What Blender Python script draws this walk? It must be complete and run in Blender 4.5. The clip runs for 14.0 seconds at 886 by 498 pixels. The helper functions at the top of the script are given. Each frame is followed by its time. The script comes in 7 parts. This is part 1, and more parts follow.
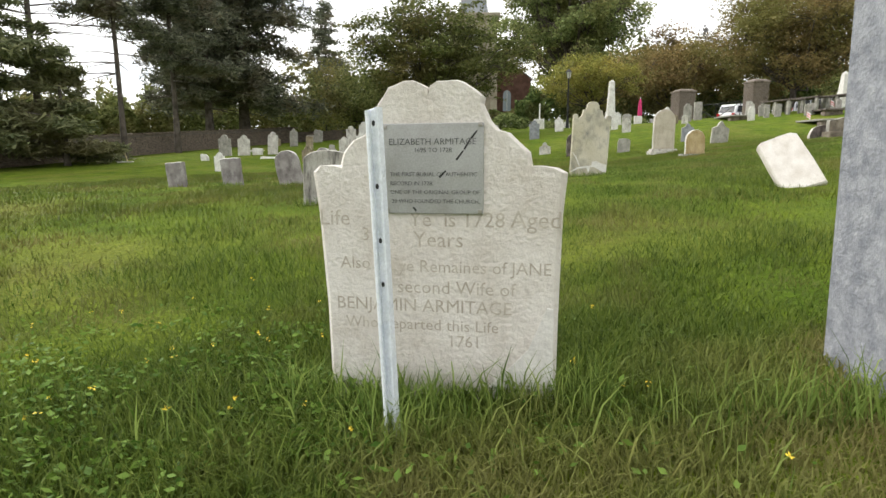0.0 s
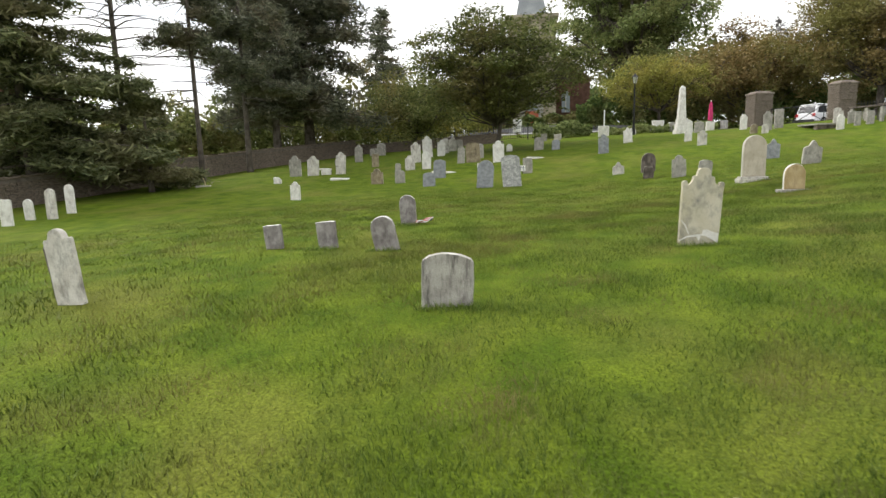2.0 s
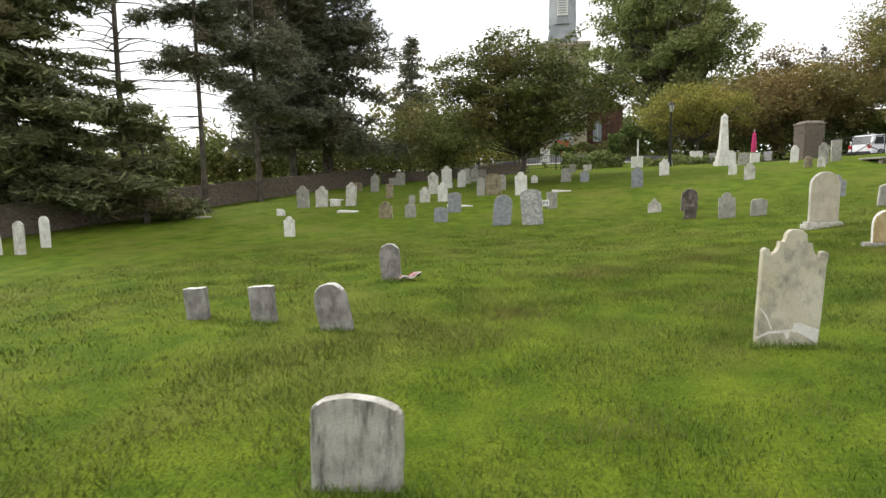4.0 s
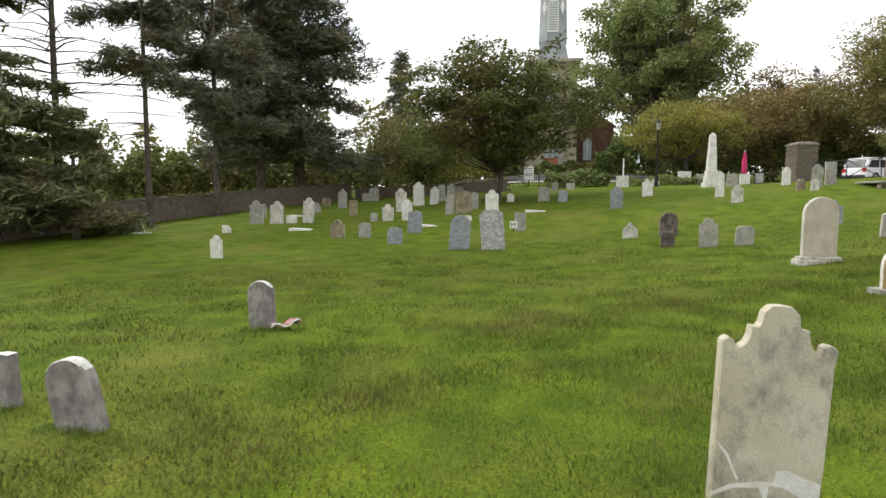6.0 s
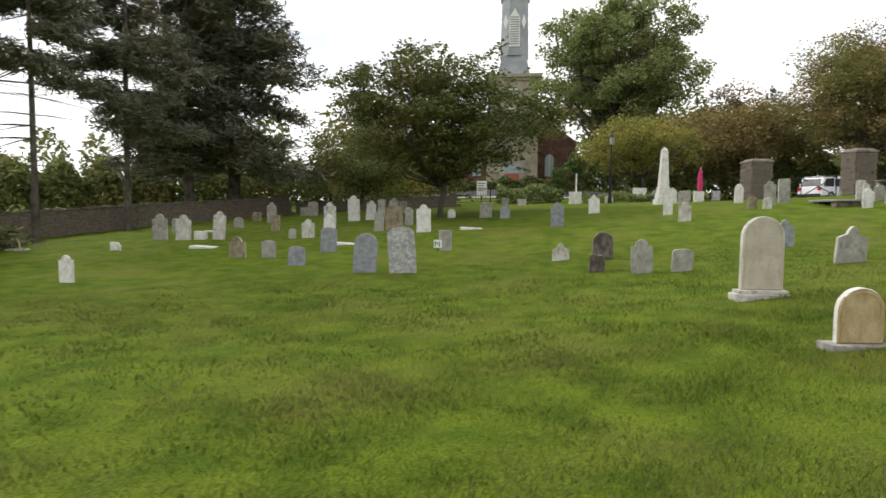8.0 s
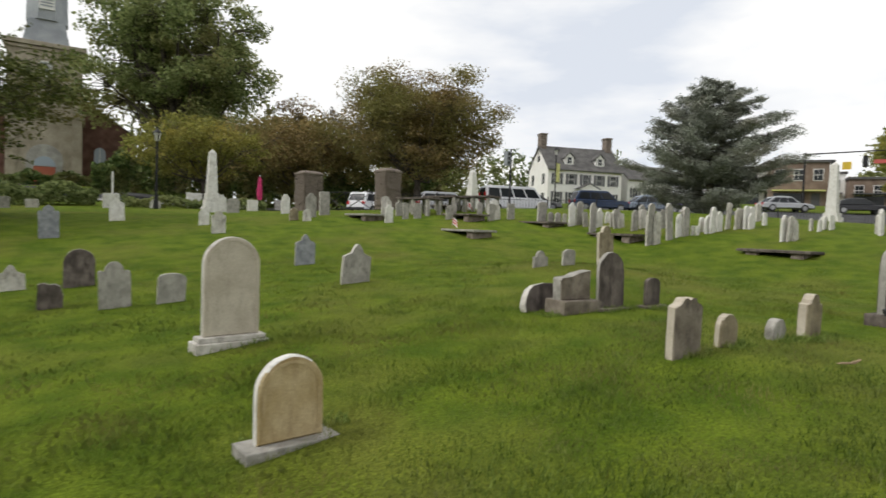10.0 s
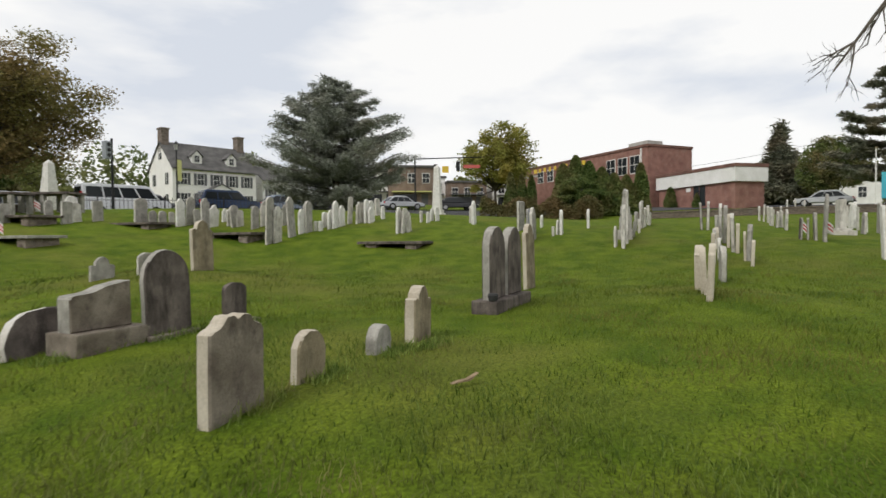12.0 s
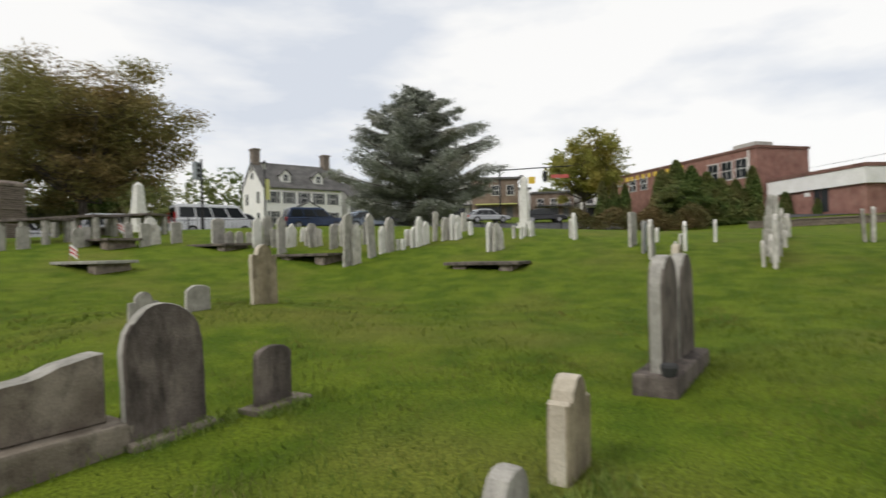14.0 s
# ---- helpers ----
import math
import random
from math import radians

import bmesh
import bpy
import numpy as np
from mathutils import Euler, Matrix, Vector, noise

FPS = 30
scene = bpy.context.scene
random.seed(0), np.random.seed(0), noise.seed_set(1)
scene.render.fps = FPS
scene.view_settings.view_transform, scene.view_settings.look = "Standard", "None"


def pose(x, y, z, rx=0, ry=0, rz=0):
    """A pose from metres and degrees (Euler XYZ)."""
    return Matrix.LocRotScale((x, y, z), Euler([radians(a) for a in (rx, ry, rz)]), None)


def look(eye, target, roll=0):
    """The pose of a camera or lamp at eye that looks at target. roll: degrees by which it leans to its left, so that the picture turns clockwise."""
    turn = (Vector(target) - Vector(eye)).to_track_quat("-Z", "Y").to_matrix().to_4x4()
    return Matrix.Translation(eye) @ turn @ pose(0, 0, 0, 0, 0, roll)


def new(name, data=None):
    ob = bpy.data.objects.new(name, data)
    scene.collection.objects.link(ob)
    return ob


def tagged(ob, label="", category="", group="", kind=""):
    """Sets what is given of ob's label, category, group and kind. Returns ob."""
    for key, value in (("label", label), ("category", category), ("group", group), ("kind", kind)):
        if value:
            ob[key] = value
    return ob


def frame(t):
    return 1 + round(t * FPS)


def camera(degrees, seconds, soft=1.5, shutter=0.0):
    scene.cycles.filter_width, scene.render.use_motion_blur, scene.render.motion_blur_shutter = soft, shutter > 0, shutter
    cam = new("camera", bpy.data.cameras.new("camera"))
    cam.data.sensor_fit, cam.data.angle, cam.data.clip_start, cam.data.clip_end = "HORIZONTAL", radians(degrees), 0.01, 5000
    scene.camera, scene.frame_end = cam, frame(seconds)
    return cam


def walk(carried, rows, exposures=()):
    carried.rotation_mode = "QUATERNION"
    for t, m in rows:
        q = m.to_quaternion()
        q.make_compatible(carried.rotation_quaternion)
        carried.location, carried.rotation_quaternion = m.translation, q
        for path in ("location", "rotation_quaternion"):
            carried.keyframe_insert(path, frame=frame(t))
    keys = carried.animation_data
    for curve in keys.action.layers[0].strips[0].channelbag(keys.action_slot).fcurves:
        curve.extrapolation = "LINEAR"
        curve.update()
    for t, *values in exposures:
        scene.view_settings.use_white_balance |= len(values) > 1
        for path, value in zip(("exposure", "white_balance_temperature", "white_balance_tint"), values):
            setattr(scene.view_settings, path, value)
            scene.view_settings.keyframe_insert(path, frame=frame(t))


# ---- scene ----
cam = camera(76.0, 14.0, 1.5, 0.25)
PATH = [
    (0, (0.315, -1.499, 0.876), (0.097, 0.461, 0.542), -0.3),
    (0.5, (0.292, -1.507, 0.921), (0.071, 0.452, 0.585), -0.4),
    (1, (0.152, -1.506, 1.450), (-0.083, 0.453, 1.116), -0.4),
    (1.5, (-0.104, -1.532, 1.836), (-0.452, 0.407, 1.494), -1.3),
    (2, (-0.346, -1.294, 1.873), (-0.752, 0.635, 1.535), -1.6),
    (2.2, (-0.441, -1.138, 1.884), (-0.857, 0.794, 1.574), -1.8),
    (4.5, (-0.005, 2.0, 2.069), (-0.522, 3.918, 1.838), -0.7),
    (5, (0.255, 2.614, 2.074), (-0.246, 4.538, 1.862), -0.2),
    (5.5, (0.465, 3.19, 2.104), (-0.013, 5.121, 1.905), -0.0),
    (6, (0.583, 3.759, 2.101), (0.091, 5.689, 1.914), 0.1),
    (6.5, (0.783, 4.451, 2.102), (0.26, 6.375, 1.946), 0.1),
    (7, (1.06, 5.08, 2.105), (0.512, 6.998, 1.961), -0.2),
    (9.3, (3.049, 8.418, 2.157), (3.475, 10.37, 2.057), 2.5),
    (9.5, (3.27, 8.678, 2.194), (3.886, 10.578, 2.103), 2.6),
    (10, (3.852, 9.112, 2.281), (4.816, 10.863, 2.206), 2.1),
    (10.5, (4.48, 9.46, 2.267), (5.693, 11.049, 2.205), 1.5),
    (11, (5.085, 9.669, 2.151), (6.498, 11.082, 2.102), -0.2),
    (11.5, (5.555, 9.854, 2.126), (7.15, 11.06, 2.075), -0.5),
    (12, (6.108, 10.218, 2.127), (7.899, 11.107, 2.082), -0.6),
    (12.5, (6.608, 10.564, 2.163), (8.424, 11.402, 2.117), -1.1),
    (13, (7.011, 10.863, 2.21), (8.828, 11.697, 2.167), -1.8),
    (13.5, (7.506, 11.06, 2.249), (9.329, 11.88, 2.206), -2.9),
    (14, (7.809, 11.501, 2.3), (9.453, 12.641, 2.305), -1.4),
]
walk(cam, [(t, look(eye, target, roll)) for t, eye, target, roll in PATH], [(0, 0.58), (0.7, 0.56), (2, 0.47), (7, 0.33), (9.5, -0.05), (11, -0.25), (14, -0.25)])

# ---- sky and light ----
SUN_ELEVATION, SUN_TURN = 42, 288
world = bpy.data.worlds.new("world")
scene.world = world
world.use_nodes = True
wn, wl = world.node_tree.nodes, world.node_tree.links
wn.clear()
w_out, w_bg, w_sky = wn.new("ShaderNodeOutputWorld"), wn.new("ShaderNodeBackground"), wn.new("ShaderNodeTexSky")
w_sky.sky_type, w_sky.sun_disc = "NISHITA", False
w_sky.sun_elevation, w_sky.sun_rotation = radians(SUN_ELEVATION), radians(SUN_TURN)
w_tc, w_map, w_n1, w_ramp, w_mix, w_mul = (wn.new("ShaderNodeTexCoord"), wn.new("ShaderNodeMapping"), wn.new("ShaderNodeTexNoise"),
                                    wn.new("ShaderNodeValToRGB"), wn.new("ShaderNodeMixRGB"), wn.new("ShaderNodeMixRGB"))
w_map.inputs["Scale"].default_value = (1.0, 1.0, 3.2)
w_n1.inputs["Scale"].default_value, w_n1.inputs["Detail"].default_value, w_n1.inputs["Roughness"].default_value = 2.1, 6, 0.52
w_ramp.color_ramp.elements[0].position, w_ramp.color_ramp.elements[0].color = 0.33, (0.70, 0.74, 0.81, 1)
w_ramp.color_ramp.elements[1].position, w_ramp.color_ramp.elements[1].color = 0.50, (1.0, 0.99, 0.97, 1)
w_mul.blend_type, w_mul.inputs[0].default_value, w_mul.inputs[2].default_value = "MULTIPLY", 1.0, (0.1, 0.1, 0.1, 1)
w_mix.inputs[0].default_value = 0.93
wl.new(w_tc.outputs["Generated"], w_map.inputs["Vector"])
wl.new(w_map.outputs[0], w_n1.inputs["Vector"])
wl.new(w_n1.outputs["Fac"], w_ramp.inputs[0])
wl.new(w_sky.outputs[0], w_mul.inputs[1])
wl.new(w_mul.outputs[0], w_mix.inputs[1])
wl.new(w_ramp.outputs[0], w_mix.inputs[2])
wl.new(w_mix.outputs[0], w_bg.inputs[0])
w_bg.inputs[1].default_value = 1.22
wl.new(w_bg.outputs[0], w_out.inputs[0])
sun_data = bpy.data.lights.new("sun", "SUN")
sun_data.energy, sun_data.angle, sun_data.color = 1.9, radians(18), (1.0, 0.97, 0.92)
sun_lamp = new("sun", sun_data)
sun_lamp.matrix_basis = look((0, 0, 0), (math.sin(radians(SUN_TURN)) * -1, math.cos(radians(SUN_TURN)) * -1, -math.tan(radians(SUN_ELEVATION))))


# ---- materials ----
def surf(name, c1, c2, c3=None, scale=6.0, grain=60.0, rough=0.9, bump=0.25, streak=0.0, metal=0.0, stain=0.5, world_space=False, cut=0.55, speck=0.16):
    """Two colours in soft patches, fine grain, and stains of the third colour."""
    m = bpy.data.materials.new(name)
    m.use_nodes = True
    n, l = m.node_tree.nodes, m.node_tree.links
    b = n["Principled BSDF"]
    b.inputs["Roughness"].default_value, b.inputs["Metallic"].default_value = rough, metal
    b.inputs["Specular IOR Level"].default_value = 0.5 if rough < 0.6 else 0.25
    tc = n.new("ShaderNodeTexCoord")
    vec = tc.outputs["Object"]
    if world_space:
        geo = n.new("ShaderNodeNewGeometry")
        vec = geo.outputs["Position"]
    else:
        info, add = n.new("ShaderNodeObjectInfo"), n.new("ShaderNodeVectorMath")
        sc = n.new("ShaderNodeMath")
        sc.operation, sc.inputs[1].default_value = "MULTIPLY", 37.0
        l.new(info.outputs["Random"], sc.inputs[0])
        l.new(vec, add.inputs[0]), l.new(sc.outputs[0], add.inputs[1])
        vec = add.outputs[0]
    n1, n2 = n.new("ShaderNodeTexNoise"), n.new("ShaderNodeTexNoise")
    n1.inputs["Scale"].default_value, n1.inputs["Detail"].default_value = scale, 5
    n2.inputs["Scale"].default_value, n2.inputs["Detail"].default_value, n2.inputs["Roughness"].default_value = grain, 4, 0.65
    l.new(vec, n1.inputs["Vector"]), l.new(vec, n2.inputs["Vector"])
    r1 = n.new("ShaderNodeValToRGB")
    r1.color_ramp.elements[0].position, r1.color_ramp.elements[1].position = 0.35, 0.65
    r1.color_ramp.elements[0].color, r1.color_ramp.elements[1].color = (*c1, 1), (*c2, 1)
    l.new(n1.outputs["Fac"], r1.inputs[0])
    col = r1.outputs[0]
    if c3:
        mp, n3, r3, mx = n.new("ShaderNodeMapping"), n.new("ShaderNodeTexNoise"), n.new("ShaderNodeValToRGB"), n.new("ShaderNodeMixRGB")
        mp.inputs["Scale"].default_value = (1, 1, 1 - 0.88 * streak)
        n3.inputs["Scale"].default_value, n3.inputs["Detail"].default_value, n3.inputs["Roughness"].default_value = scale * 1.7, 8, 0.7
        r3.color_ramp.elements[0].position, r3.color_ramp.elements[1].position = cut - 0.05, cut + 0.15
        r3.color_ramp.elements[0].color, r3.color_ramp.elements[1].color = (0, 0, 0, 1), (stain, stain, stain, 1)
        l.new(vec, mp.inputs["Vector"]), l.new(mp.outputs[0], n3.inputs["Vector"]), l.new(n3.outputs["Fac"], r3.inputs[0])
        l.new(r3.outputs[0], mx.inputs[0]), l.new(col, mx.inputs[1])
        mx.inputs[2].default_value = (*c3, 1)
        col = mx.outputs[0]
    hv, mr = n.new("ShaderNodeMixRGB"), n.new("ShaderNodeMapRange")
    mr.inputs["From Min"].default_value, mr.inputs["From Max"].default_value, mr.inputs["To Min"].default_value, mr.inputs["To Max"].default_value = 0.25, 0.75, 1 - speck, 1 + speck
    l.new(n2.outputs["Fac"], mr.inputs["Value"])
    hv.blend_type, hv.inputs[0].default_value = "MULTIPLY", 1.0
    l.new(col, hv.inputs[1]), l.new(mr.outputs[0], hv.inputs[2]), l.new(hv.outputs[0], b.inputs["Base Color"])
    if bump:
        bp = n.new("ShaderNodeBump")
        bp.inputs["Strength"].default_value, bp.inputs["Distance"].default_value = bump, 0.02
        l.new(n2.outputs["Fac"], bp.inputs["Height"]), l.new(bp.outputs[0], b.inputs["Normal"])
    return m


def plain(name, c, rough=0.6, metal=0.0, alpha=None):
    m = bpy.data.materials.new(name)
    m.use_nodes = True
    b = m.node_tree.nodes["Principled BSDF"]
    b.inputs["Base Color"].default_value, b.inputs["Roughness"].default_value, b.inputs["Metallic"].default_value = (*c, 1), rough, metal
    return m


def leafy(name, dark, light, dry, patch=0.25, cut=0.6, through_light=0.35, rough=0.6, mottle=0.0, upright=0.0):
    """Leaves or blades: each one a shade of its own, drier in patches, a little light coming through."""
    m = bpy.data.materials.new(name)
    m.use_nodes = True
    n, l = m.node_tree.nodes, m.node_tree.links
    b, out = n["Principled BSDF"], n["Material Output"]
    geo, r1, ns, r2, mx = n.new("ShaderNodeNewGeometry"), n.new("ShaderNodeValToRGB"), n.new("ShaderNodeTexNoise"), n.new("ShaderNodeValToRGB"), n.new("ShaderNodeMixRGB")
    r1.color_ramp.elements[0].color, r1.color_ramp.elements[1].color = (*dark, 1), (*light, 1)
    l.new(geo.outputs["Random Per Island"], r1.inputs[0])
    ns.inputs["Scale"].default_value, ns.inputs["Detail"].default_value = patch, 5
    l.new(geo.outputs["Position"], ns.inputs["Vector"])
    r2.color_ramp.elements[0].position, r2.color_ramp.elements[1].position = cut - 0.12, cut + 0.12
    r2.color_ramp.elements[0].color, r2.color_ramp.elements[1].color = (0, 0, 0, 1), (0.75, 0.75, 0.75, 1)
    l.new(ns.outputs["Fac"], r2.inputs[0]), l.new(r2.outputs[0], mx.inputs[0]), l.new(r1.outputs[0], mx.inputs[1])
    mx.inputs[2].default_value = (*dry, 1)
    col = mx.outputs[0]
    if mottle:
        nm, mr, mu = n.new("ShaderNodeTexNoise"), n.new("ShaderNodeMapRange"), n.new("ShaderNodeMixRGB")
        nm.inputs["Scale"].default_value, nm.inputs["Detail"].default_value, nm.inputs["Roughness"].default_value = mottle, 6, 0.62
        mr.inputs["From Min"].default_value, mr.inputs["From Max"].default_value, mr.inputs["To Min"].default_value, mr.inputs["To Max"].default_value = 0.34, 0.66, 0.78, 1.16
        mu.blend_type, mu.inputs[0].default_value = "MULTIPLY", 1.0
        l.new(geo.outputs["Position"], nm.inputs["Vector"]), l.new(nm.outputs["Fac"], mr.inputs["Value"])
        l.new(col, mu.inputs[1]), l.new(mr.outputs[0], mu.inputs[2])
        col = mu.outputs[0]
    l.new(col, b.inputs["Base Color"])
    b.inputs["Roughness"].default_value, b.inputs["Specular IOR Level"].default_value = rough, 0.12
    tr, ms = n.new("ShaderNodeBsdfTranslucent"), n.new("ShaderNodeMixShader")
    l.new(col, tr.inputs["Color"])
    ms.inputs[0].default_value = through_light
    if upright:
        # blades bend and roll, so that the sward as a whole faces the sky
        bend = n.new("ShaderNodeVectorMath")
        bend.operation, bend.inputs[1].default_value = "ADD", (0, 0, upright)
        norm = n.new("ShaderNodeVectorMath")
        norm.operation = "NORMALIZE"
        l.new(geo.outputs["Normal"], bend.inputs[0]), l.new(bend.outputs[0], norm.inputs[0]), l.new(norm.outputs[0], b.inputs["Normal"]), l.new(norm.outputs[0], tr.inputs["Normal"])
    l.new(b.outputs[0], ms.inputs[1]), l.new(tr.outputs[0], ms.inputs[2]), l.new(ms.outputs[0], out.inputs["Surface"])
    return m


STONE = {
    "ash": surf("ashen_marble", (0.20, 0.18, 0.175), (0.34, 0.32, 0.305), (0.10, 0.085, 0.085), 7, 60, 0.9, 0.45, 0.6, stain=0.75, cut=0.52),
    "white": surf("white_marble", (0.62, 0.60, 0.55), (0.74, 0.73, 0.69), (0.27, 0.26, 0.22), 5, 55, 0.8, 0.3, 0.6, stain=0.65, cut=0.55),
    "pale": surf("pale_marble", (0.46, 0.43, 0.38), (0.62, 0.60, 0.55), (0.17, 0.16, 0.14), 5, 55, 0.85, 0.35, 0.6, stain=0.8, cut=0.53),
    "grey": surf("grey_stone", (0.27, 0.26, 0.23), (0.40, 0.38, 0.34), (0.12, 0.11, 0.10), 6, 60, 0.9, 0.4, 0.6, stain=0.65, cut=0.54),
    "tan": surf("tan_sandstone", (0.20, 0.165, 0.105), (0.33, 0.28, 0.19), (0.085, 0.068, 0.05), 5, 60, 0.9, 0.45, 0.7, stain=0.8, cut=0.52),
    "slate": surf("blue_grey_slate", (0.20, 0.21, 0.23), (0.31, 0.32, 0.34), (0.42, 0.42, 0.38), 8, 70, 0.8, 0.3, 0.2, stain=0.5, cut=0.6),
    "lichen": surf("lichened_stone", (0.24, 0.24, 0.24), (0.38, 0.38, 0.37), (0.66, 0.66, 0.62), 9, 60, 0.9, 0.5, 0.0, stain=0.9, cut=0.54),
    "dark": surf("dark_brown_stone", (0.082, 0.068, 0.060), (0.19, 0.160, 0.138), (0.035, 0.028, 0.025), 5, 55, 0.9, 0.5, 0.8, stain=0.85, cut=0.51),
    "dim": surf("sooty_brown_stone", (0.14, 0.115, 0.09), (0.26, 0.225, 0.18), (0.065, 0.052, 0.042), 5, 55, 0.9, 0.45, 0.5, stain=0.8, cut=0.55),
    "streak": surf("streaked_stone", (0.33, 0.31, 0.28), (0.46, 0.44, 0.40), (0.06, 0.055, 0.05), 7, 60, 0.9, 0.5, 0.9, stain=0.9, cut=0.50),
    "yellow": surf("yellow_sandstone", (0.36, 0.27, 0.13), (0.48, 0.38, 0.22), (0.24, 0.17, 0.08), 6, 60, 0.9, 0.35, 0.9, stain=0.6, cut=0.54),
    "cream": surf("cream_limestone", (0.43, 0.38, 0.30), (0.54, 0.49, 0.40), (0.30, 0.25, 0.19), 4, 60, 0.9, 0.35, 0.8, stain=0.6, cut=0.55),
}
M_MARBLE = surf("weathered_white_marble", (0.585, 0.54, 0.485), (0.70, 0.665, 0.615), (0.42, 0.36, 0.29), 7, 70, 0.8, 0.5, 0.3, stain=0.55, cut=0.58, speck=0.10)
M_BLUE = surf("mottled_grey_marble", (0.19, 0.20, 0.225), (0.30, 0.31, 0.335), (0.42, 0.42, 0.44), 22, 70, 0.75, 0.45, 0.0, stain=0.5, cut=0.55)
M_MENDED = surf("yellowed_marble", (0.43, 0.39, 0.28), (0.55, 0.51, 0.41), (0.16, 0.16, 0.15), 2.4, 60, 0.85, 0.3, 0.15, stain=0.8, cut=0.53)
M_CEMENT = surf("white_cement_repair", (0.60, 0.58, 0.54), (0.70, 0.68, 0.64), None, 12, 80, 0.9, 0.3)
M_ENGRAVE = surf("engraved_grooves", (0.38, 0.34, 0.28), (0.50, 0.46, 0.39), None, 30, 80, 0.9, 0.0)
M_PLAQUE = surf("brushed_steel_plaque", (0.30, 0.30, 0.29), (0.38, 0.38, 0.37), (0.22, 0.20, 0.17), 5, 220, 0.42, 0.05, 0.3, metal=0.6, stain=0.4)
M_LETTER = plain("dark_lettering", (0.10, 0.10, 0.10), 0.6)
M_SCREW = plain("steel_screw", (0.35, 0.33, 0.30), 0.4, 0.9)
M_POLE = surf("flaking_white_paint", (0.62, 0.66, 0.72), (0.74, 0.77, 0.81), (0.05, 0.07, 0.07), 26, 120, 0.5, 0.2, 0.5, stain=1.0, cut=0.68)
M_HOLE = plain("dark_gap", (0.03, 0.03, 0.03), 0.9)
M_EARTH = surf("soil", (0.05, 0.04, 0.025), (0.10, 0.08, 0.05), None, 6, 40, 1.0, 0.3)
M_BLADE = leafy("grass_blades", (0.054, 0.098, 0.006), (0.158, 0.204, 0.022), (0.190, 0.160, 0.046), 0.9, 0.565, 0.20, 0.6, 1.7, upright=1.6)
M_BLADE_N = leafy("fresh_grass_blades", (0.040, 0.078, 0.009), (0.190, 0.245, 0.050), (0.25, 0.205, 0.085), 1.3, 0.62, 0.35, 0.5, 1.7)
M_TALL = leafy("long_grass_blades", (0.065, 0.12, 0.016), (0.28, 0.36, 0.09), (0.38, 0.29, 0.12), 2.2, 0.66, 0.35, 0.45)
M_WEED = leafy("broad_weed_leaves", (0.045, 0.10, 0.012), (0.17, 0.27, 0.045), (0.2, 0.25, 0.06), 2.0, 0.7, 0.3, 0.5)
M_FLOWER = plain("yellow_petals", (0.75, 0.55, 0.03), 0.6)
M_NEEDLE = leafy("dark_needles", (0.070, 0.080, 0.058), (0.235, 0.245, 0.165), (0.22, 0.17, 0.11), 0.35, 0.60, 0.25)
M_NEEDLE_G = leafy("green_needles", (0.070, 0.088, 0.042), (0.240, 0.255, 0.125), (0.24, 0.20, 0.11), 0.3, 0.60, 0.25)
M_CEDAR = leafy("grey_green_needles", (0.150, 0.165, 0.135), (0.42, 0.44, 0.38), (0.26, 0.24, 0.19), 0.5, 0.60, 0.3)
M_LEAF_G = leafy("green_leaves", (0.085, 0.125, 0.038), (0.330, 0.375, 0.150), (0.38, 0.32, 0.13), 0.16, 0.60, 0.40)
M_LEAF_D = leafy("dull_green_leaves", (0.084, 0.105, 0.031), (0.280, 0.301, 0.105), (0.301, 0.231, 0.098), 0.25, 0.62, 0.30)
M_LEAF_Y = leafy("yellow_green_leaves", (0.135, 0.155, 0.034), (0.370, 0.360, 0.090), (0.400, 0.310, 0.080), 0.3, 0.58, 0.35)
M_LEAF_O = leafy("rusty_autumn_leaves", (0.150, 0.100, 0.042), (0.360, 0.235, 0.110), (0.200, 0.195, 0.065), 0.25, 0.50, 0.30)
M_LEAF_B = leafy("browning_leaves", (0.130, 0.100, 0.038), (0.350, 0.250, 0.105), (0.215, 0.225, 0.070), 0.22, 0.52, 0.30)
M_HEDGE = leafy("hedge_leaves", (0.041, 0.081, 0.022), (0.171, 0.216, 0.064), (0.227, 0.171, 0.080), 0.4, 0.55, 0.2)
M_FAR = leafy("distant_foliage", (0.092, 0.132, 0.045), (0.223, 0.263, 0.092), (0.284, 0.203, 0.092), 0.05, 0.55, 0.25)
M_BARK = surf("bark", (0.055, 0.045, 0.036), (0.13, 0.11, 0.09), (0.20, 0.19, 0.16), 3, 25, 0.95, 0.8, 0.8, stain=0.4)
M_TWIG = surf("pale_twigs", (0.20, 0.19, 0.19), (0.30, 0.29, 0.28), None, 3, 25, 0.95, 0.3)
M_ASPHALT = surf("asphalt", (0.045, 0.045, 0.048), (0.075, 0.075, 0.078), None, 0.6, 30, 0.9, 0.2, world_space=True)
M_CONCRETE = surf("concrete", (0.30, 0.29, 0.27), (0.42, 0.41, 0.38), None, 1.5, 30, 0.9, 0.2)
M_WALLSTONE = surf("rubble_stone", (0.095, 0.075, 0.060), (0.21, 0.170, 0.135), (0.30, 0.26, 0.215), 2.5, 14, 0.95, 0.6, stain=0.5)
M_MORTAR = surf("mortar", (0.125, 0.105, 0.088), (0.19, 0.165, 0.14), None, 4, 30, 0.95, 0.3)
M_PILLAR = surf("dark_shale_stone", (0.105, 0.083, 0.070), (0.25, 0.205, 0.17), (0.37, 0.34, 0.30), 5, 18, 0.9, 0.5, stain=0.5)
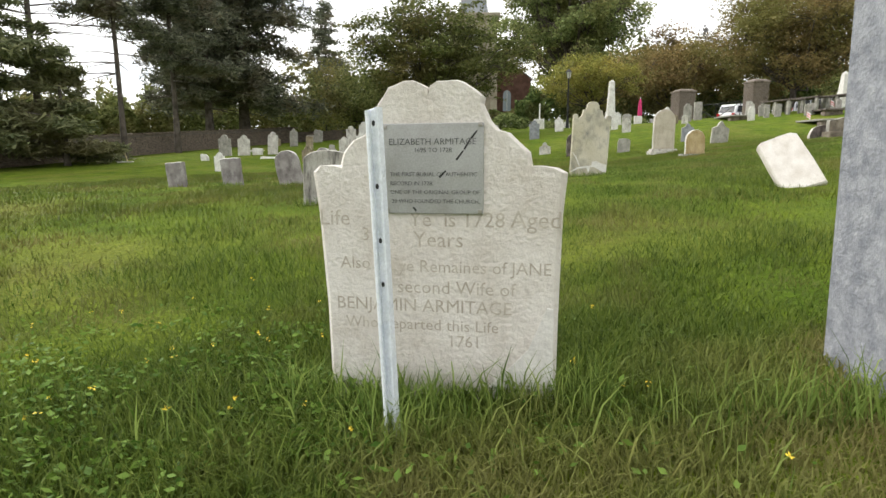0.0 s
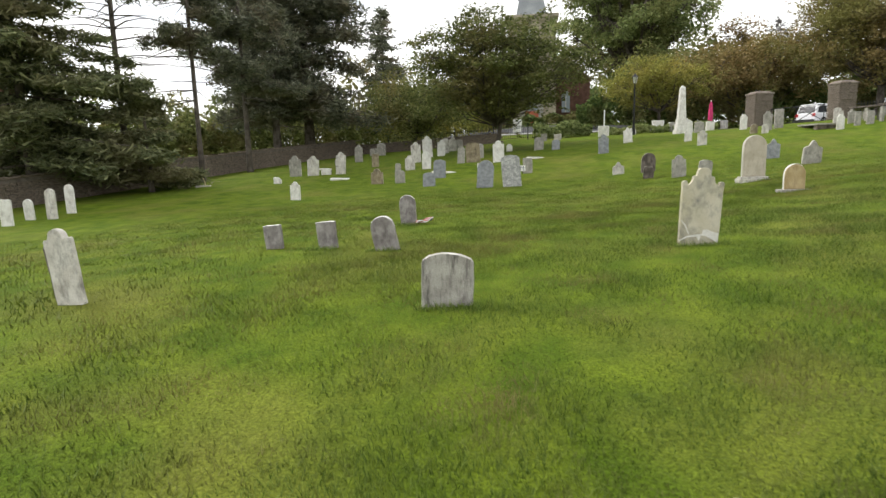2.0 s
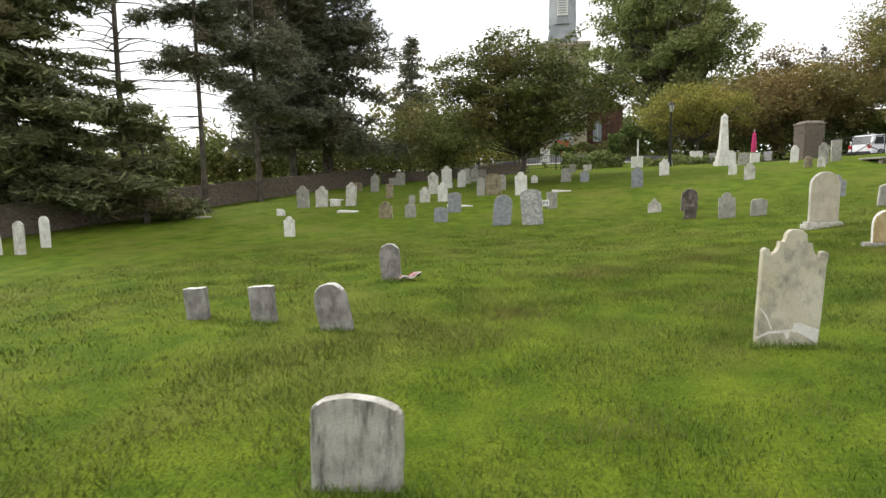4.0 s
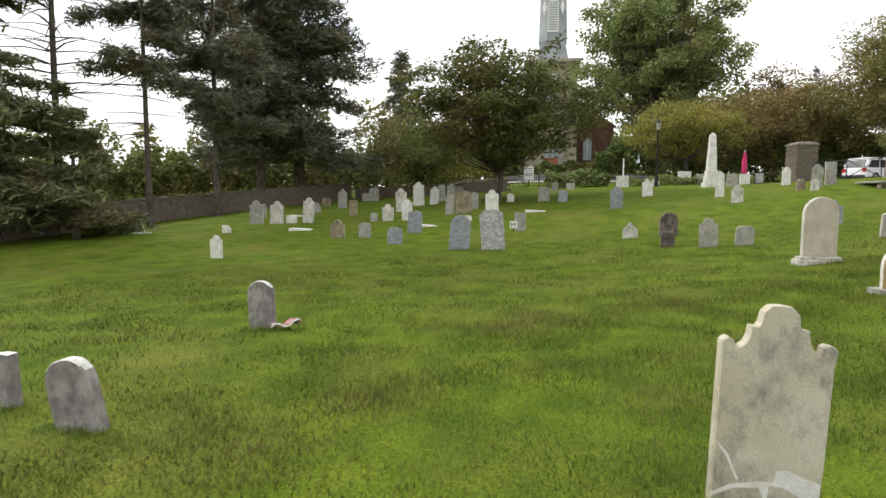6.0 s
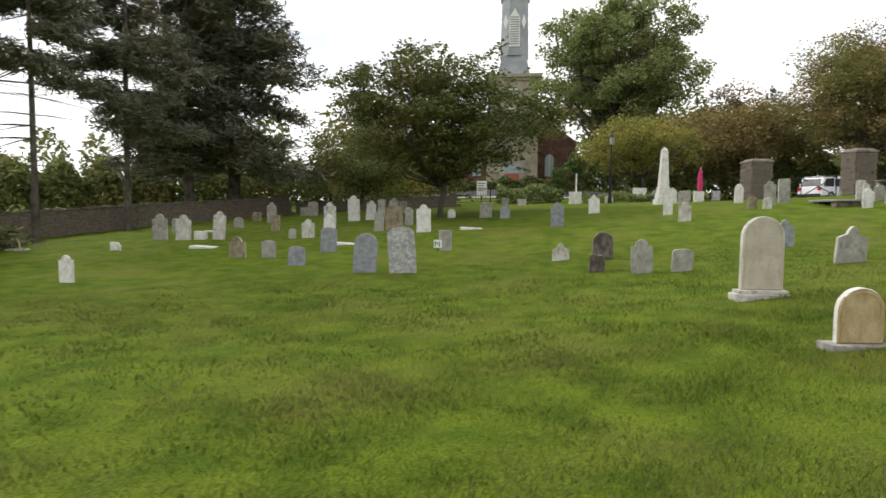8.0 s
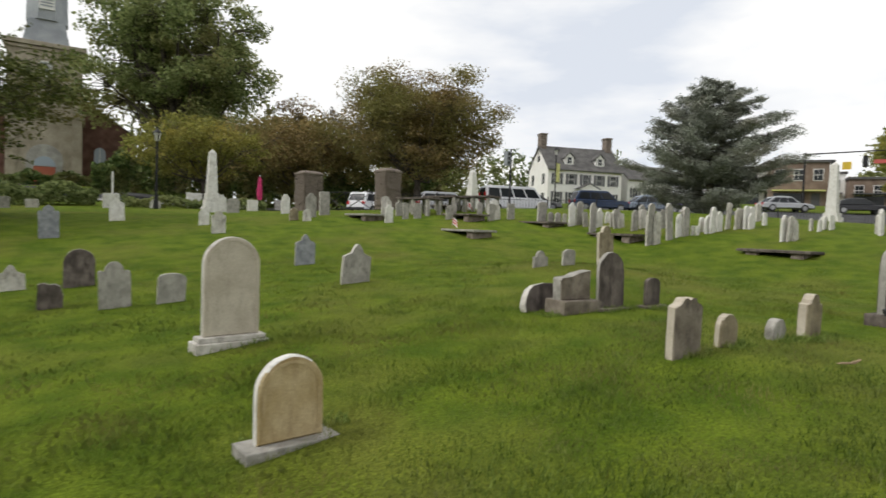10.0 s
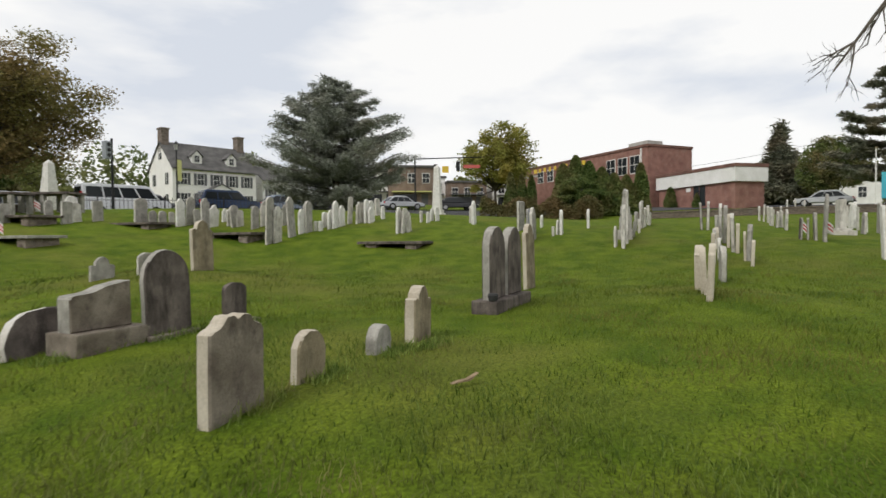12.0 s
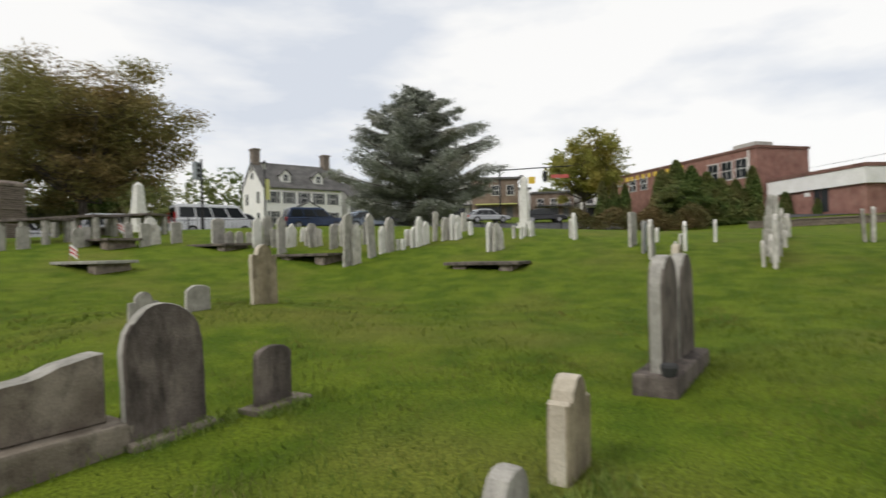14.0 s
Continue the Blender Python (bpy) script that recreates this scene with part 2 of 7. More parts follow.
M_IRON = plain("black_iron", (0.012, 0.012, 0.014), 0.5, 0.3)
M_BRICK = surf("red_brick", (0.21, 0.105, 0.085), (0.30, 0.16, 0.13), (0.34, 0.24, 0.20), 1.2, 24, 0.9, 0.2, stain=0.4)
M_BRICK_D = surf("dark_brick", (0.123, 0.065, 0.052), (0.203, 0.113, 0.090), None, 1.2, 20, 0.9, 0.2)
M_TOWER = surf("tan_ashlar", (0.30, 0.26, 0.20), (0.44, 0.39, 0.31), (0.22, 0.18, 0.14), 0.8, 12, 0.9, 0.3, 0.6, stain=0.5)
M_SPIRE = surf("grey_painted_spire", (0.27, 0.29, 0.31), (0.36, 0.38, 0.40), None, 0.7, 20, 0.7, 0.1)
M_WHITE = surf("white_paint", (0.70, 0.69, 0.66), (0.80, 0.79, 0.77), None, 1.0, 20, 0.6, 0.08)
M_STUCCO = surf("cream_stucco", (0.82, 0.80, 0.77), (0.88, 0.865, 0.84), None, 0.8, 20, 0.9, 0.1)
M_HEDGE_B = leafy("brown_green_hedge_leaves", (0.055, 0.060, 0.022), (0.165, 0.150, 0.060), (0.19, 0.125, 0.060), 0.5, 0.5, 0.2)
M_BANNER = plain("faded_yellow_cloth", (0.60, 0.60, 0.22), 0.8)
M_BROWNBRICK = surf("brown_brick", (0.16, 0.115, 0.09), (0.24, 0.18, 0.145), (0.30, 0.24, 0.20), 1.2, 24, 0.9, 0.2, stain=0.4)
M_DOGWOOD = leafy("dark_dogwood_leaves", (0.060, 0.080, 0.025), (0.225, 0.245, 0.085), (0.24, 0.19, 0.08), 0.25, 0.60, 0.28)
M_ROOF = surf("grey_shingles", (0.085, 0.082, 0.080), (0.14, 0.135, 0.13), None, 1.2, 14, 0.95, 0.4)
M_SHUTTER = plain("dark_grey_shutters", (0.09, 0.09, 0.095), 0.6)
M_GLASS = plain("dark_window_glass", (0.02, 0.023, 0.027), 0.22)
M_GLASS_L = plain("pale_window_glass", (0.30, 0.36, 0.42), 0.12)
M_DOOR = plain("red_painted_door", (0.36, 0.085, 0.04), 0.5)
M_TYRE = plain("tyre_rubber", (0.02, 0.02, 0.02), 0.9)
M_RIM = plain("alloy_rim", (0.42, 0.42, 0.43), 0.35, 0.8)
M_TAIL = plain("red_tail_lamp", (0.45, 0.02, 0.02), 0.25)
M_LAMPGLASS = plain("frosted_lamp_glass", (0.55, 0.55, 0.50), 0.3)
M_MAGENTA = surf("magenta_fabric", (0.42, 0.03, 0.11), (0.55, 0.05, 0.16), None, 4, 30, 0.8, 0.1)
M_YELLOWPAINT = plain("yellow_paint", (0.66, 0.46, 0.04), 0.5)
M_CYAN = surf("cyan_banner", (0.05, 0.36, 0.48), (0.07, 0.45, 0.56), None, 0.8, 8, 0.5, 0.0)
M_REDSIGN = plain("red_sign", (0.50, 0.10, 0.08), 0.5)
M_BLUEPRINT = plain("dark_blue_print", (0.02, 0.04, 0.10), 0.6)
M_STRIPE = plain("red_cloth", (0.45, 0.03, 0.04), 0.8)
M_CLOTH = plain("white_cloth", (0.72, 0.71, 0.69), 0.8)
M_NAVY = plain("navy_cloth", (0.02, 0.03, 0.12), 0.8)
M_BRONZE = surf("tarnished_brass", (0.42, 0.35, 0.20), (0.55, 0.47, 0.30), None, 10, 60, 0.6, 0.1, metal=0.3)
M_WOODTAN = surf("tan_bark_strip", (0.20, 0.145, 0.09), (0.30, 0.22, 0.14), None, 12, 80, 0.9, 0.3)
M_GRAVEL = surf("pale_gravel", (0.34, 0.30, 0.25), (0.46, 0.42, 0.36), None, 2, 20, 0.95, 0.3)
M_REDSTONE = surf("red_granite", (0.17, 0.075, 0.06), (0.25, 0.12, 0.10), None, 3, 40, 0.7, 0.2)


def ground_material():
    m = bpy.data.materials.new("lawn")
    m.use_nodes = True
    n, l = m.node_tree.nodes, m.node_tree.links
    b = n["Principled BSDF"]
    b.inputs["Roughness"].default_value, b.inputs["Specular IOR Level"].default_value = 0.95, 0.1
    geo = n.new("ShaderNodeNewGeometry")
    big, mid, fine = n.new("ShaderNodeTexNoise"), n.new("ShaderNodeTexNoise"), n.new("ShaderNodeTexNoise")
    for k, s, d in ((big, 0.42, 7), (mid, 1.9, 7), (fine, 45.0, 6)):
        k.inputs["Scale"].default_value, k.inputs["Detail"].default_value = s, d
        l.new(geo.outputs["Position"], k.inputs["Vector"])
    r1, r2, mx, mul, mr = n.new("ShaderNodeValToRGB"), n.new("ShaderNodeValToRGB"), n.new("ShaderNodeMixRGB"), n.new("ShaderNodeMixRGB"), n.new("ShaderNodeMapRange")
    r1.color_ramp.elements[0].position, r1.color_ramp.elements[1].position = 0.36, 0.64
    r1.color_ramp.elements[0].color, r1.color_ramp.elements[1].color = (0.068, 0.113, 0.007, 1), (0.126, 0.172, 0.013, 1)
    r2.color_ramp.elements[0].position, r2.color_ramp.elements[1].position = 0.48, 0.70
    r2.color_ramp.elements[0].color, r2.color_ramp.elements[1].color = (0, 0, 0, 1), (0.6, 0.6, 0.6, 1)
    l.new(mid.outputs["Fac"], r1.inputs[0]), l.new(big.outputs["Fac"], r2.inputs[0])
    l.new(r2.outputs[0], mx.inputs[0]), l.new(r1.outputs[0], mx.inputs[1])
    mx.inputs[2].default_value = (0.164, 0.158, 0.034, 1)
    mr.inputs["From Min"].default_value, mr.inputs["From Max"].default_value, mr.inputs["To Min"].default_value, mr.inputs["To Max"].default_value = 0.3, 0.7, 0.55, 1.3
    l.new(fine.outputs["Fac"], mr.inputs["Value"])
    mul.blend_type, mul.inputs[0].default_value = "MULTIPLY", 1.0
    l.new(mx.outputs[0], mul.inputs[1]), l.new(mr.outputs[0], mul.inputs[2]), l.new(mul.outputs[0], b.inputs["Base Color"])
    bp = n.new("ShaderNodeBump")
    bp.inputs["Strength"].default_value, bp.inputs["Distance"].default_value = 0.6, 0.05
    l.new(fine.outputs["Fac"], bp.inputs["Height"]), l.new(bp.outputs[0], b.inputs["Normal"])
    return m


M_LAWN = ground_material()


# ---- mesh helpers ----
def thing(name, m, label, category, group="", kind=""):
    ob = new(name)
    ob.matrix_basis = m
    return tagged(ob, label, category, group, kind)


def mesh_of(name, bm, material):
    me = bpy.data.meshes.new(name)
    bm.to_mesh(me)
    bm.free()
    me.materials.append(material)
    return me


def part(name, bm, material, parent, label="", smooth=False):
    me = mesh_of(name, bm, material)
    if smooth:
        me.shade_smooth()
    ob = new(name, me)
    ob.parent = parent
    return tagged(ob, label)


def solid(name, bm, material, m, label, category, group="", kind="", smooth=False):
    me = mesh_of(name, bm, material)
    if smooth:
        me.shade_smooth()
    ob = new(name, me)
    ob.matrix_basis = m
    return tagged(ob, label, category, group, kind)


def box(bm, x0, x1, y0, y1, z0, z1, bevel=0.0):
    """Adds a block with optional chamfered edges."""
    v = [bm.verts.new((x, y, z)) for z in (z0, z1) for y in (y0, y1) for x in (x0, x1)]
    f = [bm.faces.new([v[i] for i in q]) for q in ((0, 2, 3, 1), (4, 5, 7, 6), (0, 1, 5, 4), (2, 6, 7, 3), (0, 4, 6, 2), (1, 3, 7, 5))]
    if bevel:
        edges = {e for q in f for e in q.edges}
        bmesh.ops.bevel(bm, geom=list(edges), offset=bevel, segments=2, affect="EDGES", profile=0.6)
    return bm


def block(x0, x1, y0, y1, z0, z1, bevel=0.0):
    return box(bmesh.new(), x0, x1, y0, y1, z0, z1, bevel)


def frustum(bm, sides, r0, r1, z0, z1, turn=0.0, cx=0.0, cy=0.0):
    a = [2 * math.pi * (k + 0.5) / sides + turn for k in range(sides)]
    lo = [bm.verts.new((cx + r0 * math.cos(t), cy + r0 * math.sin(t), z0)) for t in a]
    hi = [bm.verts.new((cx + r1 * math.cos(t), cy + r1 * math.sin(t), z1)) for t in a]
    bm.faces.new(lo[::-1]), bm.faces.new(hi)
    for k in range(sides):
        j = (k + 1) % sides
        bm.faces.new((lo[k], lo[j], hi[j], hi[k]))
    return bm


def prism(points, y0, y1, bevel=0.0, rough=0.0, seed=0):
    """A flat outline in x and z, given depth in y; worn and chamfered edges."""
    bm = bmesh.new()
    cx, cz = sum(p[0] for p in points) / len(points), sum(p[1] for p in points) / len(points)
    rx, rz = max(abs(p[0] - cx) for p in points), max(abs(p[1] - cz) for p in points)
    rings = []
    rows = ((y0, bevel), (y0 + bevel, 0), (y1 - bevel, 0), (y1, bevel)) if bevel else ((y0, 0), (y1, 0))
    rnd = random.Random(seed)
    jit = [(rnd.uniform(-rough, rough), rnd.uniform(-rough, rough)) for _ in points]
    for y, s in rows:
        rings.append([bm.verts.new((cx + (p[0] + j[0] - cx) * (1 - s / rx), y, cz + (p[1] + j[1] - cz) * (1 - s / rz))) for p, j in zip(points, jit)])
    n = len(points)
    for a, b in zip(rings, rings[1:]):
        for k in range(n):
            j = (k + 1) % n
            bm.faces.new((a[k], a[j], b[j], b[k]))
    bm.faces.new(rings[0][::-1]), bm.faces.new(rings[-1])
    bmesh.ops.recalc_face_normals(bm, faces=bm.faces)
    return bm


def arrays(name, verts, faces, material, smooth=False):
    """A mesh from arrays of vertices and of equal-sized faces."""
    verts, faces = np.asarray(verts, np.float32), np.asarray(faces, np.int32)
    me = bpy.data.meshes.new(name)
    me.vertices.add(len(verts))
    me.vertices.foreach_set("co", verts.ravel())
    me.loops.add(faces.size)
    me.loops.foreach_set("vertex_index", faces.ravel())
    me.polygons.add(len(faces))
    me.polygons.foreach_set("loop_start", np.arange(0, faces.size, faces.shape[1], dtype=np.int32))
    me.update(calc_edges=True)
    me.materials.append(material)
    if smooth:
        me.shade_smooth()
    return me


def tubes(lines, sides=6):
    """Tapered tubes along lines of (point, radius): vertices and quads."""
    V, F = [], []
    for line in lines:
        base = len(V)
        for i, (p, r) in enumerate(line):
            a, b = Vector(line[max(i - 1, 0)][0]), Vector(line[min(i + 1, len(line) - 1)][0])
            d = (b - a).normalized() if (b - a).length > 1e-6 else Vector((0, 0, 1))
            u = d.orthogonal().normalized()
            w = d.cross(u)
            for k in range(sides):
                t = 2 * math.pi * k / sides
                V.append(Vector(p) + r * (math.cos(t) * u + math.sin(t) * w))
        for i in range(len(line) - 1):
            for k in range(sides):
                j = (k + 1) % sides
                F.append((base + i * sides + k, base + i * sides + j, base + (i + 1) * sides + j, base + (i + 1) * sides + k))
    return V, F


def leaves(rng, centers, size, flat=0.5, long=1.0, slim=0.55, needle=False):
    """A leaf-like quad at each centre, turned at random; flat: how far it lies level."""
    n = len(centers)
    c = np.asarray(centers, float)
    u = rng.normal(size=(n, 3))
    u[:, 2] *= 1 - flat
    u /= np.linalg.norm(u, axis=1)[:, None]
    w = rng.normal(size=(n, 3))
    w[:, 2] *= 1 - flat
    w -= u * (u * w).sum(1)[:, None]
    w /= np.linalg.norm(w, axis=1)[:, None]
    s = (size * rng.uniform(0.6, 1.35, n))[:, None]
    a, b = u * s * long, w * s * slim
    if needle:
        V = np.stack([c - a + 0.8 * b, c - 0.8 * a - b, c + a], 1).reshape(-1, 3)
        return V, np.arange(3 * n).reshape(n, 3)
    V = np.stack([c - a, c - 0.1 * a + b, c + a, c - 0.1 * a - b], 1).reshape(-1, 3)
    return V, np.arange(4 * n).reshape(n, 4)


def worn_lit_rim(ob, material, top_only=False):
    """The narrow sides and the top of a slab, paler: worn stone, and skylight put into the colour."""
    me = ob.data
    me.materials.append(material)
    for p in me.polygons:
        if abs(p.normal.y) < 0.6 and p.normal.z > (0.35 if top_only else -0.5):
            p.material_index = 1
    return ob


def letters(body, size, material, parent, m, thick=0.001, name="inscription"):
    """Words in the built-in font, as a thin mesh under parent."""
    cu = bpy.data.curves.new(name, "FONT")
    cu.body, cu.size, cu.extrude, cu.resolution_u = body, size, thick, 2
    tmp = bpy.data.objects.new(name, cu)
    me = bpy.data.meshes.new_from_object(tmp)
    bpy.data.objects.remove(tmp)
    me.materials.clear()
    me.materials.append(material)
    ob = new(name, me)
    ob.parent, ob.matrix_basis = parent, m
    return ob


# ---- the ground ----
SWELL = (-0.007, 3.37, 1.705, 3.533, -1.024, 3.071)
KNOLLS = (0.307, 0.105, 0.117, -0.089, -0.154, -0.026, 0.085, 0.045, -0.104, -0.188, -0.047, 0.195, -0.255, -0.167, -0.274, -0.002, 0.14, 0.209, 0.259, -0.18, -0.002, -0.02, -0.202, -0.613, -0.573)
HILLS = (0.17, -0.054, -0.102, 0.112, 0.566, 1.904, 1.389, -0.968, -0.552, -1.351, 0.875, -0.753)

MOUNDS = ((0.3, -1.6, -0.27, 0.36), (13.6, 10.35, 0.15, 2.6), (12.7, 18.6, 0.30, 5.0), (8.5, 12.5, 0.07, 1.6))


def heights(x, y):
    x, y = np.asarray(x, float), np.asarray(y, float)
    u, v = np.tanh(x / 70), np.tanh(y / 70)
    z = SWELL[0] + SWELL[1] * u + SWELL[2] * v + SWELL[3] * u * u + SWELL[4] * u * v + SWELL[5] * v * v
    for k, amount in enumerate(KNOLLS):
        z = z + amount * np.exp(-((x + 8 - 6 * (k // 5)) ** 2 + (y + 1 - 6 * (k % 5)) ** 2) / 50)
    for k, amount in enumerate(HILLS):
        z = z + amount * np.exp(-((x + 24 - 24 * (k // 3)) ** 2 + (y - 30 - 24 * (k % 3)) ** 2) / 392)
    for cx, cy, amount, spread in MOUNDS:
        z = z + amount * np.exp(-((x - cx) ** 2 + (y - cy) ** 2) / spread)
    return z


def gz(x, y):
    return float(heights(x, y))


def on(x, y, turn=0.0, sink=0.0):
    return pose(x, y, gz(x, y) - sink, 0, 0, turn)


def build_ground():
    far = [42 * 1.32 ** k for k in range(1, 16)]
    xs = np.array([-v for v in far[::-1]] + list(np.arange(-40, -12, 1.6)) + list(np.arange(-12, 26, 0.45)) + list(np.arange(26, 100, 1.8)) + [90 + v for v in far])
    ys = np.array([-v for v in far[::-1]] + list(np.arange(-40, -6, 1.8)) + list(np.arange(-6, 34, 0.45)) + list(np.arange(34, 110, 1.8)) + [100 + v for v in far])
    X, Y = np.meshgrid(xs, ys)
    Z = heights(X, Y)
    near = np.exp(-np.maximum(np.hypot(X - 5, Y - 10) - 30, 0) / 10)
    lump = np.array([noise.noise((a * 1.3, b * 1.3, 0)) for a, b in zip(X.ravel(), Y.ravel())]).reshape(X.shape)
    Z = Z + 0.012 * lump * near
    nx = len(xs)
    idx = np.arange(X.size).reshape(X.shape)
    F = np.stack([idx[:-1, :-1], idx[:-1, 1:], idx[1:, 1:], idx[1:, :-1]], -1).reshape(-1, 4)
    ob = new("ground", arrays("ground", np.stack([X, Y, Z], -1).reshape(-1, 3), F, M_LAWN, True))
    tagged(ob, "uneven mown green lawn of an old churchyard", "lawn", kind="structure")


build_ground()


def ribbon(name, points, width, lift, material, label, category):
    """A strip laid on the ground along a line."""
    V, F = [], []
    pts = []
    for (x0, y0), (x1, y1) in zip(points, points[1:]):
        k = max(2, int(math.hypot(x1 - x0, y1 - y0) / 1.5))
        pts += [(x0 + (x1 - x0) * i / k, y0 + (y1 - y0) * i / k) for i in range(k)]
    pts.append(points[-1])
    for i, (x, y) in enumerate(pts):
        a, b = pts[max(i - 1, 0)], pts[min(i + 1, len(pts) - 1)]
        d = math.hypot(b[0] - a[0], b[1] - a[1])
        nx_, ny_ = -(b[1] - a[1]) / d, (b[0] - a[0]) / d
        for s in np.linspace(-0.5, 0.5, 5):
            px, py = x + nx_ * width * s, y + ny_ * width * s
            V.append((px, py, gz(px, py) + lift))
    for i in range(len(pts) - 1):
        for k in range(4):
            F.append((i * 5 + k, i * 5 + k + 1, i * 5 + k + 6, i * 5 + k + 5))
    ob = new(name, arrays(name, V, F, material, True))
    return tagged(ob, label, category, kind="structure")


STREET = [(-40, 72), (-12, 66), (4, 60), (16, 53), (28, 49), (40, 44), (54, 36), (66, 26), (74, 10), (80, -30)]
ribbon("road", STREET, 10.5, 0.05, M_ASPHALT, "worn grey asphalt street behind the churchyard", "road")
ribbon("pavement", [(-12, 59.5), (3, 53.8), (14, 47.2), (26, 43.4), (37, 38.8)], 1.6, 0.09, M_CONCRETE, "pale concrete pavement along the street", "pavement")


def arrays_bm(vf):
    bm = bmesh.new()
    vs = [bm.verts.new(v) for v in vf[0]]
    for f in vf[1]:
        bm.faces.new([vs[i] for i in f])
    return bm


# ---- headstones ----
def arc(cx, cz, rx, rz, a0, a1, n):
    return [(cx + rx * math.cos(radians(a0 + (a1 - a0) * k / n)), cz + rz * math.sin(radians(a0 + (a1 - a0) * k / n))) for k in range(n + 1)]


def outline(style, w, h, rnd):
    a = w / 2
    if style == "round":
        r = min(a, h * 0.6)
        top = arc(0, h - r, a, r, 180, 0, 14)
    elif style == "seg":
        r = w * 0.22
        top = arc(0, h - r, a, r, 180, 0, 12)
    elif style == "sh":
        s, c = w * 0.2, h - w * 0.34
        top = [(-a, c - 0.02)] + arc(-a + s * 0.45, c, s * 0.45, s * 0.38, 180, 20, 4) + arc(0, c + 0.02, a - s, w * 0.34, 172, 8, 10) + arc(a - s * 0.45, c, s * 0.45, s * 0.38, 160, 0, 4) + [(a, c - 0.02)]
    elif style == "point":
        c = h - w * 0.42
        top = [(-a, c)] + [(-a * 0.82, c + w * 0.05), (-a * 0.45, c + w * 0.13), (-a * 0.28, c + w * 0.3), (-a * 0.1, h * 0.99), (0, h), (a * 0.1, h * 0.99), (a * 0.28, c + w * 0.3), (a * 0.45, c + w * 0.13), (a * 0.82, c + w * 0.05)] + [(a, c)]
    elif style == "lobed":
        top = [(-a, h * 0.83), (-a * 0.88, h * 0.86), (-a * 0.72, h * 0.89), (-a * 0.58, h * 0.925)] + arc(-a * 0.27, h - a * 0.2, a * 0.27, a * 0.2, 168, 30, 6) + [(0, h * 0.975)] + arc(a * 0.27, h - a * 0.2, a * 0.27, a * 0.2, 150, 12, 6) + [(a * 0.58, h * 0.925), (a * 0.72, h * 0.89), (a * 0.88, h * 0.86), (a, h * 0.83)]
    elif style == "flat":
        top = [(-a, h * 0.985), (-a * 0.6, h), (0, h * 0.992), (a * 0.5, h), (a, h * 0.98)]
    elif style == "broken":
        top = [(-a, h * rnd.uniform(0.7, 0.95)), (-a * 0.6, h), (-a * 0.1, h * 0.93), (a * 0.3, h * 0.97), (a * 0.7, h * rnd.uniform(0.7, 0.9)), (a, h * rnd.uniform(0.5, 0.75))]
    else:
        top = [(-a, h * 0.97), (-a * 0.9, h), (a * 0.9, h), (a, h * 0.97)]
    return [(-a, -0.15), (-a, h * 0.2), (-a, h * 0.42)] + top + [(a, h * 0.42), (a, h * 0.2), (a, -0.15)]


COLOUR_WORDS = {"ash": "ash-grey marble", "white": "white marble", "pale": "weathered pale marble", "grey": "weathered grey stone", "tan": "brownish sandstone", "slate": "blue-grey slate",
                "lichen": "lichen-speckled grey stone", "dark": "dark brown stone", "dim": "sooty brown stone", "streak": "black-streaked grey stone", "yellow": "yellow sandstone", "cream": "cream limestone"}
STYLE_WORDS = {"round": "with a round arched top", "seg": "with a shallow arched top", "sh": "with an arched and shouldered top", "point": "with an ogee pointed top",
               "flat": "with a flat worn top", "lobed": "with a twin-lobed top", "broken": "with a broken-off top", "block": "squat and square"}
# paler edge stone per face colour: worn edges plus light painted on tops and sides
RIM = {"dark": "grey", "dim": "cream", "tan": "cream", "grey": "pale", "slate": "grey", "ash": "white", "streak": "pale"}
count = [0]


def headstone(x, y, w, h, th, turn, style, colour, lean=0.0, back=0.0):
    count[0] += 1
    rnd = random.Random(count[0])
    size = "small " if h < 0.5 else "tall " if h > 1.05 else ""
    tilt = "leaning " if abs(lean) >= 2 else ""
    depth = th * rnd.uniform(0.85, 1.25) if style != "block" else max(th * 3, 0.2)
    bm = prism(outline(style, w, h, rnd), -depth / 2, depth / 2, min(0.012, th * 0.16), 0.004, count[0])
    m = pose(x, y, gz(x, y), 0, 0, turn) @ pose(0, 0, 0, back + rnd.uniform(-3, 3), lean + (rnd.uniform(-2.5, 2.5) if y > 14 or x > 13 else 0), 0)
    ob = solid("headstone", bm, STONE[colour], m, f"{size}{tilt}{COLOUR_WORDS[colour]} headstone {STYLE_WORDS[style]}", "headstone", "headstones in the churchyard")
    # ash and streak slabs get the painted light on their tops only
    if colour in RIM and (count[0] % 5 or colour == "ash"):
        worn_lit_rim(ob, STONE[RIM[colour]], colour in ("ash", "streak"))


headstone(-9.96, 18.18, 0.38, 0.66, 0.075, 4, "sh", "white", 0)
headstone(-13.72, 24.03, 0.39, 0.32, 0.055, 5, "broken", "white", -2)
headstone(-14.20, 26.98, 0.66, 1.07, 0.075, 3, "sh", "grey", 0)
headstone(-15.65, 29.87, 0.36, 0.69, 0.075, 5, "round", "grey", 0)
headstone(-13.29, 27.18, 0.63, 1.02, 0.075, 8, "sh", "pale", 1)
headstone(-12.66, 27.43, 0.50, 0.33, 0.055, 2, "block", "white", 0.5)
headstone(-11.83, 27.42, 0.53, 1.14, 0.075, 6, "sh", "pale", 2)
headstone(-13.83, 32.22, 0.49, 0.55, 0.055, 8, "round", "grey", 1)
headstone(-8.43, 23.23, 0.56, 0.68, 0.075, 3, "sh", "tan", 0.5)
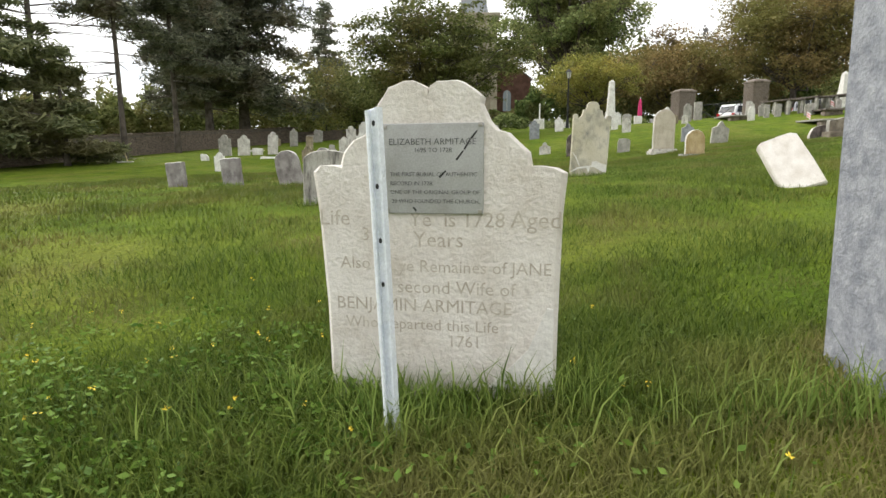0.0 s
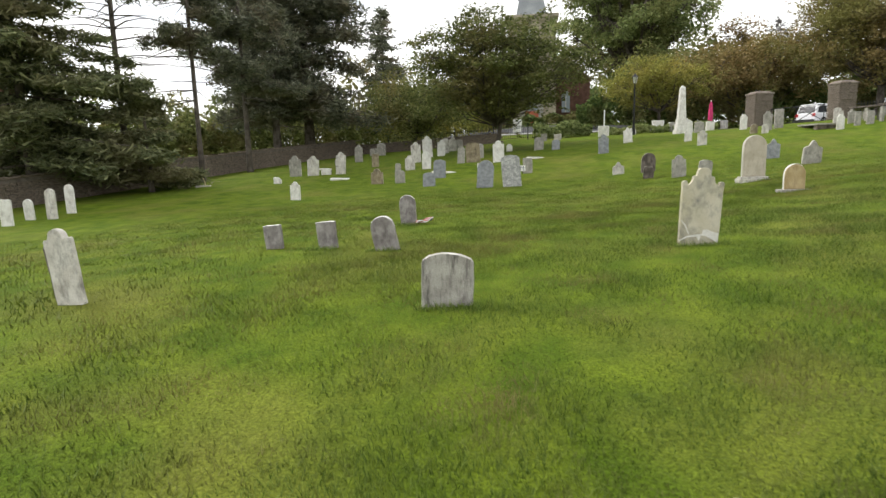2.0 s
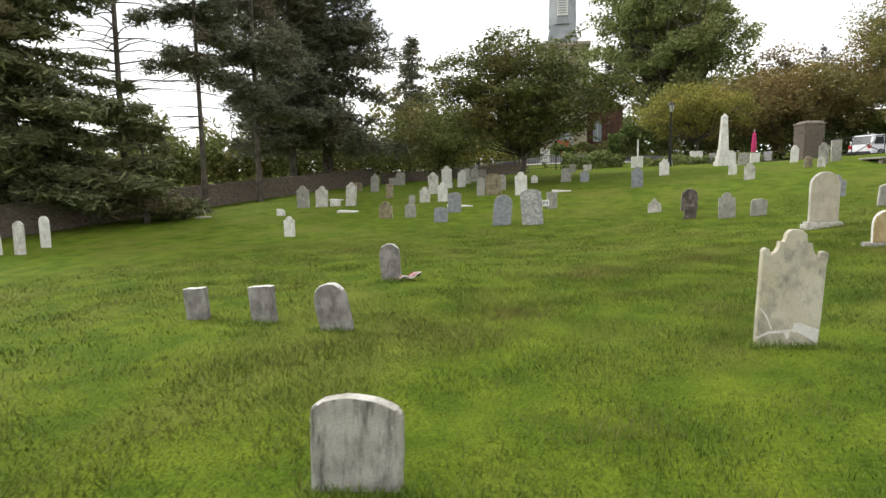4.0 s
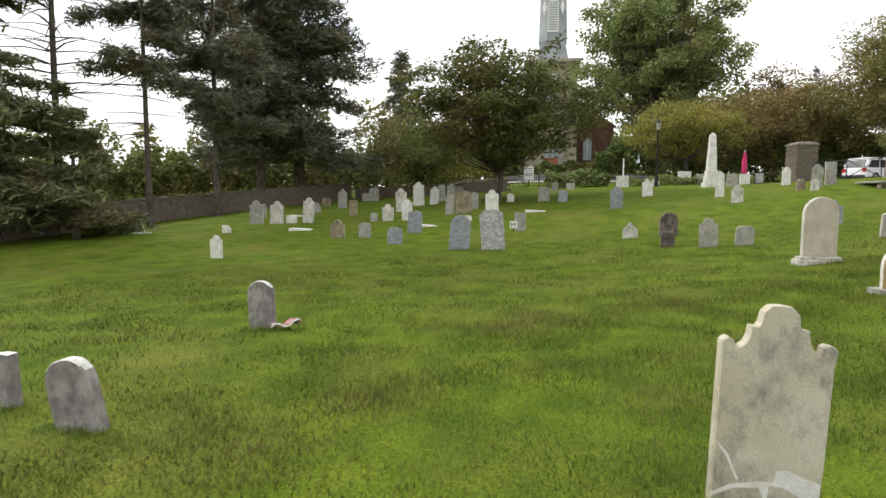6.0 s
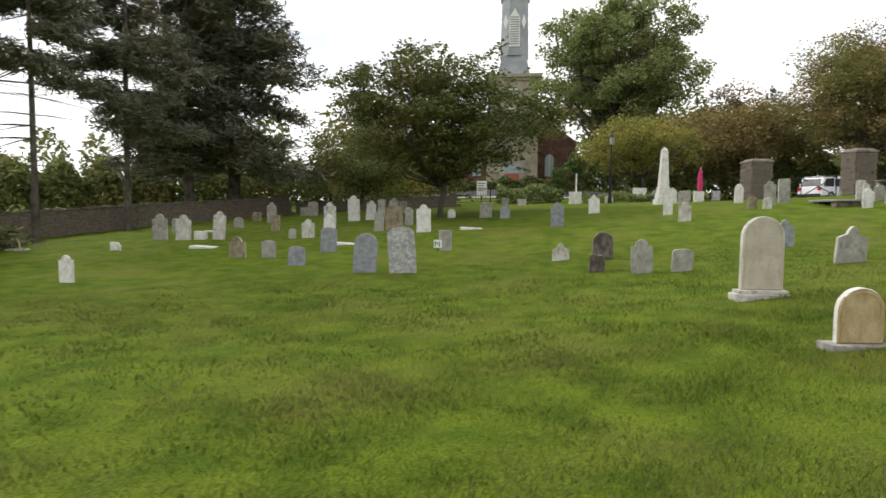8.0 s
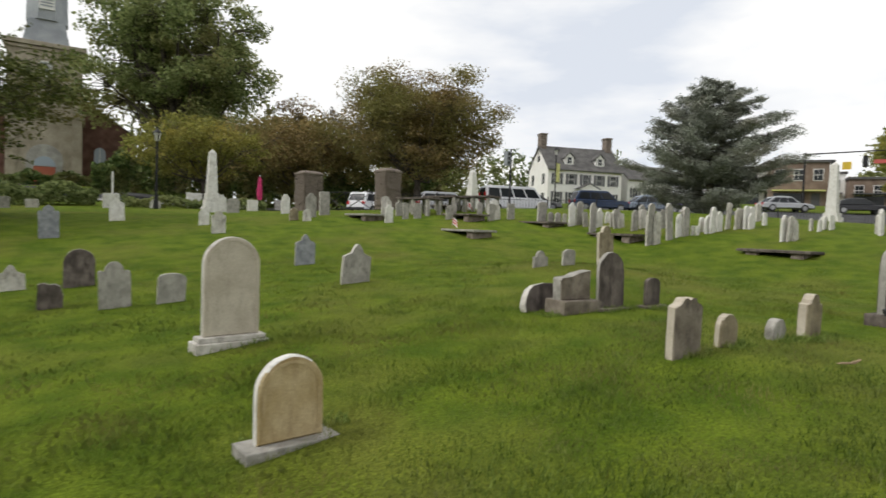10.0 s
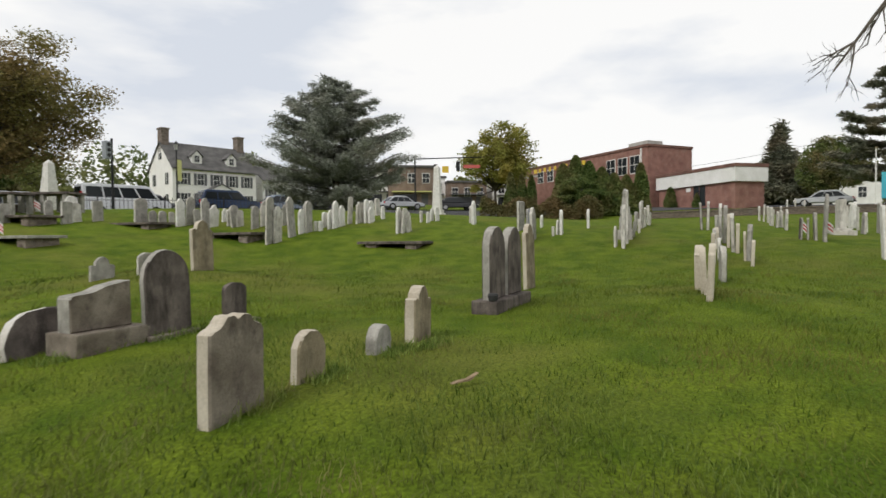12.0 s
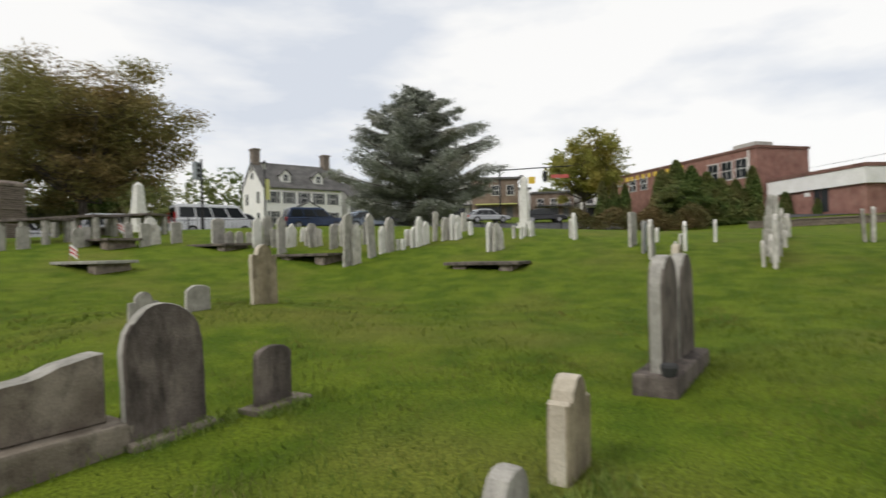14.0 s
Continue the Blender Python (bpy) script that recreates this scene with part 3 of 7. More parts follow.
headstone(-7.43, 23.42, 0.46, 0.57, 0.055, 10, "seg", "grey", 0)
headstone(-15.48, 36.84, 0.56, 0.56, 0.055, 9, "seg", "tan", 0)
headstone(-13.53, 34.99, 0.53, 1.15, 0.075, 4, "point", "grey", 0.5)
headstone(-10.86, 30.35, 0.41, 0.75, 0.075, 4, "flat", "tan", 1)
headstone(-13.94, 41.18, 0.67, 0.93, 0.075, 4, "seg", "grey", 1)
headstone(-14.67, 41.58, 0.55, 0.55, 0.055, 8, "block", "grey", 0.5)
headstone(-8.16, 27.99, 0.52, 0.75, 0.075, 9, "sh", "pale", 0.5)
headstone(-8.79, 27.85, 0.32, 0.40, 0.055, 3, "seg", "grey", 1)
headstone(-5.77, 22.03, 0.52, 0.58, 0.055, 5, "seg", "slate", 2)
headstone(-8.75, 31.69, 0.57, 1.17, 0.075, 6, "sh", "pale", -1)
headstone(-7.29, 28.09, 0.47, 0.92, 0.075, 4, "sh", "white", 0)
headstone(-5.87, 24.65, 0.57, 0.85, 0.075, 3, "seg", "slate", 1)
headstone(-8.84, 35.13, 0.63, 1.33, 0.075, 9, "sh", "white", 0.5)
headstone(-8.05, 35.50, 0.51, 1.02, 0.075, 9, "sh", "white", 2)
headstone(-8.23, 38.10, 0.44, 1.00, 0.075, 9, "seg", "pale", 0)
headstone(-8.14, 40.04, 0.54, 0.98, 0.075, 8, "sh", "pale", 2)
headstone(-7.71, 40.75, 0.48, 0.77, 0.075, 9, "seg", "grey", 1)
headstone(-3.28, 20.92, 0.64, 1.07, 0.075, 4, "round", "slate", 2)
headstone(-2.19, 20.88, 0.72, 1.21, 0.075, 5, "seg", "lichen", -5)
headstone(-5.73, 29.74, 0.41, 0.93, 0.075, 5, "sh", "grey", 1)
headstone(-5.05, 29.80, 0.77, 1.06, 0.075, 4, "seg", "tan", 0)
headstone(-4.93, 31.71, 0.38, 0.83, 0.075, 9, "round", "grey", 1)
headstone(-3.59, 29.06, 0.59, 1.11, 0.075, 3, "sh", "white", 0)
headstone(-3.54, 34.92, 0.39, 0.45, 0.055, 7, "round", "white", -1)
headstone(-4.36, 27.51, 0.32, 0.24, 0.055, 6, "broken", "white", 1)
headstone(-1.82, 24.73, 0.42, 0.67, 0.075, 6, "flat", "grey", -2)
headstone(-1.69, 34.04, 0.57, 0.75, 0.075, 3, "seg", "grey", 1)
headstone(-1.66, 44.11, 0.45, 0.58, 0.055, 4, "flat", "grey", -2)
headstone(-0.66, 33.06, 0.46, 0.58, 0.055, 9, "seg", "slate", -1)
headstone(-0.62, 44.80, 0.57, 0.43, 0.055, 7, "block", "pale", -2)
headstone(1.76, 29.04, 0.51, 0.93, 0.075, 3, "sh", "slate", 1)
headstone(3.39, 33.21, 0.50, 0.86, 0.075, 8, "point", "white", -1)
headstone(2.87, 45.26, 0.80, 0.80, 0.075, 7, "block", "white", 1)
headstone(5.03, 45.42, 0.54, 0.53, 0.055, 9, "round", "white", 0)
headstone(7.30, 48.22, 0.90, 0.96, 0.075, 9, "block", "white", 0)
headstone(7.67, 38.17, 0.43, 0.82, 0.075, 4, "sh", "white", -2)
headstone(6.08, 30.58, 0.36, 0.57, 0.055, 7, "round", "white", 0.5)
headstone(6.29, 28.44, 0.43, 0.69, 0.075, 4, "sh", "pale", 0.5)
headstone(7.96, 36.86, 0.58, 0.67, 0.075, 9, "seg", "grey", 1)
headstone(9.62, 41.28, 0.53, 0.59, 0.055, 6, "block", "white", 1)
headstone(14.43, 56.72, 0.61, 0.83, 0.075, 5, "block", "pale", 0)
headstone(8.30, 47.17, 0.57, 0.77, 0.075, 9, "seg", "grey", 0)
headstone(9.80, 34.52, 0.38, 0.84, 0.075, 8, "sh", "white", 1)
headstone(9.27, 30.86, 0.35, 0.48, 0.055, 2, "round", "tan", 1)
headstone(9.68, 30.49, 0.32, 0.45, 0.055, 5, "round", "pale", 1)
headstone(10.18, 31.75, 0.45, 0.96, 0.075, 8, "sh", "grey", 0)
headstone(10.99, 32.58, 0.46, 0.99, 0.075, 9, "flat", "grey", -1)
headstone(1.88, 22.32, 0.45, 0.49, 0.055, 7, "point", "pale", 0.5)
headstone(2.97, 22.16, 0.53, 0.74, 0.075, 3, "round", "dark", 0.5)
headstone(2.70, 20.20, 0.36, 0.43, 0.055, 4, "broken", "dark", 2)
headstone(3.64, 19.68, 0.46, 0.73, 0.075, 4, "sh", "grey", -1)
headstone(4.45, 19.58, 0.44, 0.49, 0.055, 5, "seg", "grey", 1)
headstone(-5.02, 7.30, 0.29, 0.40, 0.09, 5, "flat", "ash", -5)
headstone(-4.05, 7.26, 0.31, 0.44, 0.09, 5, "flat", "ash", -4)
headstone(-2.96, 7.00, 0.37, 0.54, 0.10, 6, "round", "ash", -11)
headstone(-3.49, 10.24, 0.34, 0.62, 0.10, 8, "round", "ash", -3)
headstone(-17.28, 15.63, 0.34, 1.02, 0.075, 10, "round", "white", 1)
headstone(-17.11, 13.06, 0.44, 0.83, 0.075, 3, "flat", "white", 2)
headstone(-17.61, 14.30, 0.34, 0.69, 0.075, 5, "round", "white", 0)
headstone(-16.79, 14.37, 0.37, 1.00, 0.075, 3, "round", "pale", 0)
headstone(-5.77, 3.97, 0.34, 0.85, 0.075, 2, "sh", "pale", -7)
headstone(-6.09, 4.17, 0.16, 0.65, 0.075, 8, "seg", "dark", -6)
headstone(-1.43, 3.99, 0.51, 0.535, 0.085, 7, "seg", "streak", 2)
headstone(7.47, 22.47, 0.49, 0.72, 0.075, 7, "point", "slate", 0)
headstone(7.62, 19.41, 0.58, 0.74, 0.075, 6, "point", "grey", 5)
headstone(11.56, 18.76, 0.40, 0.334, 0.055, 4, "sh", "grey", 2)
headstone(12.22, 18.62, 0.36, 0.348, 0.055, 3, "seg", "grey", 0)
headstone(19.64, 22.87, 0.57, 0.87, 0.075, 4, "sh", "grey", 2)
headstone(13.34, 18.66, 0.50, 0.887, 0.075, 7, "sh", "tan", -1)
headstone(9.64, 14.80, 0.52, 0.788, 0.075, 6, "round", "dark", 0)
headstone(10.33, 14.70, 0.32, 0.416, 0.055, 6, "seg", "dark", 0)
headstone(13.01, 30.81, 0.34, 0.85, 0.075, 2, "seg", "pale", -1)
headstone(12.48, 29.14, 0.34, 0.68, 0.075, 6, "sh", "white", -1)
headstone(13.75, 31.01, 0.37, 0.58, 0.055, 9, "seg", "grey", -2)
headstone(18.17, 27.06, 0.46, 0.83, 0.075, 4, "seg", "grey", 0.5)
headstone(18.33, 26.70, 0.30, 0.47, 0.055, 2, "round", "grey", 0)
headstone(18.54, 26.52, 0.30, 0.46, 0.055, 4, "round", "grey", 1)
headstone(18.85, 26.49, 0.22, 0.40, 0.055, 4, "seg", "pale", 2)
headstone(18.76, 25.96, 0.34, 0.89, 0.075, 5, "sh", "white", 0)
headstone(19.14, 25.99, 0.34, 0.92, 0.075, 3, "round", "grey", 1)
headstone(19.33, 25.82, 0.27, 0.48, 0.055, 9, "seg", "pale", 0)
headstone(18.61, 24.65, 0.34, 1.06, 0.075, 7, "sh", "grey", 1)
headstone(20.30, 25.66, 0.25, 0.44, 0.055, 5, "sh", "white", 2)
headstone(19.93, 24.98, 0.34, 0.55, 0.055, 7, "seg", "pale", -2)
headstone(20.01, 24.63, 0.34, 0.55, 0.055, 8, "seg", "pale", 0.5)
headstone(20.01, 23.98, 0.34, 0.74, 0.075, 6, "round", "grey", 0)
headstone(21.89, 25.38, 0.34, 0.61, 0.075, 5, "sh", "grey", 0)
headstone(18.59, 22.03, 0.34, 1.36, 0.075, 7, "round", "grey", 0.5)
headstone(18.86, 21.97, 0.34, 1.04, 0.075, 5, "sh", "pale", 0)
headstone(19.68, 22.13, 0.34, 1.21, 0.075, 6, "sh", "grey", -2)
headstone(20.25, 22.23, 0.34, 0.76, 0.075, 5, "sh", "white", -2)
headstone(20.52, 22.17, 0.34, 0.99, 0.075, 6, "round", "grey", -1)
headstone(20.79, 22.11, 0.18, 0.32, 0.055, 8, "flat", "white", -2)
headstone(20.88, 21.99, 0.18, 0.32, 0.055, 4, "flat", "white", 0.5)
headstone(21.44, 22.26, 0.34, 0.51, 0.055, 10, "seg", "white", -1)
headstone(21.34, 21.95, 0.34, 0.59, 0.055, 9, "sh", "white", 0)
headstone(21.50, 21.88, 0.34, 0.88, 0.075, 10, "sh", "white", 1)
headstone(21.91, 21.91, 0.34, 0.68, 0.075, 4, "sh", "white", -2)
headstone(22.68, 21.76, 0.34, 0.72, 0.075, 9, "sh", "pale", -1)
headstone(22.92, 21.57, 0.34, 0.82, 0.075, 8, "round", "white", 0)
headstone(23.00, 21.45, 0.34, 0.54, 0.055, 7, "sh", "white", 1)
headstone(25.15, 22.56, 0.37, 0.68, 0.075, 9, "seg", "pale", 0)
headstone(21.71, 19.53, 0.34, 0.79, 0.075, 7, "sh", "white", -2)
headstone(21.79, 19.39, 0.34, 0.78, 0.075, 6, "seg", "pale", 2)
headstone(22.01, 19.33, 0.34, 0.62, 0.075, 9, "sh", "pale", -1)
headstone(16.99, 28.52, 0.37, 0.60, 0.075, 8, "seg", "pale", 0)
headstone(16.59, 28.33, 0.34, 0.69, 0.075, 9, "flat", "grey", 0)
headstone(22.90, 21.74, 0.34, 0.70, 0.075, 7, "seg", "pale", 0)
headstone(23.28, 21.60, 0.34, 0.75, 0.075, 3, "round", "white", 1)
headstone(24.12, 21.65, 0.26, 0.47, 0.055, 8, "seg", "white", 0.5)
headstone(24.00, 19.95, 0.23, 0.41, 0.055, 9, "seg", "pale", -1)
headstone(23.97, 19.67, 0.22, 0.39, 0.055, 2, "seg", "white", 2)
headstone(24.53, 19.80, 0.25, 0.44, 0.055, 3, "sh", "white", 0)
headstone(24.62, 19.62, 0.34, 0.50, 0.055, 5, "seg", "white", 2)
headstone(24.78, 18.34, 0.34, 0.59, 0.055, 8, "seg", "pale", 2)
headstone(24.39, 18.07, 0.34, 0.79, 0.075, 9, "sh", "white", -1)
headstone(23.62, 16.10, 0.62, 0.92, 0.075, 2, "flat", "grey", -1)
headstone(22.64, 15.53, 0.53, 0.80, 0.075, 8, "seg", "slate", 0)
headstone(21.87, 15.14, 0.51, 0.91, 0.075, 6, "sh", "grey", 0)
headstone(24.52, 15.68, 0.26, 0.39, 0.055, 4, "sh", "white", 0.5)
headstone(22.65, 14.77, 0.16, 0.29, 0.055, 3, "seg", "pale", 0.5)
headstone(23.07, 14.75, 0.24, 0.43, 0.055, 3, "seg", "white", 1)
headstone(23.10, 14.64, 0.34, 0.72, 0.075, 9, "sh", "white", 2)
headstone(25.10, 14.26, 0.34, 0.62, 0.075, 9, "round", "white", 1)
headstone(21.28, 12.74, 0.37, 0.50, 0.055, 3, "sh", "pale", 0.5)
headstone(21.07, 12.52, 0.34, 1.07, 0.075, 6, "sh", "pale", 2)
headstone(21.86, 12.55, 0.34, 1.41, 0.075, 8, "flat", "grey", 0)
headstone(23.01, 12.61, 0.34, 0.65, 0.075, 5, "seg", "pale", 1)
headstone(25.89, 12.71, 0.55, 0.86, 0.075, 6, "round", "grey", 0.5)
headstone(26.77, 12.68, 0.35, 0.65, 0.075, 3, "seg", "pale", -1)
headstone(27.86, 12.68, 0.52, 0.68, 0.075, 9, "sh", "pale", 0)
headstone(26.41, 10.88, 0.34, 0.87, 0.075, 1, "seg", "dark", 0.5)
headstone(26.49, 10.70, 0.46, 0.92, 0.075, 2, "round", "grey", 2)
headstone(23.69, 10.40, 0.34, 0.51, 0.055, 1, "seg", "cream", -1)
headstone(23.41, 10.31, 0.34, 0.95, 0.075, -2, "sh", "grey", 0.5)
headstone(22.56, 10.22, 0.34, 0.97, 0.075, 1, "round", "grey", -2)
headstone(21.69, 10.13, 0.34, 0.81, 0.075, -1, "seg", "cream", 0)
headstone(20.91, 10.03, 0.34, 0.87, 0.075, -2, "sh", "grey", 0.5)
headstone(20.74, 9.95, 0.34, 0.67, 0.075, 0, "seg", "cream", 0)
headstone(19.59, 9.82, 0.34, 0.60, 0.055, -3, "seg", "cream", 0)
headstone(19.58, 9.76, 0.34, 0.73, 0.075, -5, "sh", "grey", 0)
headstone(18.77, 9.72, 0.34, 0.50, 0.055, -3, "seg", "cream", 0)
headstone(14.07, 10.50, 0.32, 0.546, 0.075, -3, "sh", "cream", 0.5)
headstone(13.50, 10.43, 0.32, 0.543, 0.055, 2, "round", "cream", 2)
headstone(13.03, 10.36, 0.32, 0.592, 0.075, 0, "sh", "cream", 0)
headstone(41.76, 8.51, 0.62, 0.80, 0.075, -1, "seg", "pale", 0)
headstone(38.79, 8.45, 0.58, 0.85, 0.075, -2, "sh", "grey", 0)
headstone(36.19, 8.41, 0.40, 0.78, 0.075, 0, "seg", "pale", -1)
headstone(31.50, 8.55, 0.34, 0.63, 0.075, -2, "seg", "white", 2)
headstone(56.43, 5.96, 0.62, 0.95, 0.075, -2, "seg", "white", 0)
headstone(55.79, 5.47, 0.62, 1.02, 0.075, 1, "sh", "pale", -1)
headstone(53.06, 5.19, 0.62, 0.95, 0.075, -4, "seg", "pale", 1)
headstone(24.12, 8.38, 0.34, 0.58, 0.055, 2, "seg", "dark", 0)
headstone(24.16, 8.20, 0.37, 0.58, 0.055, -6, "seg", "dark", -2)
headstone(24.07, 8.04, 0.34, 0.73, 0.075, -1, "seg", "grey", 0)
headstone(23.76, 7.88, 0.47, 1.21, 0.075, -2, "sh", "grey", 1)
headstone(27.67, 5.96, 0.39, 0.94, 0.075, 0, "round", "grey", -1)
headstone(20.27, 7.32, 0.34, 1.09, 0.075, -4, "seg", "white", 2)
headstone(8.26, 12.53, 0.39, 0.531, 0.085, 2, "lobed", "dim", 1)
headstone(8.89, 12.55, 0.27, 0.309, 0.075, 0, "round", "tan", 1)
headstone(9.71, 12.56, 0.25, 0.220, 0.08, 4, "round", "grey", 0)
headstone(10.27, 12.53, 0.31, 0.436, 0.09, 2, "sh", "tan", 2)
headstone(14.85, 13.02, 0.5, 1.02, 0.08, 3, "sh", "tan", 1)


def filled_row(x0, y0, x1, y1, n, seed, colours, low=0.4, high=0.95):
    """Stones close together along one line of graves."""
    rnd = random.Random(seed)
    for k in range(n):
        f = (k + rnd.uniform(0.15, 0.85)) / n
        headstone(x0 + (x1 - x0) * f, y0 + (y1 - y0) * f + rnd.uniform(-0.12, 0.12), rnd.uniform(0.22, 0.4), rnd.uniform(low, high), rnd.choice((0.055, 0.075)), rnd.uniform(-4, 9),
                  rnd.choice(("sh", "seg", "round", "flat", "point")), rnd.choice(colours), rnd.choice((-4, -2, 0, 0, 1, 3)))


filled_row(15.2, 10.35, 23.8, 10.4, 9, 71, ("cream", "grey", "pale", "grey"), 0.45, 0.8)
filled_row(21.6, 12.6, 28.5, 12.7, 7, 72, ("pale", "grey", "white"))
filled_row(27.5, 8.4, 31.5, 8.5, 6, 73, ("pale", "grey"), 0.5, 0.9)
filled_row(18.8, 25.9, 22.6, 21.8, 9, 74, ("white", "pale", "grey", "grey"), 0.5, 1.0)
filled_row(12.6, 30.4, 18.0, 28.2, 8, 75, ("pale", "grey", "white"), 0.45, 0.85)
filled_row(26.5, 6.4, 33.0, 6.0, 6, 76, ("pale", "grey", "white"), 0.5, 1.0)


def founder_stone():
    """The broad white stone with twin lobes, and the steel plaque screwed to it."""
    def px(x, z):
        return ((x - 778) / 690, (690 - z) / 715)
    left = [px(571, 790), px(566, 560), px(556, 380), px(552, 302), px(558, 291), px(580, 288), px(601, 293)] + [px(604, 278), px(612, 263), px(628, 247), px(645, 233), px(660, 214), px(674, 194)]
    lobes = arc(*px(733, 188), 0.083, 0.064, 178, 54, 8) + [px(768, 167)] + arc(*px(805, 186), 0.082, 0.065, 127, 4, 8)
    right = [px(872, 210), px(890, 224), px(908, 236), px(925, 252), px(938, 270), px(946, 291), px(968, 294), px(992, 297), px(1003, 306), px(1002, 380), px(998, 560), px(993, 790)]
    head = thing("headstone", pose(0.14, -0.02, 0.285, 0, 0, -4), "broad white marble headstone with twin-lobed top and faint lettering", "headstone", "headstones in the churchyard")
    part("slab", prism(left + lobes + right, -0.045, 0.045, 0.014, 0.005, 5), M_MARBLE, head)
    plaque = part("plaque", block(-0.137, 0.108, -0.0535, -0.0455, 0.452, 0.668, 0.002), M_PLAQUE, head, "dull grey steel plaque with lettering")
    plaque.matrix_basis = Matrix.Translation((0.010, 0, -0.034)) @ Matrix.Diagonal((1.05, 1, 1.045, 1))
    for x, z in ((-0.13, 0.66), (0.1, 0.664), (-0.128, 0.46), (0.1, 0.459)):
        part("screw", block(x - 0.005, x + 0.005, -0.058, -0.053, z - 0.005, z + 0.005, 0.002), M_SCREW, plaque)
    up = pose(0, 0, 0, 90, 0, 0)
    for (x0, z0), (x1, z1) in (((0.092, 0.650), (0.078, 0.632)), ((0.076, 0.630), (0.062, 0.607)), ((0.059, 0.603), (0.043, 0.582)), ((0.018, 0.556), (0.002, 0.540)), ((-0.064, 0.468), (-0.056, 0.459))):
        part("scratch", arrays_bm(tubes([[((x0, -0.0536, z0), 0.0018), ((x1, -0.0536, z1), 0.0026)]], 5)), M_HOLE, plaque)
    for words, x, z, s in (("ELIZABETH ARMITAGE", -0.122, 0.618, 0.0212), ("1695 TO 1728", -0.06, 0.6, 0.0155), ("THE FIRST BURIAL OF AUTHENTIC", -0.12, 0.543, 0.0138),
                           ("RECORD IN 1728.", -0.12, 0.521, 0.0138), ("ONE OF THE ORIGINAL GROUP OF", -0.12, 0.5, 0.0138), ("20 WHO FOUNDED THE CHURCH.", -0.117, 0.478, 0.0138)):
        letters(words, s, M_LETTER, plaque, pose(x, -0.0542, z) @ up, 0.0006)
    for words, x, z, s in (("Aged", 0.19, 0.405, 0.062), ("Life", -0.315, 0.405, 0.06), ("Ye  is 1728", -0.07, 0.405, 0.055), ("3", -0.2, 0.365, 0.05), ("Years", -0.06, 0.352, 0.058),
                           ("Also", -0.26, 0.29, 0.046), ("ye Remaines of JANE", -0.10, 0.285, 0.046), ("second Wife of", -0.105, 0.228, 0.05), ("BENJAMIN ARMITAGE", -0.275, 0.178, 0.049),
                           ("Who departed this Life", -0.25, 0.128, 0.044), ("1761", 0.03, 0.085, 0.045)):
        letters(words, s, M_ENGRAVE, head, pose(x, -0.0452, z) @ up, 0.0006)
    for pts in ([(0.14, -0.02), (0.19, 0.03), (0.24, 0.09), (0.29, 0.2), (0.305, 0.2), (0.303, -0.02)],):
        part("cement_patch", prism(pts, -0.048, -0.040, 0.002, 0.003, 3), M_CEMENT, head, "rough white cement repair at the corner")


founder_stone()


def marker_post():
    p = thing("marker_post", pose(0.055, -0.27, gz(0.055, -0.27), 0, 0, -3) @ pose(0, 0, 0, 1.5, -1.7, 0), "thin white-painted steel channel post, paint flaking, stuck in grass", "post")
    sec = [(-0.019, 0.006), (-0.013, -0.006), (-0.008, -0.006), (-0.006, 0.006), (0.006, 0.006), (0.008, -0.006), (0.013, -0.006), (0.019, 0.006), (0.019, 0.010), (0.0, 0.012), (-0.019, 0.010)]
    bm = bmesh.new()
    lo = [bm.verts.new((x, y, -0.1)) for x, y in sec]
    hi = [bm.verts.new((x, y, 0.762 + 0.006 * (x > 0))) for x, y in sec]
    for k in range(len(sec)):
        j = (k + 1) % len(sec)
        bm.faces.new((lo[k], lo[j], hi[j], hi[k]))
    bm.faces.new(hi), bm.faces.new(lo[::-1])
    bmesh.ops.recalc_face_normals(bm, faces=bm.faces)
    part("channel", bm, M_POLE, p)
    for z in (0.735, 0.60, 0.48, 0.38):
        b2 = frustum(bmesh.new(), 10, 0.0035, 0.0035, -0.001, 0.001)
        bmesh.ops.transform(b2, matrix=pose(-0.001, 0.0052, z, 90, 0, 0) @ Matrix.Diagonal((1, 1.8, 1, 1)), verts=b2.verts)
        part("bolt_hole", b2, M_HOLE, p)


marker_post()


def marble_post():
    bm = bmesh.new()
    for z0, z1, a, b in ((-0.2, 1.55, 0.185, 0.178), (1.55, 1.72, 0.178, 0.02)):
        frustum(bm, 4, a * 1.414, b * 1.414, z0, z1)
    bmesh.ops.bevel(bm, geom=bm.edges[:], offset=0.012, segments=2, affect="EDGES")
    solid("stone_post", bm, M_BLUE, on(1.430, 0.02, 3) @ pose(0, 0, 0, 0, -1.6, 0), "tall mottled blue-grey marble post tapering to a point", "monument")


marble_post()


def leaning_slab():
    bm = prism([(-0.24, 0), (-0.25, 0.3), (-0.245, 0.62), (-0.2, 0.655), (0.02, 0.66), (0.17, 0.665), (0.225, 0.63), (0.24, 0.3), (0.245, 0)], -0.045, 0.045, 0.016, 0.006, 9)
    solid("headstone", bm, M_MARBLE, pose(2.97, 3.9, gz(2.97, 3.9) - 0.03, 0, 0, -4) @ pose(0, 0, 0, -36, -19, 0) @ Matrix.Diagonal((0.74, 1, 0.9, 1)), "smooth white marble headstone leaning far back in grass", "headstone", "headstones in the churchyard")


leaning_slab()


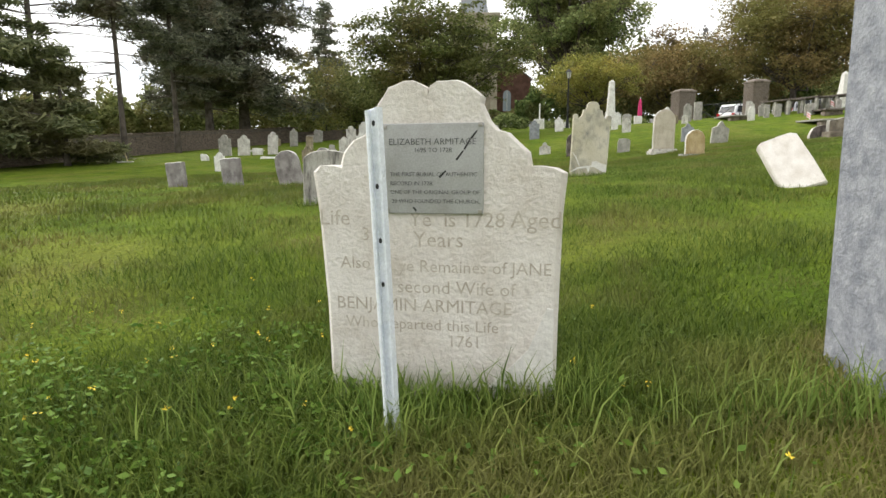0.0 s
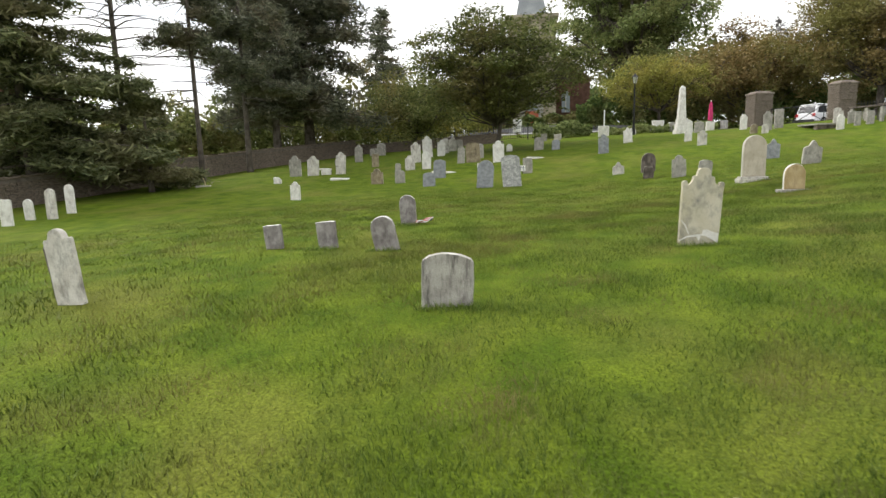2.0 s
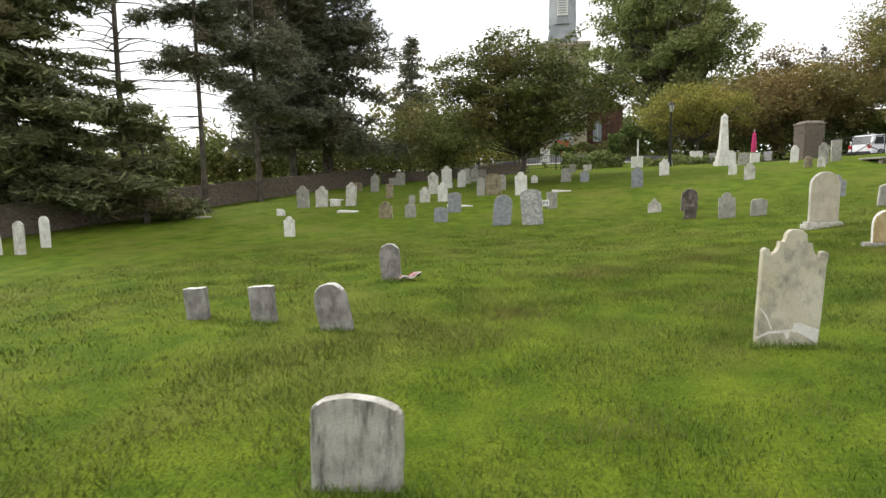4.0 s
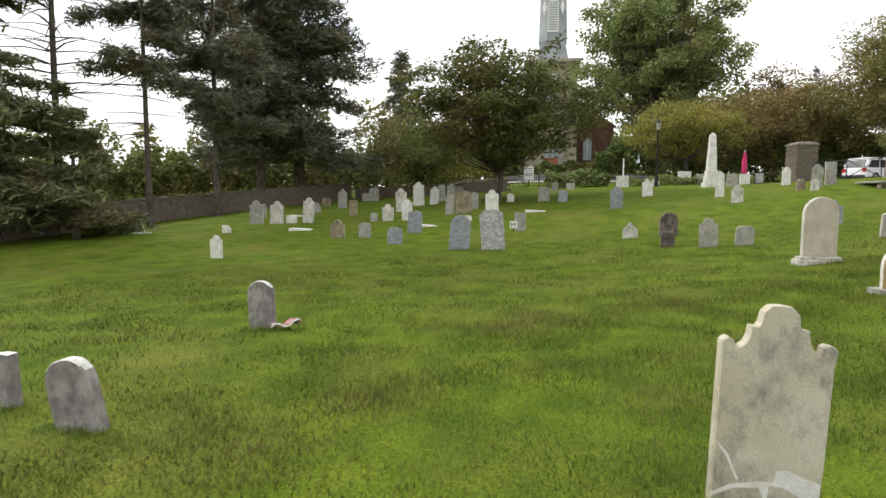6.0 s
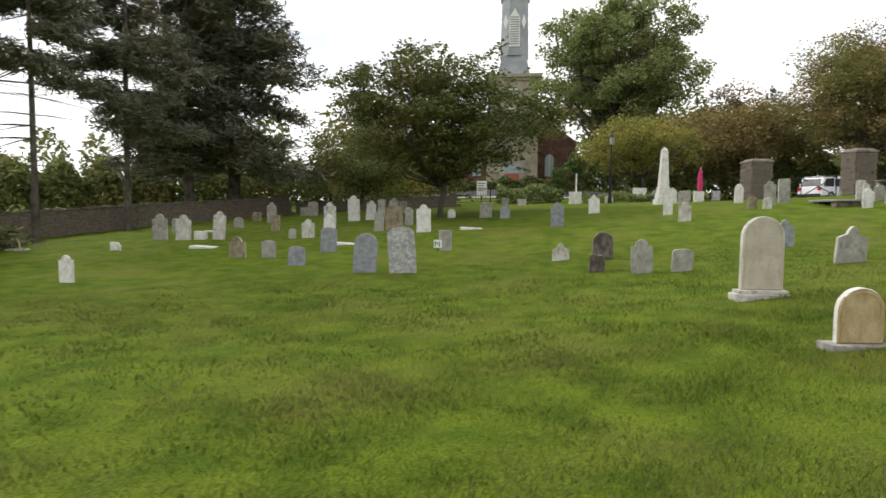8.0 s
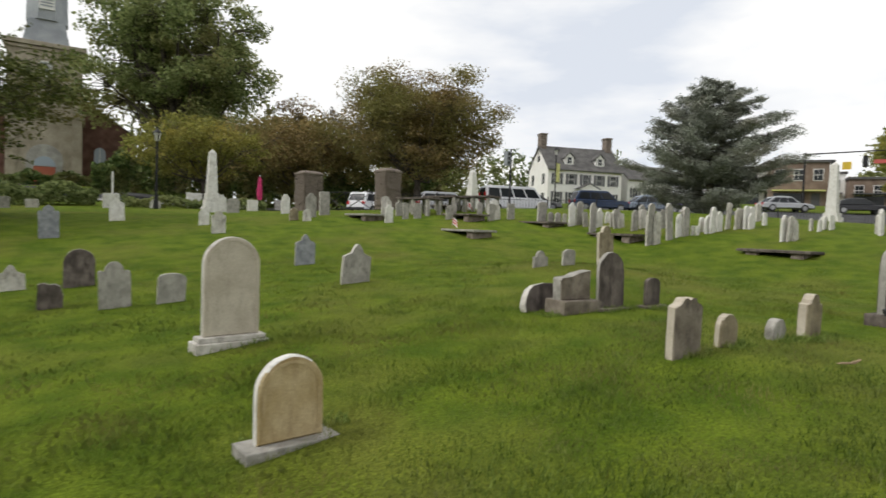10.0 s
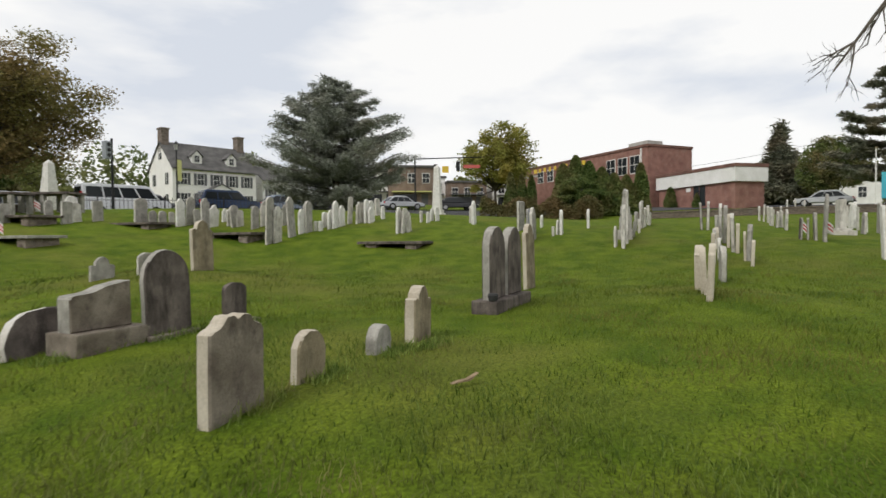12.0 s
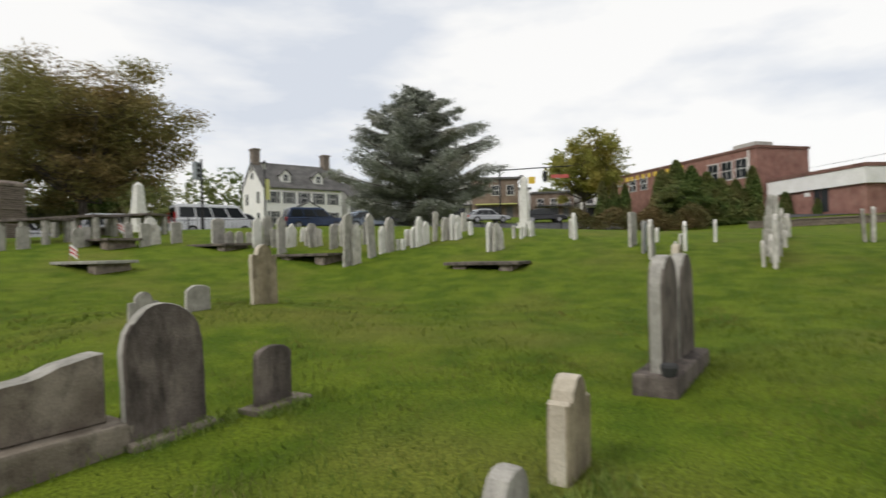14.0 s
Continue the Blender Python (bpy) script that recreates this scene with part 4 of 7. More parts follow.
def repaired_stone():
    """The mended stone with knobs on its shoulders."""
    head = thing("headstone", pose(1.46, 6.80, gz(1.46, 6.80) - 0.03, 0, 0, 4) @ pose(0, 0, 0, -2, 3, 0) @ Matrix.Diagonal((0.82, 1, 1, 1)), "cream marble headstone with ball shoulders, mended with white cement", "headstone", "headstones in the churchyard")
    half = [(0.0, 1.06), (0.06, 1.055), (0.1, 1.02), (0.112, 0.965), (0.125, 0.948), (0.165, 0.945), (0.168, 0.9), (0.19, 0.86), (0.225, 0.832), (0.255, 0.815)]
    knob = arc(0.29, 0.845, 0.036, 0.036, 200, -20, 8)
    pts = half[1:] + knob + [(0.318, 0.75), (0.312, 0.3), (0.305, -0.15)]
    out = [(-x, z) for x, z in reversed(pts)] + [(0, 1.06)] + pts
    part("slab", prism(out, -0.04, 0.04, 0.012, 0.003, 4), M_MENDED, head)
    band = [(-0.3, 0.085), (-0.2, 0.14), (-0.05, 0.172), (0.04, 0.18), (0.05, 0.235), (0.12, 0.245), (0.2, 0.215), (0.3, 0.2), (0.302, 0.06), (0.25, 0.09), (0.1, 0.16), (0.02, 0.155), (0.015, 0.09), (-0.01, 0.09), (-0.035, 0.14), (-0.18, 0.125), (-0.3, 0.07)]
    part("cement_band", prism(band, -0.043, -0.037, 0.0, 0.003, 8), M_CEMENT, head, "rough white cement repair band")
    part("cement_seam", prism([(-0.3, 0.345), (-0.24, 0.29), (-0.17, 0.17), (-0.155, 0.17), (-0.23, 0.3), (-0.3, 0.36)], -0.043, -0.037, 0.0, 0.002, 2), M_CEMENT, head, "white cement seam")


repaired_stone()


def on_plinth(x, y, turn, w, h, th, colour, base, steps, label, style="round", sink=0.0):
    head = thing("headstone", on(x, y, turn, sink), label, "headstone", "headstones in the churchyard")
    z = 0.0
    for k, (grow, hh, dep) in enumerate(steps):
        part("plinth", block(-w / 2 - grow, w / 2 + grow, -dep / 2, dep / 2, z - (0.12 if k == 0 else 0), z + hh, 0.012), STONE[base], head, "pale stepped stone base")
        z += hh
    pts = [(a, max(b, 0) + z) for a, b in outline(style, w, h, random.Random(3))]
    worn_lit_rim(part("slab", prism(pts, -th / 2, th / 2, 0.014, 0.002, 6), STONE[colour], head), STONE["white" if colour == "yellow" else "pale"])
    if style == "round":
        rim = arc(0, z + h - w / 2, w / 2 - 0.03, w / 2 - 0.03, 180, 0, 14)
        inner = arc(0, z + h - w / 2, w / 2 - 0.05, w / 2 - 0.05, 0, 180, 14)
        part("raised_border", prism([(-w / 2 + 0.03, z + 0.05)] + rim + [(w / 2 - 0.03, z + 0.05), (w / 2 - 0.05, z + 0.05)] + inner + [(-w / 2 + 0.05, z + 0.05)], -th / 2 - 0.006, -th / 2 + 0.004), STONE[colour], head)


on_plinth(4.87, 15.98, 11, 0.64, 1.13, 0.10, "cream", "pale", ((0.10, 0.07, 0.30), (0.06, 0.06, 0.22)), "large cream limestone headstone, round-topped, on a stepped white base")
on_plinth(4.80, 12.9, 11, 0.47, 0.57, 0.085, "yellow", "grey", ((0.10, 0.06, 0.26),), "yellow sandstone headstone, round-topped, on a flat grey base", sink=0.02)


on_plinth(26.6, 7.1, 4, 0.62, 0.85, 0.16, "pale", "pale", ((0.18, 0.10, 0.6), (0.08, 0.08, 0.4)), "pale granite headstone on a broad two-step base", "flat")


def twin_monument():
    p = thing("twin_headstone", on(12.33, 12.53, 1, 0.0), "two dark round-topped headstones standing on one long plinth", "headstone", "headstones in the churchyard")
    part("plinth", block(-0.62, 0.64, -0.15, 0.15, -0.2, 0.14, 0.02), STONE["dark"], p, "long dark granite plinth")
    for x in (-0.30, 0.31):
        pts = [(a + x, max(b, 0) + 0.142) for a, b in outline("round", 0.49, 0.80, random.Random(1))]
        worn_lit_rim(part("slab", prism(pts, -0.05, 0.05, 0.012, 0.002, 4), STONE["dark"], p), STONE["grey"])
    part("vase", frustum(frustum(bmesh.new(), 10, 0.045, 0.06, 0.142, 0.20, 0, -0.58, -0.09), 10, 0.06, 0.05, 0.20, 0.22, 0, -0.58, -0.09), M_HOLE, p, "small black flower vase")


twin_monument()


def family_group():
    die = thing("monument", on(9.05, 14.93, 2), "grey stone monument with a swept concave top on a wide plinth", "monument")
    part("plinth", block(-0.29, 0.37, -0.2, 0.2, -0.15, 0.17, 0.02), STONE["dim"], die, "broad dark stone plinth")
    top = [(-0.26, 0.172), (-0.265, 0.44), (-0.25, 0.465), (-0.2, 0.47), (-0.12, 0.475), (-0.05, 0.49), (0.05, 0.525), (0.15, 0.545), (0.22, 0.555), (0.265, 0.56), (0.27, 0.172)]
    worn_lit_rim(part("die", prism(top, -0.085, 0.085, 0.012, 0.003, 7), STONE["dim"], die), STONE["grey"])
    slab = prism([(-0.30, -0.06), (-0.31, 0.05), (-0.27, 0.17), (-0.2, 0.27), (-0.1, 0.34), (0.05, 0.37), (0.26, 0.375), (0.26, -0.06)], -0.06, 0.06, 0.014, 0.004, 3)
    worn_lit_rim(solid("headstone", slab, STONE["dark"], on(8.80, 15.28, 4) @ pose(0, 0, 0, -14, 4, 0), "fallen dark stone slab with a curved side, propped in grass", "headstone", "headstones in the churchyard"), STONE["pale"])
    bm = block(-0.29, 0.29, -0.10, 0.10, -0.1, 0.03, 0.015)
    solid("footing", bm, STONE["dim"], on(9.66, 14.78, 4), "low worn stone footing under a dark headstone", "footing", "stone footings")
    solid("footing", block(-0.24, 0.27, -0.09, 0.09, -0.1, 0.03, 0.012), STONE["dim"], on(10.33, 14.68, 4), "low worn stone footing under a dark headstone", "footing", "stone footings")


family_group()


def ledger(x, y, turn, w, d, lift, colour):
    p = thing("ledger_stone", on(x, y, turn), "flat grey grave slab raised on low brick supports", "grave slab", "grave slabs")
    part("slab", block(-w / 2, w / 2, -d / 2, d / 2, lift, lift + 0.075, 0.015), STONE[colour], p)
    for sy in (-0.32, 0.3):
        part("support", block(-w * 0.42, w * 0.42, d * sy - 0.16, d * sy + 0.16, -0.25, lift - 0.002, 0.01), M_PILLAR, p, "low brick support")


ledger(14.25, 26.2, 6, 1.0, 1.95, 0.09, "grey")
ledger(18.1, 26.9, 4, 1.0, 1.9, 0.0, "dark")
ledger(18.6, 23.4, 6, 0.95, 1.95, 0.09, "dark")
ledger(19.95, 18.6, 8, 0.95, 1.95, 0.05, "dark")
ledger(12.1, 30.6, 4, 1.0, 2.0, 0.10, "grey")
ledger(15.9, 29.2, 4, 1.0, 2.0, 0.12, "dark")
ledger(17.6, 33.6, 4, 0.9, 1.8, 0.15, "dark")


def table_tomb(x, y, turn):
    p = thing("table_tomb", on(x, y, turn), "grey stone table tomb, flat slab on six square legs", "tomb", "table tombs")
    part("slab", block(-0.48, 0.48, -1.0, 1.0, 0.62, 0.70, 0.015), STONE["dark"], p)
    for sx in (-0.36, 0.36):
        for sy in (-0.85, 0, 0.85):
            part("leg", block(sx - 0.075, sx + 0.075, sy - 0.075, sy + 0.075, -0.15, 0.618, 0.012), STONE["grey"], p)


table_tomb(14.9, 31.5, 20)
table_tomb(16.6, 32.2, 20)
table_tomb(18.0, 31.6, 20)


def lying(x, y, turn, w, d, colour):
    solid("fallen_slab", block(-w / 2, w / 2, -d / 2, d / 2, -0.05, 0.06, 0.012), STONE[colour], on(x, y, turn) @ pose(0, 0, 0, 2, 3, 0), "fallen white marble slab lying in the grass", "grave slab", "grave slabs")


lying(-11.0, 25.2, 10, 0.9, 0.5, "white")
lying(-13.9, 30.2, 0, 0.7, 0.4, "white")
lying(-6.0, 26.3, 15, 1.2, 0.5, "white")
lying(-1.7, 29.5, 5, 0.9, 0.4, "white")


def obelisk(x, y, w, h, base, colour, label, lift=0.0):
    p = thing("obelisk", on(x, y, 8), label, "monument")
    z = -0.2
    for k, (grow, hh) in enumerate(((0.42, 0.45), (0.24, 0.35), (0.12, 0.3))):
        part("base", block(-w / 2 - grow * base, w / 2 + grow * base, -w / 2 - grow * base, w / 2 + grow * base, z, z + hh, 0.02), STONE[colour], p, "stepped marble base")
        z += hh
    bm = frustum(bmesh.new(), 4, w * 0.707, w * 0.44, z, h - w * 0.35)
    frustum(bm, 4, w * 0.44, 0.02, h - w * 0.35, h)
    part("shaft", bm, STONE[colour], p)


obelisk(7.2, 38.4, 0.46, 3.0, 0.4, "white", "white marble obelisk on a stepped base")
obelisk(20.25, 35.8, 0.44, 2.15, 0.2, "white", "short white marble obelisk among headstones")
obelisk(49.4, 32.2, 0.7, 4.7, 0.9, "white", "tall pale granite obelisk on a broad stepped base")
obelisk(22.7, 12.72, 0.2, 1.4, 0.25, "grey", "slim grey granite pillar monument among a row of stones")


def red_obelisk():
    p = thing("obelisk", on(-25.6, 21.0, 10), "red granite obelisk with a white band above its dark base", "monument")
    part("base", block(-0.85, 0.85, -0.85, 0.85, -0.3, 1.6, 0.03), STONE["dark"], p, "dark stone base")
    part("band", block(-0.75, 0.75, -0.75, 0.75, 1.602, 1.82, 0.03), STONE["white"], p, "white stone band")
    part("shaft", frustum(bmesh.new(), 4, 0.85, 0.55, 1.822, 6.4), M_REDSTONE, p)


red_obelisk()


def small_things():
    # the bunched flag beside a stone
    fx, fy = -3.16, 10.2
    flag = thing("flag", pose(fx, fy, gz(fx, fy), 0, 0, 20), "bunched small striped flag lying beside a headstone", "flag")
    part("staff", arrays_bm(tubes([[((-0.24, 0.02, 0.03), 0.006), ((0.2, -0.03, 0.1), 0.006)]], 6)), M_WOODTAN, flag, "thin wooden stick")
    for k in range(6):
        rows = [[((-0.16 + 0.06 * i, -0.05 + 0.022 * k, 0.045 + 0.035 * math.sin(i * 1.4 + k * 0.5) + 0.012 * i), 0.013) for i in range(7)]]
        part("stripe", arrays_bm(tubes(rows, 6)), M_STRIPE if k % 2 else M_CLOTH, flag)
    part("blue_field", arrays_bm(tubes([[((0.1 + 0.02 * i, 0.0, 0.1 + 0.02 * math.sin(i * 2)), 0.022) for i in range(5)]], 7)), M_NAVY, flag)
    # the section marker
    sx, sy = -2.05, 24.6
    sign = thing("section_marker", on(sx, sy, 8), "small white square marker with the letter M", "sign")
    part("stake", block(-0.012, 0.012, -0.006, 0.006, -0.2, 0.24), M_IRON, sign)
    part("panel", block(-0.135, 0.135, -0.02, -0.006, 0.12, 0.38, 0.004), M_WHITE, sign)
    letters("M", 0.26, M_BLUEPRINT, sign, pose(-0.115, -0.0215, 0.155, 90, 0, 0), 0.0015, "letter")
    # the bent metal grave marker
    hook = thing("grave_marker", on(-17.4, 23.5, 20), "bent pale metal rod marker on a small base", "marker")
    part("rod", arrays_bm(tubes([[((0.12 - 0.02 * i * i * 0.3, 0, 0.1 * i), 0.03) for i in range(8)] + [((-0.22, 0, 0.78), 0.03)]], 6)), M_BRONZE, hook)
    part("base", block(-0.3, 0.35, -0.15, 0.15, -0.1, 0.05, 0.01), STONE["pale"], hook)
    # a strip of bark in the grass
    bm = prism([(-0.11, 0), (-0.06, 0.012), (0.02, 0.018), (0.1, 0.05), (0.115, 0.06), (0.05, 0.01), (-0.03, 0.002)], -0.022, 0.022, 0.0, 0.002, 4)
    solid("bark_strip", bm, M_WOODTAN, pose(9.20, 11.62, gz(9.20, 11.62) + 0.03, 0, 0, -38) @ Matrix.Diagonal((0.8, 0.8, 0.8, 1)), "dry tan strip of bark lying on the lawn", "bark")
    # small flags at dark stones
    for x, y in ((24.6, 8.35), (24.5, 7.75), (14.0, 26.9), (17.2, 31.2)):
        f = thing("grave_flag", on(x, y, -60), "small striped flag on a stick at a grave", "flag", "grave flags")
        part("staff", block(-0.008, 0.008, -0.008, 0.008, -0.1, 0.55), M_WOODTAN, f)
        for k in range(5):
            b2 = prism([(0.012, 0.24 + 0.05 * k), (0.14, 0.16 + 0.05 * k), (0.2, 0.1 + 0.05 * k), (0.2, 0.148 + 0.05 * k), (0.14, 0.21 + 0.05 * k), (0.012, 0.289 + 0.05 * k)], -0.004, 0.004)
            part("stripe", b2, M_STRIPE if k % 2 else M_CLOTH, f)


small_things()


# ---- trees ----
def conifer(x, y, h, r, start, mat, seed, label, count_leaf=5200, bare_to=0.0, droop=0.25, side=0.0, sparse=1.0, size=0.17, trunk=None, shape=1.0, whorls=None, up=0.0, lift=0.6, belly=0.0, tuft=0.15):
    rng = np.random.default_rng(seed)
    tree = thing("conifer_tree", on(x, y), label, "tree")
    tr = trunk or h * 0.013
    bend = rng.uniform(-0.02, 0.02, 2) * h
    spine = [((bend[0] * (k / 8) ** 2, bend[1] * (k / 8) ** 2, h * k / 8 - (0.3 if k == 0 else 0)), tr * (1 - 0.9 * k / 8) * (1.25 if k == 0 else 1)) for k in range(9)]
    V, F = tubes([spine], 9)
    part("trunk", arrays_bm((V, F)), M_BARK, tree, smooth=True)
    lines, cent = [], []
    n_wh = whorls or int(h * 1.5)
    live = []
    for k in range(n_wh):
        f = (k + rng.uniform(0, 1)) / n_wh
        z = h * (min(bare_to, start) + (1 - min(bare_to, start)) * f) if bare_to else h * (start + (1 - start) * f)
        t = z / h
        env = r * max(0.08, (1 - t) / (1 - start) if t > start else 0.8) ** shape
        if belly:
            env = r * min(1.0, max(0.05, (1 - t) / (1 - belly)) ** shape) * min(1.0, 0.6 + 0.4 * t / belly)
        for _ in range(rng.integers(3, 6)):
            a = rng.uniform(0, 2 * math.pi)
            L = env * rng.uniform(0.55, 1.12)
            if side:
                L *= 1 + side * math.cos(a - math.pi)
            p0 = Vector((bend[0] * t * t, bend[1] * t * t, z))
            d = Vector((math.cos(a), math.sin(a), 0))
            pts = [p0 + d * L * s + Vector((0, 0, L * (up * s - droop * s * s + (0.12 * s ** 3)))) for s in (0, 0.33, 0.66, 1)]
            rad = max(0.012, L * 0.013)
            lines.append([(tuple(p), rad * (1 - 0.8 * i / 3)) for i, p in enumerate(pts)])
            if t >= start and rng.uniform() < sparse:
                live.append((pts, L))
    V, F = tubes(lines, 4)
    tagged(part("branchwork", arrays_bm((V, F)), M_BARK, tree), kind="stuff")
    total = sum(L for _, L in live)
    for pts, L in live:
        n = int(3.3 * count_leaf * L / total)
        if n < 3:
            continue
        # side twigs carry the needles in flat hanging sprays
        twigs = max(3, int(L * 3.2))
        q = np.array([tuple(p) for p in pts])
        along = q[3] - q[0]
        flat = np.array([-along[1], along[0], 0]) / max(L, 0.1)
        s = (np.arange(twigs) + rng.uniform(0.2, 1.0, twigs)) / twigs * 0.92 + 0.12
        seg = np.clip((s * 3).astype(int), 0, 2)
        fr = (s * 3 - seg)[:, None]
        root = q[seg] * (1 - fr) + q[np.minimum(seg + 1, 3)] * fr
        reach = L * rng.uniform(-0.34, 0.34, twigs) * np.clip(1.25 - s, 0.15, 1)
        pick = rng.integers(0, twigs, n)
        u = rng.uniform(0, 1.1, n)
        c = root[pick] + flat * (reach[pick] * u)[:, None] + along * (0.18 * np.abs(reach[pick]) / L * u)[:, None]
        c = c + rng.normal(size=(n, 3)) * (tuft + 0.02 * L) * np.array([1, 1, 0.55 * lift / 0.6])
        c[:, 2] -= 0.04 * L + 0.10 * np.abs(reach[pick]) * u
        cent.append(c)
    c = np.concatenate(cent)
    V, F = leaves(rng, c, size * 0.72, 0.5, 1.5, 0.36, True)
    ob = new("crown", arrays("crown", V, F, mat))
    ob.parent = tree
    return tree


def broadleaf(x, y, h, wide, low, mat, seed, label, lobes=16, leaf_n=7000, size=0.24, trunk=0.25, lean=0.0, layered=0.0, stems=1, clump=0.34, depth=None, gap=1.0, twigs=0, lobe_r=0.19, reach=0.86, ragged=0.0):
    rng = np.random.default_rng(seed)
    tree = thing("broadleaf_tree", on(x, y), label, "tree")
    wide, depth = wide * 0.74, (depth or wide) * 0.74
    leaf_n, size = int(leaf_n * 3.4), size * 0.5
    cz, rz = (h + low) / 2, max((h - low) / 2 - 0.13 * wide, 0.12 * h)
    lobe = []
    tries = 0
    while len(lobe) < lobes and tries < 900:
        tries += 1
        p = rng.uniform(-1, 1, 3)
        if not 0.15 < np.linalg.norm(p) < reach:
            continue
        q = np.array([p[0] * wide / 2, p[1] * (depth or wide) / 2, cz + p[2] * rz])
        if ragged:
            a = math.atan2(q[1], q[0])
            q = q * np.array([1, 1, 1]) * (1 + ragged * np.array([1, 1, 0.35]) * (math.sin(3 * a + seed) + math.sin(7 * a + 2 * seed + 4 * p[2])) * 0.6)
        if all(np.linalg.norm(q - o) > wide * 0.68 * lobe_r for o in lobe):
            lobe.append(q)
    lines = []
    fork = low * 0.75 + 0.15 * h
    for s in range(stems):
        off = rng.uniform(-0.5, 0.5, 2) * trunk * 2 * (stems > 1)
        lines.append([((off[0], off[1], -0.3), trunk * 1.35), ((off[0], off[1], 0.4), trunk), ((off[0] * 2 + lean * 0.5, off[1] * 2, fork * 0.6), trunk * 0.8), ((lean + off[0] * 3, off[1] * 3, fork), trunk * 0.68)])
    V, F = tubes(lines, 9)
    part("trunk", arrays_bm((V, F)), M_BARK, tree, smooth=True)
    limb, cent = [], []
    for q in lobe:
        a = np.array([lean, 0, fork * rng.uniform(0.85, 1.05)])
        mid = a * 0.5 + q * 0.5 + rng.normal(size=3) * wide * 0.03 + np.array([0, 0, -0.03 * h])
        limb.append([(tuple(a), trunk * 0.45), (tuple(mid), trunk * 0.28), (tuple(q), trunk * 0.1)])
        R = wide * lobe_r * rng.uniform(0.8, 1.2)
        subs = []
        for _ in range(9):
            d = rng.normal(size=3)
            d /= np.linalg.norm(d)
            e = q + d * R * np.array([1, 1, 0.75 - 0.45 * layered])
            subs.append(e)
            limb.append([(tuple(q), trunk * 0.1), (tuple((q + e) / 2 + rng.normal(size=3) * 0.05 * R), trunk * 0.06), (tuple(e), trunk * 0.025)])
        n = int(leaf_n / lobes / 9)
        for e in subs:
            if rng.uniform() > gap:
                continue
            c = e + np.clip(rng.normal(size=(n, 3)), -1.5, 1.5) * R * clump * 0.85 * np.array([1, 1, 0.7 - 0.45 * layered])
            cent.append(c)
    for _ in range(twigs):
        q = lobe[rng.integers(len(lobe))]
        d = q - np.array([0, 0, cz])
        d = d / np.linalg.norm(d) * np.array([1, 1, 0.35]) + rng.normal(size=3) * 0.25
        e = q + d * wide * 0.2
        limb.append([(tuple(q), trunk * 0.07), (tuple((q + e) / 2 + rng.normal(size=3) * 0.1), trunk * 0.05), (tuple(e), trunk * 0.02)])
        u = rng.uniform(0.35, 1.05, 40)[:, None]
        cent.append(q + (e - q) * u + rng.normal(size=(40, 3)) * np.array([0.16, 0.16, 0.10]) * (1.3 - u))
    V, F = tubes(limb, 5)
    tagged(part("branchwork", arrays_bm((V, F)), M_BARK, tree), kind="stuff")
    V, F = leaves(rng, np.concatenate(cent), size, 0.35 + 0.35 * layered, 1.0)
    ob = new("crown", arrays("crown", V, F, mat))
    ob.parent = tree
    return tree


conifer(-22.6, 19.2, 19, 6.0, 0.07, M_NEEDLE_G, 11, "tall dark spruce with drooping low branches beside a stone wall", 26000, size=0.19, trunk=0.22, shape=0.95, whorls=40)
conifer(-18.9, 21.8, 5.0, 1.9, 0.15, M_NEEDLE_G, 12, "low bushy spruce with sweeping olive branches", 6000, size=0.16, trunk=0.14, shape=0.7, droop=0.12)
conifer(-21.4, 23.4, 21, 4.0, 0.86, M_NEEDLE, 13, "half-dead pine with bare dark side branches", 900, bare_to=0.26, trunk=0.17, droop=0.42, up=0.3, whorls=34)
conifer(-18.8, 25.6, 19, 3.4, 0.36, M_NEEDLE, 14, "slim pine with bare lower trunk and thin foliage", 4500, bare_to=0.2, sparse=0.40, trunk=0.14, side=0.25, lift=0.95)
conifer(-19.3, 31.2, 21, 3.7, 0.24, M_NEEDLE, 15, "tall pine with grey trunk and dark hanging foliage", 10000, bare_to=0.15, sparse=0.75, trunk=0.17, shape=0.6, lift=0.95)
conifer(-21.4, 39.0, 23, 4.6, 0.17, M_NEEDLE, 16, "tall dark pine in a dense row", 10500, sparse=0.85, bare_to=0.12, trunk=0.3, shape=0.6, size=0.24, tuft=0.2, lift=0.95)
conifer(-20.2, 42.2, 25, 6.4, 0.14, M_NEEDLE, 17, "massive dark pine with broad spreading boughs", 17000, trunk=0.42, shape=0.5, size=0.27, tuft=0.22, lift=0.95)
conifer(-33.6, 106, 25, 4.6, 0.22, M_NEEDLE, 19, "distant tall thin pine against the sky", 2600, size=0.5, trunk=0.3, sparse=0.75, belly=0.45, shape=0.6, tuft=0.35)
broadleaf(-4.5, 36.2, 9.4, 12.8, 0.5, M_DOGWOOD, 21, "spreading dull-green dogwood tree with a forked trunk", 110, 17000, 0.20, 0.13, layered=0.85, stems=3, clump=0.5, gap=0.78, twigs=110, lobe_r=0.11, reach=0.98, ragged=0.24)
broadleaf(-12.6, 47, 7.4, 13.0, 0.0, M_LEAF_D, 22, "dense olive-green bushy tree behind the graves", 18, 7000, 0.22, 0.16)
broadleaf(8.4, 77.0, 24.0, 23, 2.6, M_LEAF_G, 23, "huge green oak with a thick dark trunk", 60, 22000, 0.40, 0.75, clump=0.24, gap=0.78)
